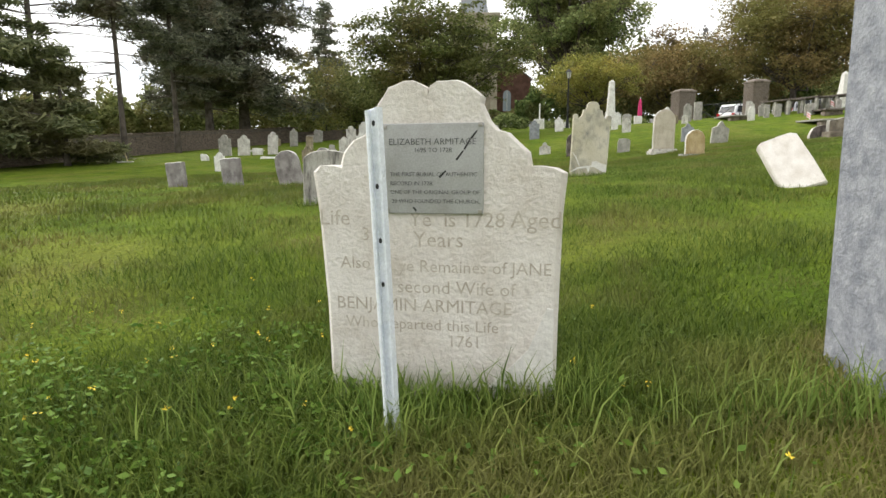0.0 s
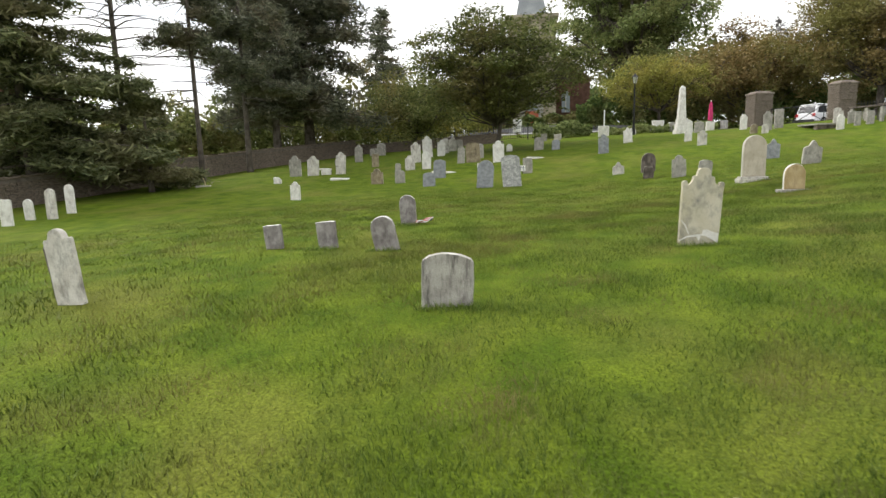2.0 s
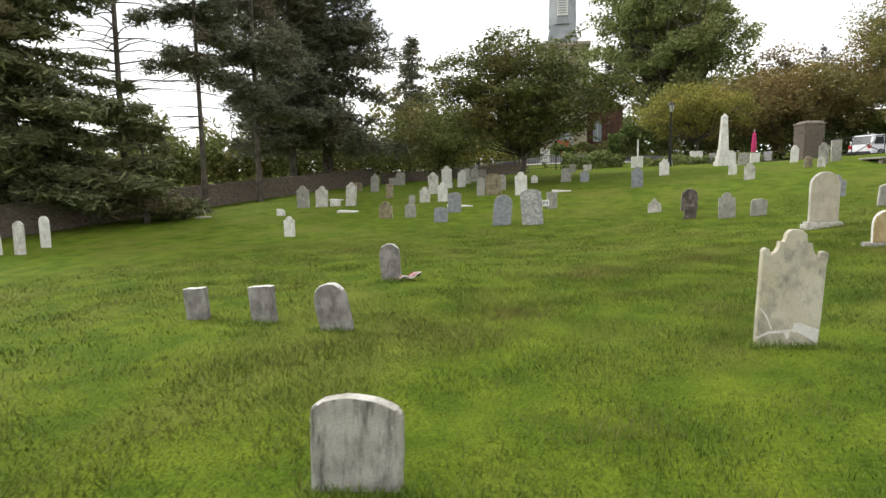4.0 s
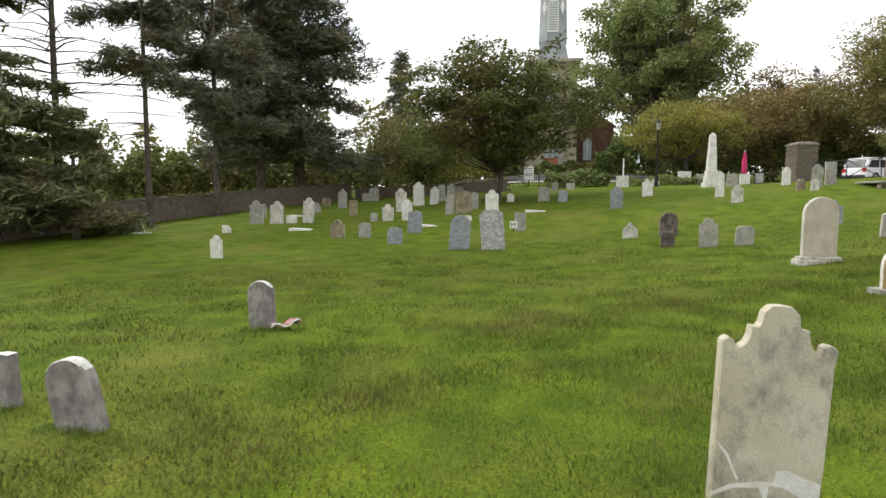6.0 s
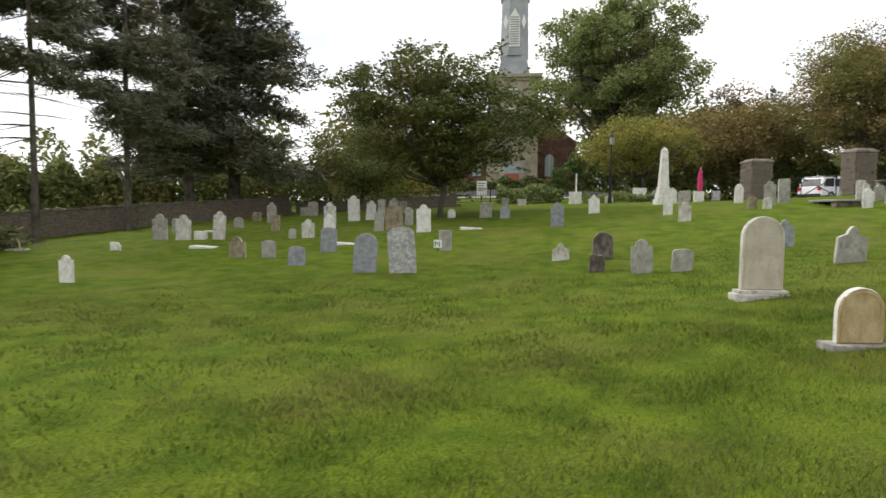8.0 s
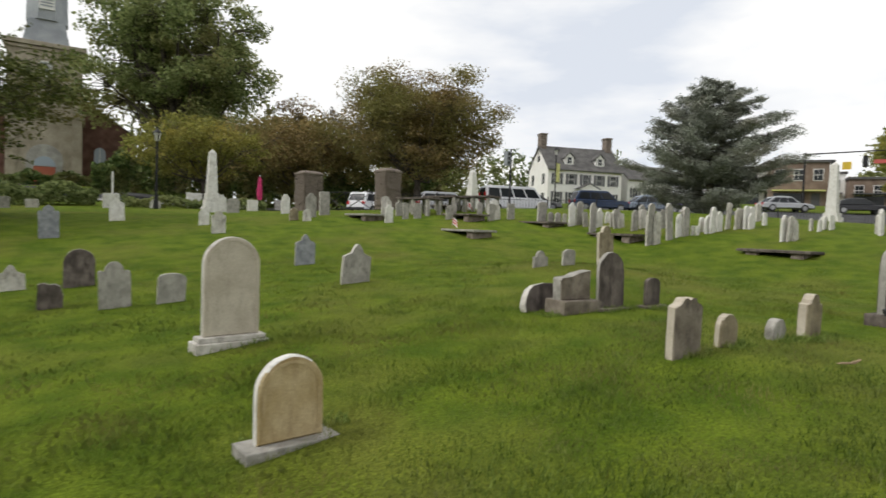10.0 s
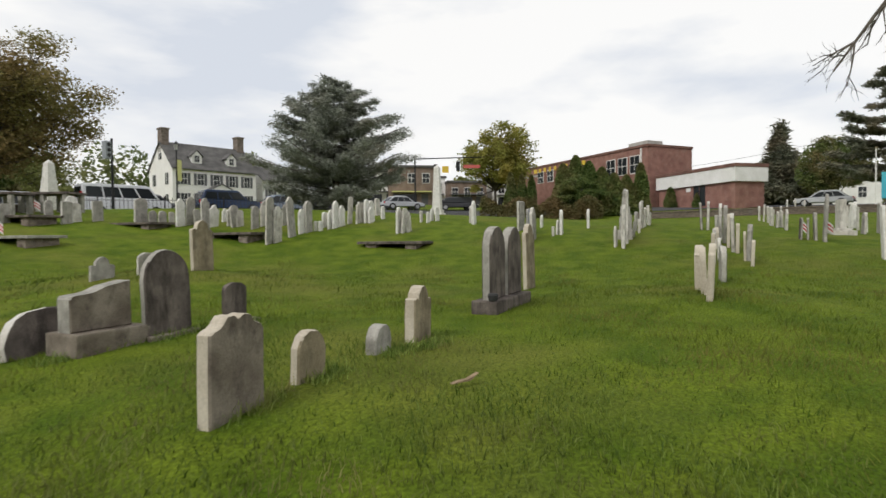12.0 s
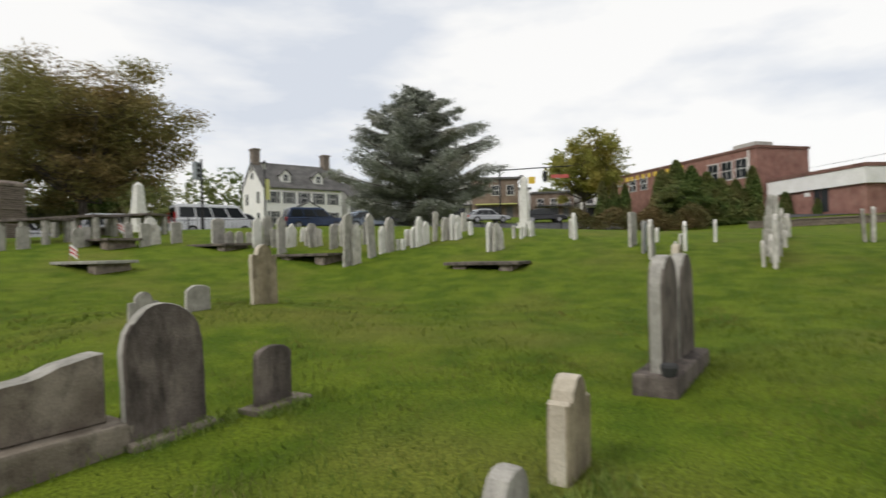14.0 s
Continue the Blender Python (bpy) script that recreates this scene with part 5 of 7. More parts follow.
broadleaf(22.0, 79, 15.5, 14, 2.0, M_LEAF_O, 24, "rusty autumn maple with thinning leaves", 16, 3600, 0.34, 0.3, gap=0.7)
broadleaf(8.6, 56.2, 7.2, 12.0, 1.0, M_LEAF_Y, 25, "low spreading tree with yellow-green autumn leaves", 26, 7000, 0.21, 0.17, layered=0.35, gap=0.85, clump=0.3)
broadleaf(25.9, 54.3, 13.8, 16.6, 1.8, M_LEAF_B, 26, "broad browning tree with wispy outer twigs", 44, 24000, 0.21, 0.36, gap=0.92, twigs=26, clump=0.30, layered=0.25)
broadleaf(18.6, 64, 10.0, 20, 0.0, M_LEAF_B, 27, "brownish autumn trees behind the gate pillars", 26, 8000, 0.3, 0.25, lobe_r=0.15)
broadleaf(12.5, 70, 9.5, 20, 0.0, M_LEAF_D, 28, "olive hedge trees behind the street", 18, 6000, 0.32, 0.25)
broadleaf(36.0, 74, 9.0, 20, 0.0, M_LEAF_D, 29, "dark green trees behind parked cars", 16, 5000, 0.32, 0.25)
broadleaf(76.6, 37.4, 12.0, 15.5, 0.6, M_LEAF_Y, 30, "yellowing street tree with thin upper branches", 30, 8000, 0.34, 0.24, gap=0.8, lobe_r=0.15, twigs=20)
broadleaf(29.5, 88, 15.5, 8, 4.0, M_TWIG, 31, "pale leafless tree with fine grey twigs", 16, 700, 0.2, 0.2, twigs=60)
conifer(32.9, 30.4, 7.7, 4.7, 0.04, M_CEDAR, 32, "broad grey-green cedar with tiered level branches", 40000, droop=0.02, up=0.12, size=0.105, trunk=0.24, shape=0.62, whorls=44, lift=0.55, belly=0.34, tuft=0.10)
conifer(91.3, 3.7, 10.4, 4.4, 0.05, M_NEEDLE, 33, "conical dark spruce beside the road", 6500, size=0.42, whorls=26, lift=1.3, tuft=0.3)
broadleaf(83.8, -0.6, 8.8, 10.0, 0.0, M_HEDGE, 34, "rounded dark evergreen tree by the road", 34, 9000, 0.25, 0.2, clump=0.4, lobe_r=0.16)
conifer(65.4, -2.2, 11.5, 5.8, 0.14, M_NEEDLE, 35, "white pine with layered level boughs", 9000, droop=-0.02, size=0.22, trunk=0.3, shape=0.55, whorls=11, lift=0.5, tuft=0.15)


def columnar(x, y, h, r, seed, label="columnar dark green arborvitae", group="arborvitae row"):
    rng = np.random.default_rng(seed)
    tree = thing("arborvitae", on(x, y), label, "tree", group)
    part("trunk", arrays_bm(tubes([[((0, 0, -0.2), 0.12), ((0, 0, h * 0.9), 0.03)]], 6)), M_BARK, tree)
    n = int(3200 + 3600 * r)
    t = rng.uniform(0.02, 1, n)
    a = rng.uniform(0, 2 * math.pi, n)
    rad = r * np.clip(1.15 * (1 - t) ** 0.55, 0, 1) * rng.uniform(0.75, 1.05, n) * (1 + 0.12 * np.sin(3 * a + 9 * t))
    V, F = leaves(rng, np.stack([rad * np.cos(a), rad * np.sin(a), t * h], 1), 0.13, 0.0, 1.2)
    ob = new("crown", arrays("crown", V, F, M_HEDGE))
    ob.parent = tree


for k, (x, y, h, r) in enumerate(((57.6, 23.4, 4.9, 1.2), (58.2, 22.4, 5.6, 1.2), (58.6, 21.3, 5.0, 1.2), (59.0, 20.2, 4.4, 1.2), (59.4, 19.2, 3.8, 1.1), (59.8, 18.2, 3.6, 1.0), (60.2, 17.0, 4.6, 0.8),
                                  (65.0, 31.1, 4.2, 0.7), (65.4, 30.0, 4.0, 0.6), (65.7, 29.0, 3.9, 0.6), (74.0, 15.6, 2.2, 0.6), (72.0, 12.6, 1.8, 0.6))):
    columnar(x, y, h, r, 100 + k)
broadleaf(56.4, 21.6, 4.2, 5.6, 0.2, M_HEDGE, 41, "dark shaggy yew shrub in front of arborvitae", 24, 7000, 0.16, 0.12, lobe_r=0.15, twigs=16)


def hedge(name, points, h, w, mat, seed, label, n=2600, size=0.16):
    rng = np.random.default_rng(seed)
    cent = []
    tot = sum(math.dist(a, b) for a, b in zip(points, points[1:]))
    for a, b in zip(points, points[1:]):
        k = int(n * math.dist(a, b) / tot)
        s = rng.uniform(0, 1, k)
        px, py = a[0] + (b[0] - a[0]) * s, a[1] + (b[1] - a[1]) * s
        ang = rng.uniform(0, math.pi, k)
        lump = 0.85 + 0.2 * np.sin(s * math.dist(a, b) * 2.1 + seed) + rng.uniform(-0.08, 0.08, k)
        off = np.cos(ang) * w / 2 * lump
        d = math.dist(a, b)
        x, y = px - (b[1] - a[1]) / d * off, py + (b[0] - a[0]) / d * off
        z = heights(x, y) + np.sin(ang) ** 0.6 * h * lump * rng.uniform(0.55, 1.0, k) ** 0.4
        cent.append(np.stack([x, y, z], 1))
    c = np.concatenate(cent)
    origin = c.mean(0)
    origin[2] = gz(origin[0], origin[1])
    V, F = leaves(rng, c - origin, size, 0.2, 1.0)
    ob = new(name, arrays(name, V, F, mat))
    ob.matrix_basis = Matrix.Translation(origin)
    tagged(ob, label, "hedge")


hedge("hedge", [(52.8, 29.6), (54.5, 24.0), (55.5, 19.5)], 1.9, 2.2, M_HEDGE_B, 51, "clipped brownish-green hedge before tall evergreens", 16000, 0.1)
hedge("shrub_border", [(-2.5, 47.5), (2.0, 48.5)], 1.3, 2.0, M_LEAF_G, 52, "leafy green shrubs along the churchyard edge", 2600)
hedge("shrub_border", [(3.4, 46.8), (8.0, 47.6), (11.5, 47.0)], 0.7, 1.4, M_LEAF_G, 53, "low flowering green border plants", 2600, 0.13)
hedge("shrub_border", [(1.2, 60), (3.6, 60)], 3.4, 2.6, M_HEDGE, 54, "dark rounded evergreen bush by the church", 2600, 0.2)
hedge("shrub_border", [(-12, 74), (6, 74)], 1.3, 2.0, M_HEDGE, 55, "dark hedge in front of the church tower", 4000, 0.25)
hedge("shrub_border", [(-40, 34), (-30, 50), (-20, 60)], 4.2, 5.0, M_LEAF_D, 56, "scrubby green trees beyond the stone wall", 36000, 0.20)
hedge("shrub_border", [(-48, 18), (-36, 30)], 4.9, 6.0, M_LEAF_G, 57, "overgrown green thicket beyond the stone wall", 26000, 0.20)
hedge("shrub_border", [(-20, 58), (-8, 64)], 4.0, 4.0, M_LEAF_Y, 58, "yellow-green bushes behind the low wall", 12000, 0.16)
hedge("shrub_border", [(3, 66.5), (10, 65), (32, 61.5)], 4.2, 3.0, M_HEDGE, 59, "dark roadside hedge behind the street", 13000, 0.24)
hedge("shrub_border", [(31, 63), (41, 61)], 2.4, 3.0, M_LEAF_D, 60, "green bushes beside the white house", 4000, 0.28)


def treeline(points, h, seed, label):
    rng = np.random.default_rng(seed)
    cent = []
    for a, b in zip(points, points[1:]):
        d = math.dist(a, b)
        for k in range(int(d / 6)):
            s = rng.uniform()
            x, y = a[0] + (b[0] - a[0]) * s, a[1] + (b[1] - a[1]) * s
            hh, r = h * rng.uniform(0.6, 1.15), rng.uniform(3.0, 5.5)
            q = rng.normal(size=(420, 3))
            q /= np.linalg.norm(q, axis=1)[:, None]
            q *= rng.uniform(0.6, 1.05, 420)[:, None]
            cent.append(np.array([x, y, gz(x, y) + hh * 0.5]) + q * np.array([r, r, hh * 0.55]))
    V, F = leaves(rng, np.concatenate(cent), 0.62, 0.2, 1.0)
    tagged(new("treeline", arrays("treeline", V, F, M_FAR)), label, "woods", kind="stuff")


treeline([(-140, 30), (-110, 90), (-60, 140), (0, 165), (60, 150), (110, 110)], 12, 61, "distant mixed autumn woods on the horizon")
treeline([(-75, 92), (-30, 112), (8, 118), (34, 104), (58, 104)], 15, 63, "mixed autumn trees behind the church and street")
treeline([(118, 100), (150, 50), (150, -20), (130, -70)], 8, 62, "distant low trees behind the town")


def overhanging_limb():
    """A pine beside the row of stones; one bare limb hangs into view."""
    rng = np.random.default_rng(77)
    tree = conifer(22.6, 2.5, 17, 6.0, 0.56, M_NEEDLE, 36, "dark pine with needled boughs and a long drooping bare limb", 9000, droop=0.06, size=0.25, trunk=0.34, shape=0.4)
    lines = []

    def twig(p, d, L, r, n):
        q = p + d * L * 0.5 + Vector(rng.normal(size=3)) * L * 0.06
        e = p + d * L + Vector((0, 0, -0.05 * L))
        lines.append([(tuple(p), r), (tuple(q), r * 0.75), (tuple(e), r * 0.4)])
        if n:
            for _ in range(3):
                b = p + (e - p) * rng.uniform(0.3, 1.0)
                twig(b, (d + Vector(rng.normal(size=3)) * 0.4).normalized(), L * rng.uniform(0.4, 0.65), r * 0.5, n - 1)
    path = [Vector((0, 0.2, 9.0)), Vector((-0.9, 2.2, 8.0)), Vector((-1.9, 4.0, 6.3)), Vector((-2.6, 5.1, 4.75)), Vector((-3.0, 5.8, 3.7))]
    lines.append([(tuple(p), 0.1 - 0.021 * i) for i, p in enumerate(path)])
    for k in range(9):
        s = rng.uniform(0.0, 0.9)
        a, b = path[2 + int(s * 2)], path[3 + int(s * 2)]
        p = a + (b - a) * (s * 2 % 1)
        twig(p, ((b - a).normalized() + Vector(rng.normal(size=3)) * 0.5).normalized(), rng.uniform(0.6, 1.2), 0.02, 2)
    V, F = tubes(lines, 5)
    tagged(part("branchwork", arrays_bm((V, F)), M_BARK, tree), kind="stuff")


overhanging_limb()


# ---- walls, fence and gate ----
def rubble_wall(name, points, h, thick, seed, label, course=0.17, long=0.42, pieces=300, cap=True):
    """A core of mortar with rough stones set proud on both faces."""
    rnd = random.Random(seed)
    core = bmesh.new()
    wall = new(name)
    tagged(wall, label, "wall", kind="structure")
    shapes = []
    for k in range(5):
        b = bmesh.new()
        box(b, -0.5, 0.5, -0.5, 0.5, -0.5, 0.5)
        for v in b.verts:
            v.co += Vector((rnd.uniform(-0.07, 0.07), 0, rnd.uniform(-0.07, 0.07)))
        shapes.append(mesh_of("stone", b, M_WALLSTONE))
    made = 0
    for (x0, y0), (x1, y1) in zip(points, points[1:]):
        L = math.hypot(x1 - x0, y1 - y0)
        ux, uy = (x1 - x0) / L, (y1 - y0) / L
        n = max(1, int(L / 2.0))
        for i in range(n):
            a, b = L * i / n, L * (i + 1) / n
            pa, pb = (x0 + ux * a, y0 + uy * a), (x0 + ux * b, y0 + uy * b)
            za, zb = gz(*pa), gz(*pb)
            sec = []
            for (px, py), z in ((pa, za), (pb, zb)):
                sec.append([core.verts.new((px - uy * s * thick / 2, py + ux * s * thick / 2, zz)) for s, zz in ((-1, z - 0.4), (1, z - 0.4), (1, z + h), (-1, z + h))])
            for k in range(4):
                j = (k + 1) % 4
                core.faces.new((sec[0][k], sec[0][j], sec[1][j], sec[1][k]))
        d = 0.0
        turn = math.degrees(math.atan2(uy, ux))
        rows = int(h / course)
        for r in range(rows):
            d = rnd.uniform(0, long)
            while d < L and made < pieces * 4:
                s = long * rnd.uniform(0.55, 1.4)
                px, py = x0 + ux * (d + s / 2), y0 + uy * (d + s / 2)
                ob = new("stone", shapes[made % 5])
                ob.parent = wall
                ob.matrix_basis = pose(px, py, gz(px, py) + course * (r + 0.5), 0, 0, turn) @ Matrix.Diagonal((s * 0.93, thick + 0.05 + rnd.uniform(0, 0.05), course * 0.9, 1))
                d += s
                made += 1
        if cap:
            d = 0.0
            while d < L:
                s = 0.9
                px, py = x0 + ux * (d + s / 2), y0 + uy * (d + s / 2)
                ob = new("coping", shapes[made % 5])
                ob.parent = wall
                ob.matrix_basis = pose(px, py, gz(px, py) + h + 0.045, 0, 0, turn) @ Matrix.Diagonal((s * 0.97, thick + 0.14, 0.09, 1))
                d += s
                made += 1
    part("core", core, M_MORTAR, wall)


def gate_pillar(x, y, turn, w, h):
    rnd = random.Random(int(x * 10))
    p = thing("gate_pillar", on(x, y, turn), "square gate pillar of thin dark shale courses with a stone cap", "pillar", "gate pillars")
    part("core", block(-w / 2 + 0.05, w / 2 - 0.05, -w / 2 + 0.05, w / 2 - 0.05, -0.3, h - 0.12), M_EARTH, p)
    z = 0.0
    shape = mesh_of("stone", block(-0.5, 0.5, -0.5, 0.5, -0.5, 0.5), M_PILLAR)
    while z < h - 0.15:
        c = rnd.uniform(0.06, 0.10)
        for side in range(4):
            d = -w / 2
            while d < w / 2 - 0.05:
                s = min(rnd.uniform(0.4, 1.0), w / 2 - d)
                ob = new("stone", shape)
                ob.parent = p
                ob.matrix_basis = pose(0, 0, 0, 0, 0, 90 * side) @ pose(d + s / 2, -w / 2 + 0.06, z + c / 2) @ Matrix.Diagonal((s * 0.95, 0.15 + rnd.uniform(0, 0.11), c * 0.78, 1))
                d += s
        z += c
    part("cap", block(-w / 2 - 0.08, w / 2 + 0.08, -w / 2 - 0.08, w / 2 + 0.08, h - 0.12, h, 0.03), M_PILLAR, p)
    bm = frustum(bmesh.new(), 4, w * 0.72, w * 0.5, h + 0.001, h + 0.12)
    part("cap_top", bm, M_PILLAR, p)


gate_pillar(13.4, 43.9, 14, 1.2, 2.35)
gate_pillar(16.25, 38.2, 14, 1.0, 2.15)


def iron_gate(x0, y0, x1, y1):
    L, turn = math.hypot(x1 - x0, y1 - y0), math.degrees(math.atan2(y1 - y0, x1 - x0))
    g = thing("iron_gate", on(x0, y0, turn), "open black iron field gate with crossed braces", "gate")
    bars = (((0, 0.15), (L, 0.15)), ((0, 1.15), (L, 1.15)), ((0, 0.1), (0, 1.2)), ((L, 0.1), (L, 1.2)), ((0, 0.15), (L / 2, 1.15)), ((L / 2, 1.15), (L, 0.15)), ((0, 1.15), (L / 2, 0.15)), ((L / 2, 0.15), (L, 1.15)), ((L / 2, 0.15), (L / 2, 1.15)))
    for (a, b), (c, d) in bars:
        part("bar", arrays_bm(tubes([[((a, 0, b), 0.025), ((c, 0, d), 0.025)]], 6)), M_IRON, g)


iron_gate(13.9, 42.9, 15.7, 39.1)


def iron_fence(points, h, gap, label):
    for (x0, y0), (x1, y1) in zip(points, points[1:]):
        L, turn = math.hypot(x1 - x0, y1 - y0), math.degrees(math.atan2(y1 - y0, x1 - x0))
        f = thing("iron_fence", on((x0 + x1) / 2, (y0 + y1) / 2, turn), label, "fence", "iron fence")
        base = gz((x0 + x1) / 2, (y0 + y1) / 2)
        slope = (gz(x1, y1) - gz(x0, y0)) / L
        n = int(L / gap)
        thin, post = mesh_of("picket", block(-0.011, 0.011, -0.011, 0.011, -0.1, h), M_IRON), mesh_of("post", block(-0.04, 0.04, -0.04, 0.04, -0.2, h + 0.1, 0.008), M_IRON)
        for k in range(n + 1):
            x = -L / 2 + L * k / n
            ob = new("post" if k % 16 == 0 else "picket", post if k % 16 == 0 else thin)
            ob.parent, ob.matrix_basis = f, Matrix.Translation((x, 0, slope * x))
        for z in (0.2, h - 0.15):
            part("rail", arrays_bm(tubes([[((-L / 2, 0, z - slope * L / 2), 0.02), ((L / 2, 0, z + slope * L / 2), 0.02)]], 4)), M_IRON, f)


iron_fence([(-15.0, 46.6), (-6.0, 47.6), (1.0, 49.0)], 1.25, 0.18, "black iron picket fence along the churchyard edge")
iron_fence([(17.0, 38.6), (26.6, 42.6), (36.0, 38.4)], 1.0, 0.22, "thin iron picket fence in front of the parked cars")
iron_fence([(36.0, 38.4), (46.0, 34.2), (53.0, 30.6)], 1.0, 0.24, "thin iron picket fence in front of the parked cars")


# ---- street furniture ----
def street_lamp(x, y, h, banner=False):
    p = thing("street_lamp", on(x, y, 20), "black iron street lamp with a lantern head", "street lamp", "street lamps")
    bm = frustum(bmesh.new(), 10, 0.16, 0.1, -0.2, 0.7)
    part("base", bm, M_IRON, p)
    part("post", frustum(bmesh.new(), 10, 0.07, 0.05, 0.702, h - 0.75), M_IRON, p)
    lan = part("lantern", frustum(bmesh.new(), 8, 0.12, 0.2, h - 0.748, h - 0.3), M_LAMPGLASS, p, "frosted lantern glass")
    for k in range(4):
        t = math.pi * k / 2
        part("lantern_bar", arrays_bm(tubes([[((0.12 * math.cos(t), 0.12 * math.sin(t), h - 0.75), 0.02), ((0.21 * math.cos(t), 0.21 * math.sin(t), h - 0.3), 0.02)]], 4)), M_IRON, lan)
    part("cap", frustum(bmesh.new(), 8, 0.26, 0.06, h - 0.298, h - 0.08), M_IRON, p)
    part("finial", frustum(bmesh.new(), 8, 0.05, 0.01, h - 0.078, h), M_IRON, p)
    if banner:
        part("banner", block(0.1, 0.7, -0.01, 0.01, h - 3.2, h - 1.5), M_BANNER, p, "faded yellow banner")
        part("banner_arm", block(0.03, 0.72, -0.015, 0.015, h - 1.5, h - 1.46), M_IRON, p)


street_lamp(5.05, 45.0, 4.55)
street_lamp(37.6, 49.7, 5.75, True)


def signal_post(x, y, h, turn, arm, heads):
    p = thing("traffic_signal", on(x, y, turn), "dark traffic signal pole with hanging lights", "traffic signal")
    part("pole", frustum(bmesh.new(), 10, 0.11 if arm else 0.075, 0.08 if arm else 0.06, -0.2, h), M_IRON, p)
    if arm:
        part("mast_arm", arrays_bm(tubes([[((0, 0, h - 0.15), 0.07), ((arm, 0, h + 0.1), 0.045)]], 8)), M_IRON, p)
    for hx, hz in heads:
        b = part("signal_head", block(hx - 0.19, hx + 0.19, -0.16, 0.16, hz - 1.0, hz, 0.03), M_IRON if arm else M_SPIRE, p, "dark signal housing")
        for k in range(3):
            part("lens", frustum(bmesh.new(), 10, 0.12, 0.12, -0.17, -0.165), M_HOLE, b).matrix_basis = pose(hx, 0, hz - 0.2 - 0.3 * k, 90, 0, 0) @ pose(0, 0, 0.34)
    return p


signal_post(27.0, 41.8, 4.4, 10, 0, ((-0.35, 4.2),))
sig = signal_post(59.0, 39.7, 5.6, -58, 7.5, ((2.2, 4.9), (4.6, 5.2)))
part("street_sign", block(5.2, 7.0, -0.02, 0.02, 4.5, 4.85), M_REDSIGN, sig, "red street name sign")
part("warning_sign", block(2.9, 3.6, -0.02, 0.02, 4.0, 4.7), M_YELLOWPAINT, sig, "yellow warning sign")


def closed_umbrella(x, y):
    p = thing("closed_umbrella", on(x, y) @ Matrix.Diagonal((0.8, 0.8, 0.82, 1)), "closed magenta sun umbrella on a pole", "umbrella")
    part("pole", frustum(bmesh.new(), 8, 0.03, 0.03, -0.2, 2.9), M_IRON, p)
    bm = bmesh.new()
    for z0, z1, a, b in ((0.9, 1.5, 0.2, 0.24), (1.5, 2.5, 0.24, 0.16), (2.5, 2.85, 0.16, 0.05)):
        frustum(bm, 10, a, b, z0, z1)
    part("canopy", bm, M_MAGENTA, p, "folded magenta canopy")
    part("finial", frustum(bmesh.new(), 6, 0.05, 0.03, 2.851, 2.97), M_WHITE, p)


closed_umbrella(11.6, 49.8)


def notice(x, y, w, h, z0, label, lines=4):
    p = thing("notice_board", on(x, y, 6), label, "sign")
    part("post", block(-0.04, 0.04, -0.04, 0.04, -0.2, z0 + h), M_IRON, p)
    part("panel", block(-w / 2, w / 2, -0.06, -0.041, z0, z0 + h, 0.006), M_WHITE, p)
    for k in range(lines):
        part("text_line", block(-w * 0.36, w * (0.36 - 0.1 * (k % 2)), -0.064, -0.06, z0 + h * (0.8 - 0.17 * k), z0 + h * (0.85 - 0.17 * k)), M_LETTER, p)


notice(-4.3, 52.0, 0.8, 1.15, 0.5, "white notice board with a few dark lines")
notice(2.9, 45.5, 0.1, 1.9, 0.1, "slim white marker pole", 0)


def billboard(x, y):
    p = thing("banner_sign", on(x, y, -80) @ Matrix.Diagonal((0.75, 0.75, 0.75, 1)), "bright cyan banner sign with large pale words", "sign")
    for sx in (-1.4, 1.4):
        part("post", block(sx - 0.06, sx + 0.06, -0.06, 0.06, -0.2, 3.0), M_WHITE, p)
    part("panel", block(-2.0, 2.0, -0.12, -0.062, 1.2, 3.4), M_CYAN, p)
    letters("YOU", 1.0, M_WHITE, p, pose(-1.75, -0.125, 2.45, 90, 0, 0), 0.002, "lettering")
    letters("WE", 1.0, M_WHITE, p, pose(-1.45, -0.125, 1.45, 90, 0, 0), 0.002, "lettering")
    return p


billboard(50.7, -0.1)


def flagpole(x, y, h):
    p = thing("flagpole", on(x, y), "slim bare white flagpole beside the far road", "pole")
    part("pole", frustum(bmesh.new(), 8, 0.06, 0.035, -0.2, h), M_WHITE, p)
    part("finial", frustum(frustum(bmesh.new(), 8, 0.03, 0.07, h, h + 0.06), 8, 0.07, 0.01, h + 0.06, h + 0.13), M_BRONZE, p)


flagpole(60.5, -0.3, 4.6)


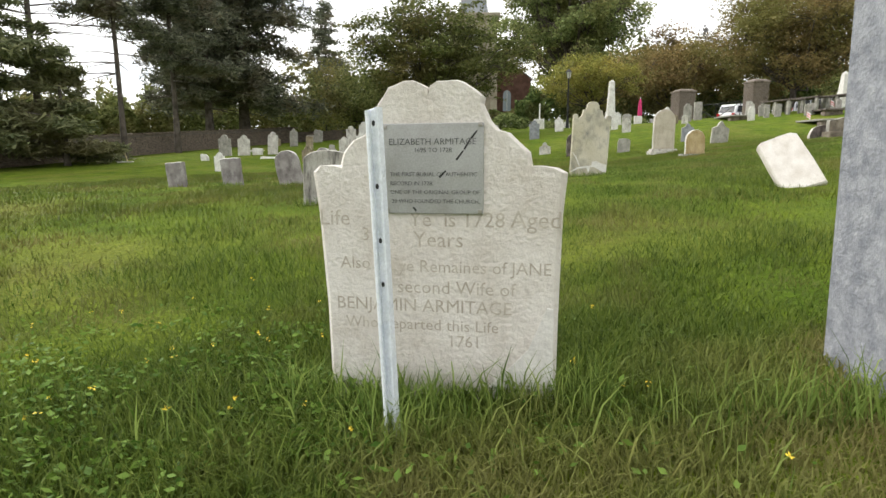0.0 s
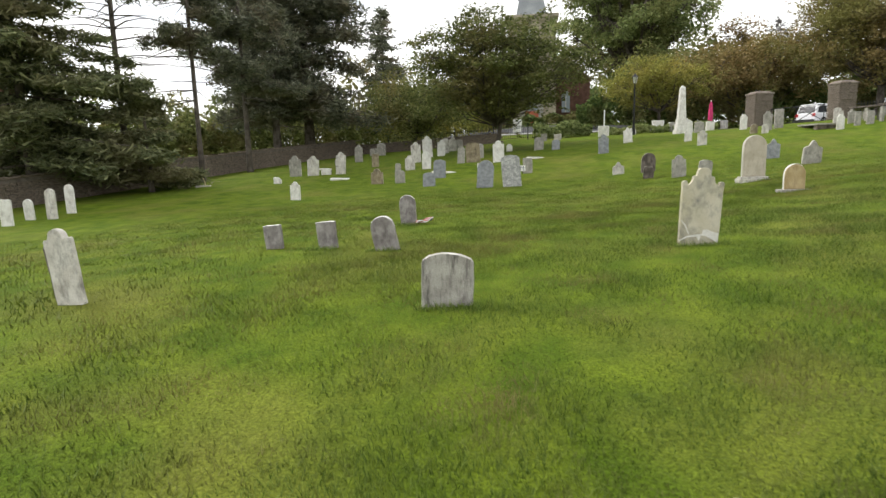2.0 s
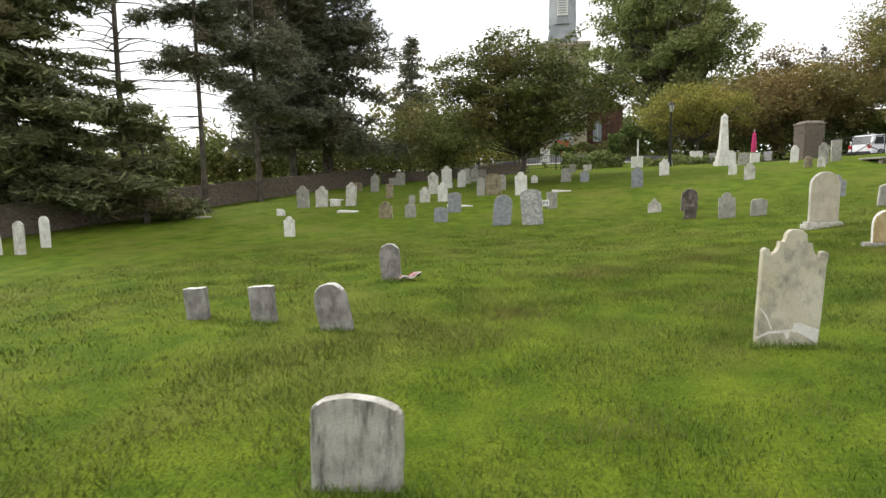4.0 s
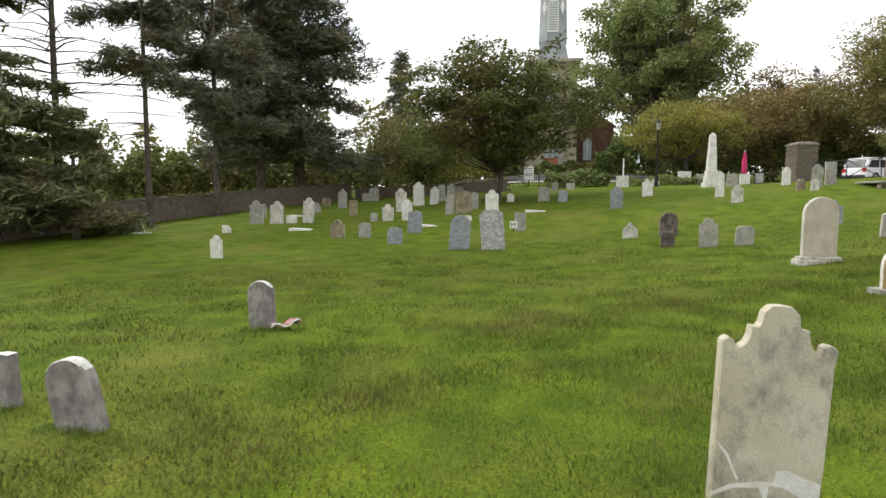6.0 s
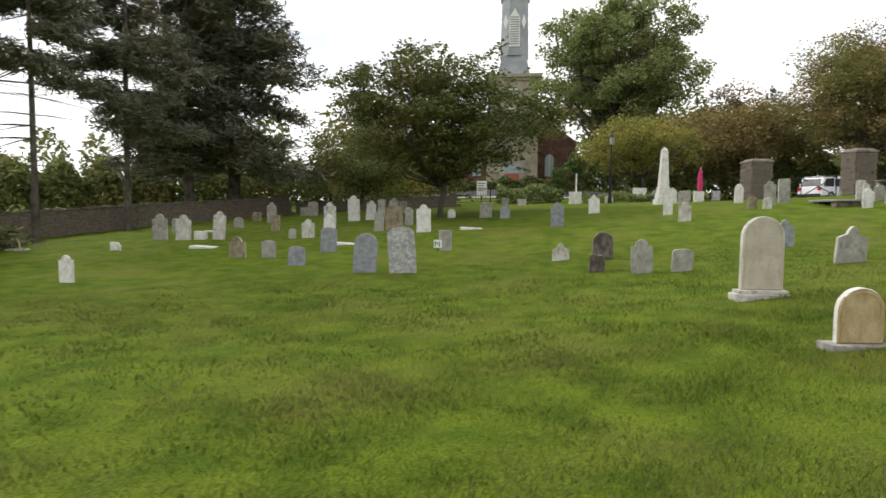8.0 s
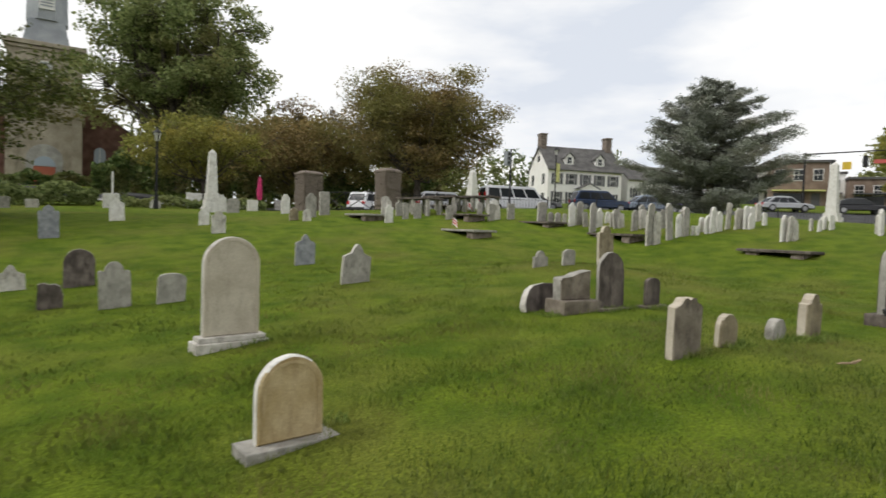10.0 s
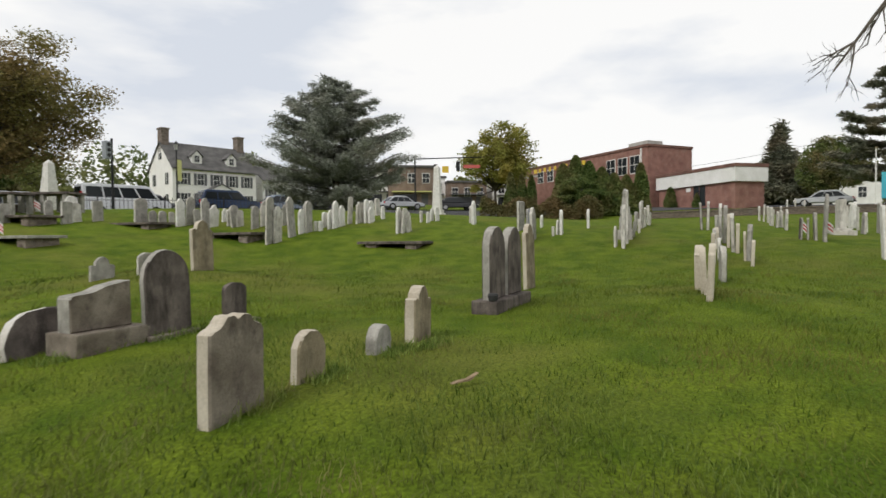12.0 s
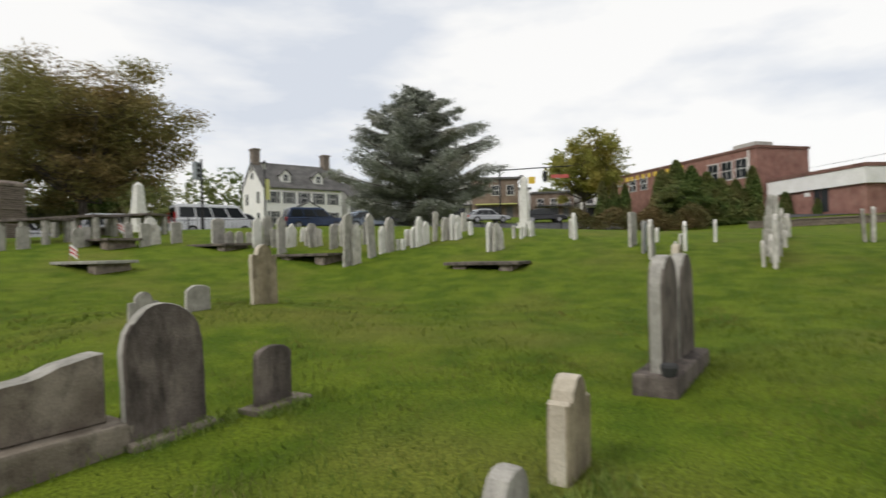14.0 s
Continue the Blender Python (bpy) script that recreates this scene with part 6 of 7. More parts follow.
# ---- vehicles ----
def vehicle(x, y, turn, kind_, paint, label):
    van = kind_ == "van"
    L, W, H = {"van": (5.6, 2.0, 2.1), "suv": (4.7, 1.85, 1.7), "car": (4.6, 1.8, 1.45)}[kind_]
    p = thing({"van": "van", "suv": "sport_utility_car", "car": "car"}[kind_], on(x, y, turn), label, "van" if van else "car", "parked vehicles")
    m = surf("car_paint", paint, tuple(min(1, c * 1.1) for c in paint), None, 1, 30, 0.25, 0.0)
    a = L / 2
    belt = H * (0.56 if not van else 0.55)
    low = [(-a, 0.32), (-a * 0.99, 0.62), (-a * 0.97, belt)] + ([(a * 0.66, belt), (a * 0.9, belt * 0.9), (a * 0.99, belt * 0.72), (a, 0.35)] if not van else [(a * 0.72, belt), (a * 0.93, belt * 0.92), (a * 0.99, belt * 0.75), (a, 0.35)])
    part("body", prism(low, -W / 2, W / 2, 0.07), m, p)
    if van:
        top = [(-a * 0.98, belt - 0.02), (-a * 0.97, H * 0.95), (-a * 0.92, H), (a * 0.4, H), (a * 0.5, H * 0.96), (a * 0.74, belt - 0.02)]
    elif kind_ == "suv":
        top = [(-a * 0.97, belt - 0.02), (-a * 0.86, H * 0.96), (-a * 0.78, H), (a * 0.12, H), (a * 0.22, H * 0.96), (a * 0.52, belt - 0.02)]
    else:
        top = [(-a * 0.86, belt - 0.02), (-a * 0.52, H * 0.97), (-a * 0.4, H), (a * 0.02, H), (a * 0.12, H * 0.97), (a * 0.5, belt - 0.02)]
    part("cabin", prism(top, -W / 2 + 0.1, W / 2 - 0.1, 0.08), m, p)
    zb, zt = belt + 0.06, H * 0.9
    def inset(s, z):
        (x0, z0), (x1, z1) = (top[0], top[1]) if s < 0 else (top[-1], top[-2])
        return x0 + (x1 - x0) * (z - z0) / (z1 - z0)
    cuts = 4 if van else 3
    xa0, xa1, xb0, xb1 = inset(-1, zb) + 0.18, inset(-1, zt) + 0.16, inset(1, zb) - 0.14, inset(1, zt) - 0.12
    for s in (-1, 1):
        for k in range(cuts):
            f0, f1 = k / cuts + 0.012, (k + 1) / cuts - 0.012
            q = [(xa0 + (xb0 - xa0) * f0, zb), (xa1 + (xb1 - xa1) * f0, zt), (xa1 + (xb1 - xa1) * f1, zt), (xa0 + (xb0 - xa0) * f1, zb)]
            y_ = s * (W / 2 - 0.1)
            part("side_window", prism(q, min(y_, y_ + s * 0.006), max(y_, y_ + s * 0.006)), M_GLASS, p)
    for s, nm in ((-1, "rear_window"), (1, "windscreen")):
        bm = bmesh.new()
        e = 0.012 * s
        v = [bm.verts.new(c) for c in ((inset(s, zb) + e, -W * 0.4, zb), (inset(s, zb) + e, W * 0.4, zb), (inset(s, zt) + e, W * 0.36, zt), (inset(s, zt) + e, -W * 0.36, zt))]
        bm.faces.new(v)
        bmesh.ops.solidify(bm, geom=bm.faces[:], thickness=0.006)
        part(nm, bm, M_GLASS, p)
    for s in (-1, 1):
        part("tail_light", block(-a - 0.006, -a + 0.08, s * W * 0.4 - 0.12, s * W * 0.4 + 0.12, belt * 0.75, belt * 1.0 + (0.4 if van else 0)), M_TAIL, p)
        part("headlight", block(a * 0.94, a + 0.004, s * W * 0.36 - 0.18, s * W * 0.36 + 0.18, belt * 0.62, belt * 0.8, 0.02), M_LAMPGLASS, p)
        for wx in (-a * 0.62, a * 0.62):
            w = new("wheel")
            w.parent, w.matrix_basis = p, pose(wx, s * (W / 2 - 0.1), 0.34, 90, 0, 0)
            part("tyre", frustum(bmesh.new(), 18, 0.34, 0.34, -0.11, 0.11), M_TYRE, w)
            part("rim", frustum(bmesh.new(), 12, 0.21, 0.21, -0.116, 0.116), M_RIM, w)
    for e in (-1, 1):
        part("bumper", block(e * a - 0.08, e * a + 0.08, -W * 0.46, W * 0.46, 0.3, 0.5, 0.03), M_HOLE if van is False else m, p)
    return p


WHITE_PAINT, GREY_PAINT, BLUE_PAINT, DARK_PAINT, SILVER = (0.72, 0.73, 0.75), (0.20, 0.20, 0.21), (0.035, 0.055, 0.11), (0.03, 0.03, 0.035), (0.42, 0.43, 0.45)
vehicle(31.2, 47.0, -16, "van", WHITE_PAINT, "white passenger van with dark windows parked by the fence")
vehicle(25.6, 48.2, -20, "suv", SILVER, "silver sport utility car parked on the street")
vehicle(20.6, 50.9, 30, "suv", WHITE_PAINT, "white compact car parked behind the gate pillars")
vehicle(37.6, 44.0, -24, "suv", BLUE_PAINT, "dark blue sport utility car parked by the kerb")
vehicle(36.3, 50.9, -18, "car", GREY_PAINT, "grey saloon car parked beyond the lamp")
vehicle(41.6, 42.0, -26, "car", (0.20, 0.24, 0.30), "blue-grey car parked near the cedar")
vehicle(44.6, 40.6, -28, "car", (0.09, 0.05, 0.22), "purple car half hidden behind the cedar")
vehicle(62.6, 36.6, -50, "car", DARK_PAINT, "dark car waiting at the crossing")
vehicle(58.0, 40.8, -35, "car", SILVER, "silver car at the crossing")
vehicle(68.6, 2.0, 75, "car", SILVER, "silver car parked on the far road")


# ---- buildings ----
def pane(parent, x, z, w, h, y, shutters=False, material=None, trim=None, name="window"):
    f = part(name, block(x - w / 2 - 0.08, x + w / 2 + 0.08, y - 0.06, y - 0.004, z - 0.08, z + h + 0.08), trim or M_WHITE, parent)
    part("pane", block(x - w / 2, x + w / 2, y - 0.075, y - 0.062, z, z + h), material or M_GLASS, f)
    part("glazing_bar", block(x - w / 2, x + w / 2, y - 0.09, y - 0.076, z + h / 2 - 0.03, z + h / 2 + 0.03), trim or M_WHITE, f)
    part("glazing_bar", block(x - 0.02, x + 0.02, y - 0.09, y - 0.0765, z, z + h), trim or M_WHITE, f)
    if shutters:
        for s in (-1, 1):
            part("shutter", block(x + s * (w / 2 + 0.26) - 0.16, x + s * (w / 2 + 0.26) + 0.16, y - 0.07, y - 0.004, z - 0.05, z + h + 0.05), M_SHUTTER, parent)


def gable_roof(parent, x0, x1, y0, y1, z, rise, over=0.35, mat=None, thick=0.14):
    ym = (y0 + y1) / 2
    for s in (-1, 1):
        ye = y0 - over if s < 0 else y1 + over
        drop = rise * over / (ym - y0)
        pts = [(x0 - over * 0.5, ye, z - drop), (x1 + over * 0.5, ye, z - drop), (x1 + over * 0.5, ym, z + rise), (x0 - over * 0.5, ym, z + rise)]
        bm = bmesh.new()
        v = [bm.verts.new(q) for q in pts]
        v2 = [bm.verts.new((q[0], q[1], q[2] + thick)) for q in pts]
        bm.faces.new(v), bm.faces.new(v2)
        for k in range(4):
            j = (k + 1) % 4
            bm.faces.new((v[k], v[j], v2[j], v2[k]))
        bmesh.ops.recalc_face_normals(bm, faces=bm.faces)
        part("roof", bm, mat or M_ROOF, parent)


def gable_body(x0, x1, y0, y1, z0, z, rise):
    """Walls with gable ends at x0 and x1."""
    ym = (y0 + y1) / 2
    bm = bmesh.new()
    e = [[bm.verts.new((x, *q)) for q in ((y0, z0), (y1, z0), (y1, z), (ym, z + rise), (y0, z))] for x in (x0, x1)]
    for r in e:
        bm.faces.new(r)
    for k in range(5):
        j = (k + 1) % 5
        bm.faces.new((e[0][k], e[0][j], e[1][j], e[1][k]))
    bmesh.ops.recalc_face_normals(bm, faces=bm.faces)
    return bm


def white_house():
    h = thing("house", on(52.4, 69.0, -16, 0.2), "white two-storey house with grey roof, dormers and dark shutters", "house")
    part("wall", gable_body(0, 10.8, 0, 7.0, -1.0, 5.2, 3.2), M_STUCCO, h)
    gable_roof(h, 0, 10.8, 0, 7.0, 5.2, 3.2)
    for x in (0.45, 10.3):
        c = part("chimney", block(x - 0.45, x + 0.45, 3.0, 4.2, 7.2, 10.0, 0.03), M_PILLAR, h, "dark brick chimney")
        part("chimney_cap", block(x - 0.53, x + 0.53, 2.9, 4.3, 10.0, 10.2), M_PILLAR, c)
    for k in range(5):
        pane(h, 1.3 + 2.05 * k, 3.1, 0.75, 1.35, 0, True)
        if k != 2:
            pane(h, 1.3 + 2.05 * k, 0.5, 0.75, 1.5, 0, True)
    part("door", block(4.95, 5.85, -0.05, -0.003, 0.0, 2.1), M_SHUTTER, h)
    porch = part("porch", block(4.1, 6.7, -1.5, -0.004, 2.3, 2.5), M_WHITE, h, "white porch with a small pediment")
    part("pediment", prism([(4.1, 2.502), (5.4, 3.15), (6.7, 2.502)], -1.5, -0.004), M_WHITE, porch)
    for e in (-1, 1):
        part("porch_roof", prism([(5.4 + e * 1.5, 2.45), (5.4, 3.19), (5.4, 3.30), (5.4 + e * 1.56, 2.50)], -1.62, -0.004), M_ROOF, porch)
    for x in (4.25, 6.55):
        part("porch_column", frustum(bmesh.new(), 10, 0.1, 0.09, -0.3, 2.3, 0, x, -1.35), M_WHITE, porch)
    for x in (3.2, 7.7):
        d = part("dormer", prism([(-0.62, 5.5), (-0.62, 6.75), (0, 7.35), (0.62, 6.75), (0.62, 5.5)], 0, 2.4), M_WHITE, h, "white dormer")
        d.matrix_basis = pose(x, 0.5, 0)
        for e in (-1, 1):
            part("dormer_roof", prism([(e * 0.80, 6.62), (0, 7.40), (0, 7.50), (e * 0.86, 6.66)], -0.14, 2.4), M_ROOF, d)
        w = part("dormer_window", block(-0.28, 0.28, -0.03, -0.004, 5.95, 6.75), M_GLASS, d)
        for px_, pz_ in ((0.02, 0.42), (0.28, 0.02)):
            part("glazing_bar", block(-px_, px_, -0.045, -0.031, 6.35 - pz_, 6.35 + pz_), M_WHITE, w)
    for k, (y, z) in enumerate(((1.6, 3.1), (5.4, 3.1), (3.5, 6.3), (1.6, 0.5))):
        w = part("gable_window", block(-0.06, -0.004, y - 0.4, y + 0.4, z, z + (1.4 if k != 2 else 0.8)), M_GLASS, h)
        part("gable_window_frame", block(-0.09, -0.061, y - 0.03, y + 0.03, z, z + (1.4 if k != 2 else 0.8)), M_WHITE, w)
    wing = thing("house", on(64.2, 66.2, -16, 0.2), "small white house beyond a larger one", "house")
    part("wall", gable_body(0, 7, 0, 6, -1.0, 3.6, 2.0), M_WHITE, wing)
    gable_roof(wing, 0, 7, 0, 6, 3.6, 2.0)
    for k in range(3):
        pane(wing, 1.2 + 2.2 * k, 1.0, 0.8, 1.3, 0, True)


white_house()


def church():
    c = thing("church", on(-4.7, 86.0, 4, 0.4), "stone church with square tower, grey spire base and brick nave", "church")
    part("nave_wall", gable_body(-0.5, 24, -9.1, 9.1, -1.0, 8.0, 6.2), M_BRICK_D, c, "dark red brick nave")
    n = c.children[-1]
    n.matrix_basis = pose(0, 6.6, 0, 0, 0, 90)
    roof = new("nave_roof")
    roof.parent, roof.matrix_basis = c, pose(0, 6.6, 0, 0, 0, 90)
    gable_roof(roof, -0.5, 24, -9.1, 9.1, 8.0, 6.2)
    t = part("tower", block(-3.45, 3.45, 0, 7.2, -1.0, 16.3), M_TOWER, c, "square tan stone tower")
    for z, g, hh in ((8.4, 0.28, 0.35), (8.76, 0.16, 0.3), (15.6, 0.2, 0.35), (16.0, 0.42, 0.5)):
        part("cornice", block(-3.45 - g, 3.45 + g, -g, 7.2 + g, z, z + hh, 0.05), M_TOWER, t)
    for sx in (-3.0, 3.0):
        part("corner_pier", block(sx - 0.5, sx + 0.5, -0.22, -0.003, -1.0, 8.39), M_TOWER, t)
    part("arch_recess", prism([(-1.7, 0.2)] + arc(0, 3.7, 1.7, 1.7, 180, 0, 14) + [(1.7, 0.2)], -0.08, -0.004), M_CONCRETE, t, "pale arched doorway surround")
    part("door", block(-1.0, 1.0, -0.16, -0.082, 0.2, 2.9, 0.01), M_DOOR, t, "pair of red panelled doors")
    part("fanlight", prism([(-1.0, 3.0)] + arc(0, 3.05, 1.0, 1.0, 180, 0, 12) + [(1.0, 3.0)], -0.15, -0.082), M_GLASS_L, t)
    for z in (10.2, 12.8):
        lv = part("louvre", block(-0.6, 0.6, -0.1, -0.004, z, z + 1.7), M_WHITE, t, "white louvred opening")
        for k in range(6):
            part("slat", block(-0.5, 0.5, -0.14, -0.101, z + 0.15 + 0.25 * k, z + 0.27 + 0.25 * k), M_SPIRE, lv)
    s = part("spire", frustum(bmesh.new(), 4, 3.2, 2.4, 16.51, 19.5, 0, 0, 3.6), M_SPIRE, c, "grey painted spire stages")
    part("belfry", frustum(bmesh.new(), 8, 2.15, 1.95, 19.502, 27.5, 0, 0, 3.6), M_SPIRE, s)
    part("spire_top", frustum(bmesh.new(), 8, 2.2, 0.05, 27.502, 42, 0, 0, 3.6), M_SPIRE, s)
    lv = part("belfry_louvre", prism([(-0.75, 20.6), (-0.75, 24.6), (0, 25.8), (0.75, 24.6), (0.75, 20.6)], 1.45, 1.62), M_WHITE, c, "white pointed louvred opening")
    for k in range(12):
        part("slat", block(-0.6, 0.6, 1.4, 1.449, 20.9 + 0.33 * k, 21.05 + 0.33 * k), M_SPIRE, lv)
    for sx in (-1, 1):
        part("white_lozenge", prism([(sx * 1.25, 23.0), (sx * 1.25 + 0.3, 24.0), (sx * 1.25, 25.0), (sx * 1.25 - 0.3, 24.0)], 1.5, 1.66), M_WHITE, c)
    for sx in (-5.3, 5.4):
        part("arched_window", prism([(sx - 0.62, 2.9)] + arc(sx, 5.4, 0.62, 0.75, 180, 0, 10) + [(sx + 0.62, 2.9)], 5.85, 6.05), M_GLASS_L, c, "pale arched church window")
    for sx in (-5.3, 5.4):
        part("window_frame", block(sx - 0.03, sx + 0.03, 5.8, 5.849, 2.9, 6.1), M_WHITE, c)


church()


def bank_building():
    turn = math.degrees(math.atan2(18.2 - 39.7, 76.1 - 93.8))
    b = thing("brick_building", pose(93.8, 39.7, gz(80, 25) + 0.2, 0, 0, turn), "two-storey red brick commercial building with a flat parapet roof", "building")
    L = math.hypot(17.7, 21.5)
    part("wall", block(-3.0, L, 0, 7, -2, 6.5), M_BRICK, b)
    part("parapet", block(-3.1, L + 0.1, -0.1, 7.1, 6.5, 6.8, 0.03), M_BRICK_D, b)
    part("roof_unit", block(L - 6.5, L - 3.2, 3, 5.5, 6.8, 7.9, 0.05), M_CONCRETE, b, "grey rooftop machine housing")
    for k in range(3):
        pane(b, L - 6.3 + 2.1 * k, 3.6, 1.5, 2.0, 0, trim=M_WHITE)
    for k in range(2):
        pane(b, L - 22 + 2.5 * k, 4.2, 1.4, 1.6, 0)
    part("downpipe", block(L - 1.1, L - 0.95, -0.15, -0.004, -1, 6.4), M_WHITE, b)
    for k, w in enumerate((1.2, 0.8, 0.8, 0.8, 0.8, 1.0, 0.9, 0.9, 0.9, 0.9)):
        part("sign_shape", block(4.2 + 1.3 * k, 4.2 + 1.3 * k + w * 0.72, -0.15, -0.11, 5.72, 6.32, 0.01), M_YELLOWPAINT, b, "gold sign shape")
    part("stone_band", block(1.0, 6.0, -0.06, -0.003, 5.2, 5.5), M_CONCRETE, b)
    low = thing("brick_building", pose(76.4, 17.0, gz(70, 10) + 0.55, 0, 0, math.degrees(math.atan2(7.9 - 17.0, 66.5 - 76.4))), "low brick building with a broad white fascia", "building")
    L2 = 11.4
    part("wall", block(0, L2, 0, 3.5, -2, 1.95), M_BRICK, low)
    part("fascia", block(-0.25, L2 + 0.25, -0.25, 3.75, 1.951, 3.35, 0.02), M_WHITE, low, "white fascia band")
    part("cap", block(-0.3, L2 + 0.3, -0.3, 3.8, 3.351, 3.7, 0.02), M_BRICK_D, low, "brown roof edge")
    for x in (L2 * 0.5, L2 * 0.58):
        part("door", block(x, x + 0.8, -0.05, -0.003, -0.2, 2.0), M_GLASS, low, "dark glass door")
    part("notice", block(L2 * 0.4, L2 * 0.46, -0.05, -0.003, 1.4, 1.8), M_WHITE, low)


bank_building()


def shop_row():
    spots = ((80.6, 58.6, 5.6, M_WHITE, "white shopfront with upper bay windows"), (81.0, 52.6, 6.2, M_BROWNBRICK, "brown brick shop with a yellow sign"), (94, 57, 5.4, M_STUCCO, "cream two-storey shop building"),
             (96, 50, 4.6, M_BROWNBRICK, "brick corner building across the street"), (100, 43, 5.2, M_WHITE, "white gabled house across the street"))
    for k, (x, y, h, m, label) in enumerate(spots):
        b = thing("shop_building", on(x, y, -55, 0.6), label, "building")
        part("wall", block(-3.4, 3.4, 0, 8, -1, h), m, b)
        part("roof_edge", block(-3.6, 3.6, -0.2, 8.2, h, h + 0.35, 0.03), M_ROOF, b)
        for i in range(3):
            pane(b, -2.2 + 2.2 * i, h - 2.3, 1.0, 1.4, 0)
        part("shop_window", block(-2.8, 0.8, -0.08, -0.004, 0.4, 2.2), M_GLASS, b)
        part("door", block(1.5, 2.5, -0.08, -0.004, 0.0, 2.2), M_SHUTTER, b)
        part("awning", prism([(-3.0, 2.45), (-3.0, 2.6), (3.0, 2.6), (3.0, 2.45)], -1.0, -0.09), M_BANNER if k == 1 else M_SHUTTER, b)
    for x, y in ((101.1, 1.4), (106, -6)):
        hse = thing("house", on(x, y, -80, 0.2), "pale grey gabled house beyond the road", "house")
        part("wall", gable_body(-4, 4, 0, 8, -1, 4.2, 2.6), M_WHITE, hse)
        gable_roof(hse, -4, 4, 0, 8, 4.2, 2.6)
        for i in range(2):
            pane(hse, -1.8 + 3.4 * i, 1.4, 1.0, 1.5, 0)


shop_row()


def overhead_wire():
    V, F = tubes([[((110 - 6 * k, 22 - 4.4 * k, 12.0 + 0.06 * (k - 4) ** 2), 0.03) for k in range(9)]], 4)
    tagged(new("overhead_wire", arrays("overhead_wire", V, F, M_IRON)), "thin black overhead wire strung across the sky", "cable")


overhead_wire()


# ---- grass ----
WAY = ((0.3, -0.6), (0.0, 2.0), (0.8, 4.6), (1.9, 7.0), (3.3, 8.7), (5.0, 9.7), (7.6, 11.3), (9.0, 12.2))


def blades(rng, x, y, h, w, lean, deep=0.03, spear=False):
    n = len(x)
    z = heights(x, y) - deep
    a, b = rng.uniform(0, 2 * math.pi, n), rng.uniform(0, 2 * math.pi, n)
    hh = h * rng.uniform(0.55, 1.25, n)
    ww = w * rng.uniform(0.7, 1.3, n)
    k = hh * lean * rng.uniform(0.2, 1.3, n)
    ux, uy, dx, dy = np.cos(a) * ww, np.sin(a) * ww, np.cos(b) * k, np.sin(b) * k
    if spear:
        P = [np.stack(q, 1) for q in ((x - ux, y - uy, z), (x + ux, y + uy, z), (x + dx, y + dy, z + hh * np.sqrt(np.maximum(0.1, 1 - (k / hh) ** 2 * 0.5))))]
        return np.stack(P, 1).reshape(-1, 3), None, None
    P = [np.stack(q, 1) for q in ((x - ux, y - uy, z), (x + ux, y + uy, z), (x + ux * 0.7 + dx * 0.35, y + uy * 0.7 + dy * 0.35, z + hh * 0.6), (x - ux * 0.7 + dx * 0.35, y - uy * 0.7 + dy * 0.35, z + hh * 0.6),
                                  (x + dx, y + dy, z + hh * np.sqrt(np.maximum(0.1, 1 - (k / hh) ** 2 * 0.5))))]
    V = np.stack(P, 1).reshape(-1, 3)
    i = np.arange(n) * 5
    quads = np.stack([i, i + 1, i + 2, i + 3], 1)
    tips = np.stack([i + 3, i + 2, i + 4, i + 4], 1)[:, :3]
    return V, quads, tips


def lawn(name, rng, x, y, h, w, lean, mat, label, deep=0.028, spear=False):
    V, q, t = blades(rng, x, y, h, w, lean, deep, spear)
    if spear:
        tagged(new(name, arrays(name, V, np.arange(len(V)).reshape(-1, 3), mat)), label, "grass", kind="stuff")
        return
    me = bpy.data.meshes.new(name)
    me.vertices.add(len(V))
    me.vertices.foreach_set("co", V.astype(np.float32).ravel())
    n = len(q)
    me.loops.add(n * 7)
    me.loops.foreach_set("vertex_index", np.concatenate([q, t], 1).astype(np.int32).ravel())
    me.polygons.add(2 * n)
    me.polygons.foreach_set("loop_start", (np.arange(n)[:, None] * 7 + np.array([0, 4])).astype(np.int32).ravel())
    me.update(calc_edges=True)
    me.materials.append(mat)
    tagged(new(name, me), label, "grass", kind="stuff")


def sow(rng, n, near, far):
    """Spots at a distance of near to far from the line walked."""
    pts = np.array(WAY)
    seg = rng.integers(0, len(pts) - 1, n * 3)
    s = rng.uniform(0, 1, n * 3)[:, None]
    p = pts[seg] * (1 - s) + pts[seg + 1] * s
    a, r = rng.uniform(0, 2 * math.pi, n * 3), np.sqrt(rng.uniform(0, 1, n * 3)) * far
    q = p + np.stack([np.cos(a) * r, np.sin(a) * r], 1)
    d = np.full(len(q), 1e9)
    for u, v in zip(pts, pts[1:]):
        w = v - u
        t = np.clip(((q - u) @ w) / (w @ w), 0, 1)[:, None]
        d = np.minimum(d, np.linalg.norm(q - u - t * w, axis=1))
    d = d + rng.normal(0, 0.1 * far, len(d))
    q = q[(d >= near) & (d <= far)][:n]
    return q[:, 0], q[:, 1]


def tufty(x, y, amount):
    """Longer and shorter patches."""
    return 1 + amount * (np.sin(x * 2.3 + 1.3 * np.sin(y * 1.7)) * np.sin(y * 2.9 + 0.8 * np.sin(x * 3.1)))


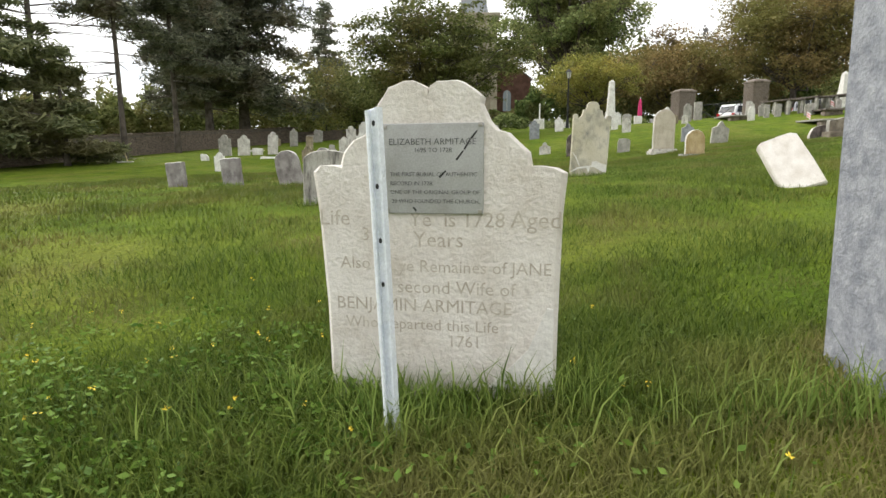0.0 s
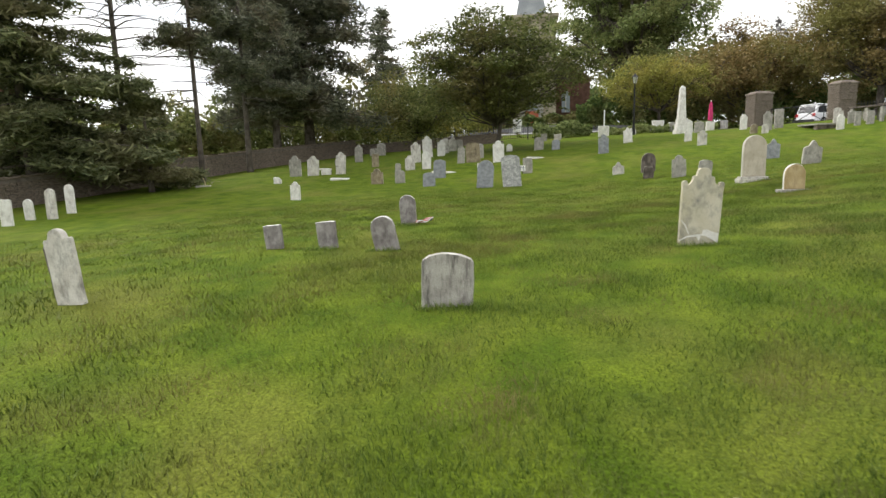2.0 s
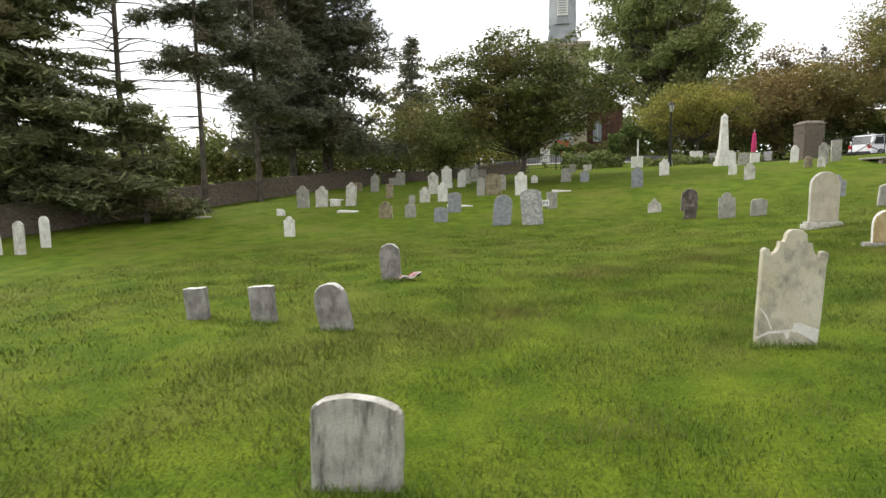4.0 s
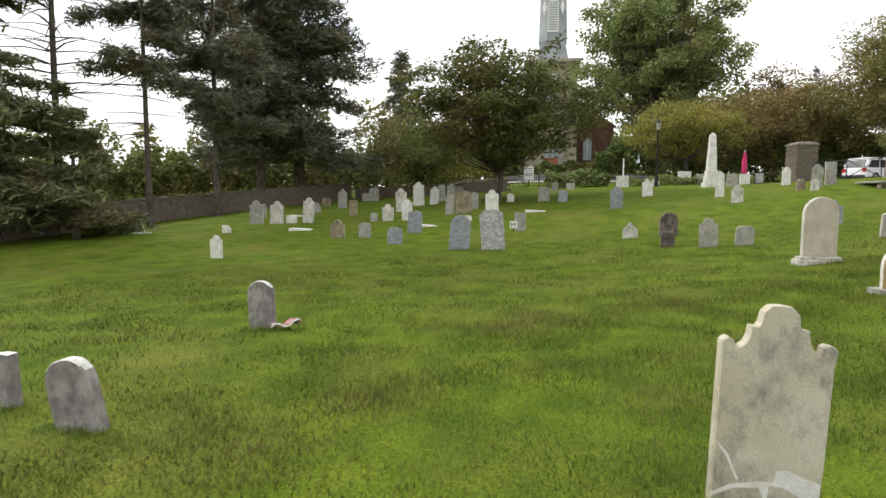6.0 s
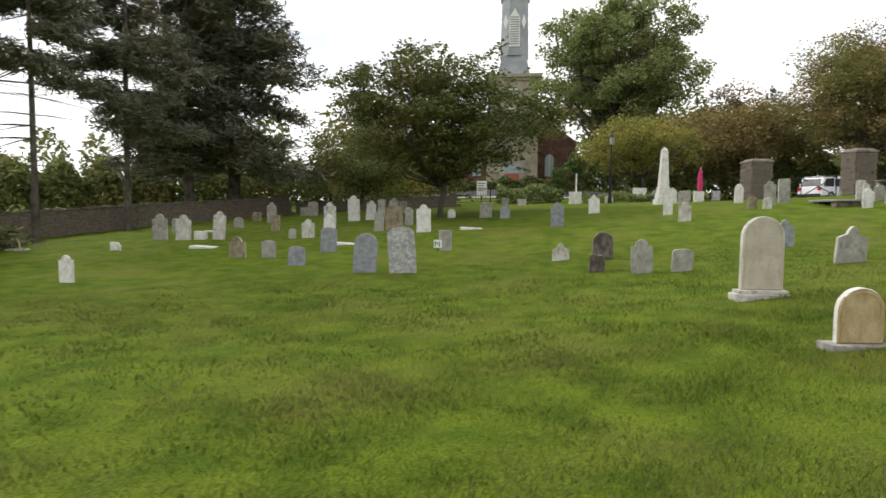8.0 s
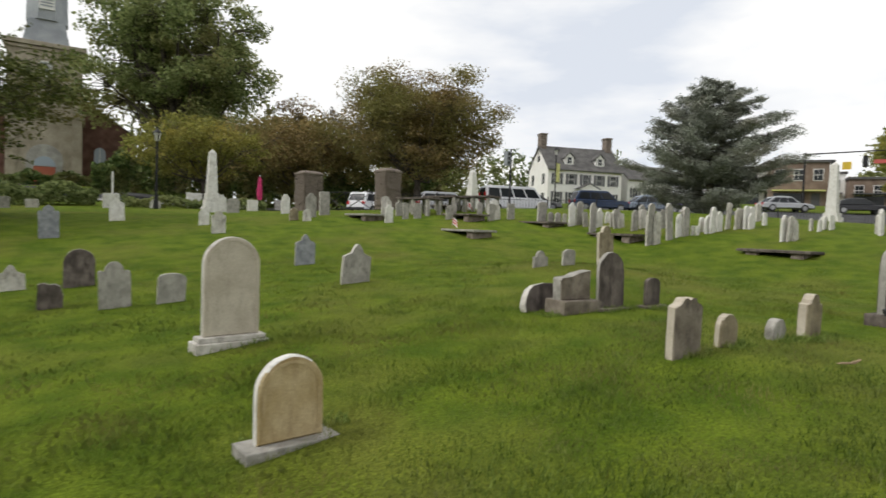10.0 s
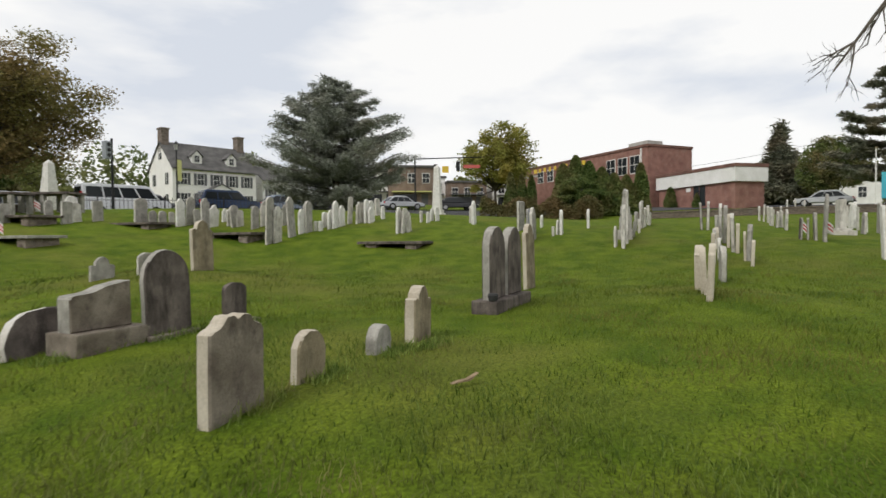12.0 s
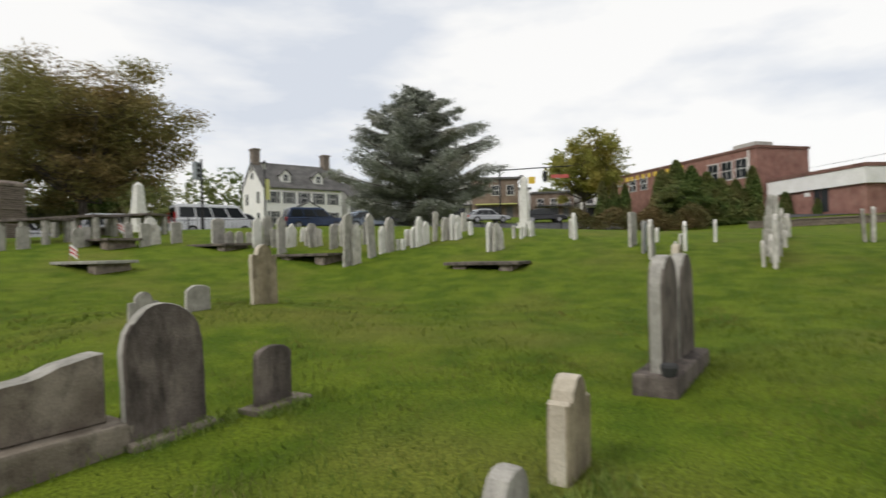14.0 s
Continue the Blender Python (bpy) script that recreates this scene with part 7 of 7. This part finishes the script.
def grass():
    rng = np.random.default_rng(5)
    x, y = sow(rng, 130000, 0.0, 2.2)
    keep = ~((np.hypot(x - 0.3, y + 1.5) < 0.6))
    x, y = x[keep], y[keep]
    lawn("grass", rng, x, y, 0.070 * tufty(x, y, 0.38), 0.0035, 0.75, M_BLADE_N, "short green mown grass blades along the walked line")
    x, y = sow(rng, 230000, 2.2, 5.5)
    lawn("grass", rng, x, y, 0.072 * tufty(x, y, 0.32), 0.0065, 0.75, M_BLADE, "short green lawn grass with yellow patches", spear=True)
    x, y = sow(rng, 230000, 5.5, 15)
    lawn("grass", rng, x, y, 0.070 * tufty(x, y, 0.32), 0.012, 0.7, M_BLADE, "green lawn grass between headstones", spear=True)
    # longer grass round the first stone
    n = 70000
    x, y = rng.normal(0.3, 1.1, n), -0.75 + np.abs(rng.normal(0, 1.1, n))
    lawn("grass", rng, x, y, 0.07 * tufty(x, y, 0.4), 0.0024, 0.8, M_BLADE_N, "longer uncut grass around a white headstone", 0.015)
    n = 2300
    x = np.concatenate([rng.uniform(-0.30, 0.58, n), rng.normal(0.05, 0.07, 500), rng.normal(1.2, 0.2, 900), rng.uniform(-0.6, 0.9, 900)])
    y = np.concatenate([rng.normal(-0.10, 0.06, n), rng.normal(-0.27, 0.05, 500), rng.normal(-0.12, 0.05, 900), rng.normal(-0.3, 0.1, 900)])
    keep = ~((np.abs(y + 0.02) < 0.055) & (x > -0.2) & (x < 0.5))
    x, y = x[keep], y[keep]
    lawn("long_grass", rng, x, y, 0.05 + 0.15 * rng.uniform(0, 1, len(x)) ** 2.2, 0.0028, 0.65, M_TALL, "long untrimmed grass at the foot of a headstone")
    # tufts at the feet of the near stones
    spots = [(1.5, 6.8, 0.36), (-1.4, 4.0, 0.34), (-3.0, 7.0, 0.28), (-4.1, 7.2, 0.25), (-3.5, 10.2, 0.25), (4.87, 13.15, 0.4), (4.87, 15.98, 0.45), (8.37, 12.59, 0.3), (8.99, 12.57, 0.2), (9.74, 12.5, 0.2), (10.1, 12.4, 0.2), (9.7, 14.8, 0.35), (10.3, 14.6, 0.2), (9.0, 14.9, 0.5)]
    xs, ys = [], []
    for sx, sy, sr in spots:
        m = int(1500 * sr)
        xs.append(rng.uniform(sx - sr, sx + sr, m)), ys.append(rng.normal(sy - 0.09, 0.06, m))
    x, y = np.concatenate(xs), np.concatenate(ys)
    lawn("long_grass", rng, x, y, rng.uniform(0.05, 0.12, len(x)), 0.004, 0.6, M_TALL, "untrimmed grass tufts at the feet of headstones")
    # weeds and small yellow flowers
    n = 5200
    x, y = rng.normal(-0.55, 0.5, n), rng.normal(-0.22, 0.36, n)
    k = np.sin(x * 9) * np.sin(y * 8) > -0.2
    x, y = x[k], y[k]
    V, F = leaves(rng, np.stack([x, y, heights(x, y) + rng.uniform(0.015, 0.06, len(x))], 1), 0.0115, 0.6, 1.0)
    tagged(new("weeds", arrays("weeds", V, F, M_WEED)), "low broad-leaved clover and weeds in the lawn", "weeds", kind="stuff")
    n = 26
    x, y = np.concatenate([rng.normal(-0.8, 0.35, n), rng.uniform(-1.2, 1.0, 14)]), np.concatenate([rng.normal(0.1, 0.35, n), rng.uniform(-0.5, 0.6, 14)])
    c = np.stack([x, y, heights(x, y) + rng.uniform(0.05, 0.09, len(x))], 1)
    c = np.repeat(c, 5, 0) + rng.normal(size=(len(c) * 5, 3)) * 0.004
    V, F = leaves(rng, c, 0.0048, 0.6, 1.0)
    tagged(new("yellow_flowers", arrays("yellow_flowers", V, F, M_FLOWER)), "tiny yellow flowers among the grass", "flowers", kind="stuff")


grass()

# ---- stone walls, piece by piece ----
rubble_wall("wall_west", [(-22.5, 8), (-22.0, 18), (-21.0, 26), (-20.4, 33), (-19.2, 40), (-17.4, 44.5)], 1.15, 0.45, 1, "old brown rubble stone boundary wall with flat coping")
rubble_wall("wall_north", [(-17.0, 45.2), (-10, 46.0), (-5.4, 46.6)], 0.7, 0.4, 2, "low grey stone wall at the lawn's edge", 0.17, 0.5)
rubble_wall("wall_east", [(52.6, 16.5), (52.6, 8.8), (51.6, -1.0), (50, -14)], 0.42, 0.4, 3, "low tan rubble retaining wall", 0.18, 0.6)
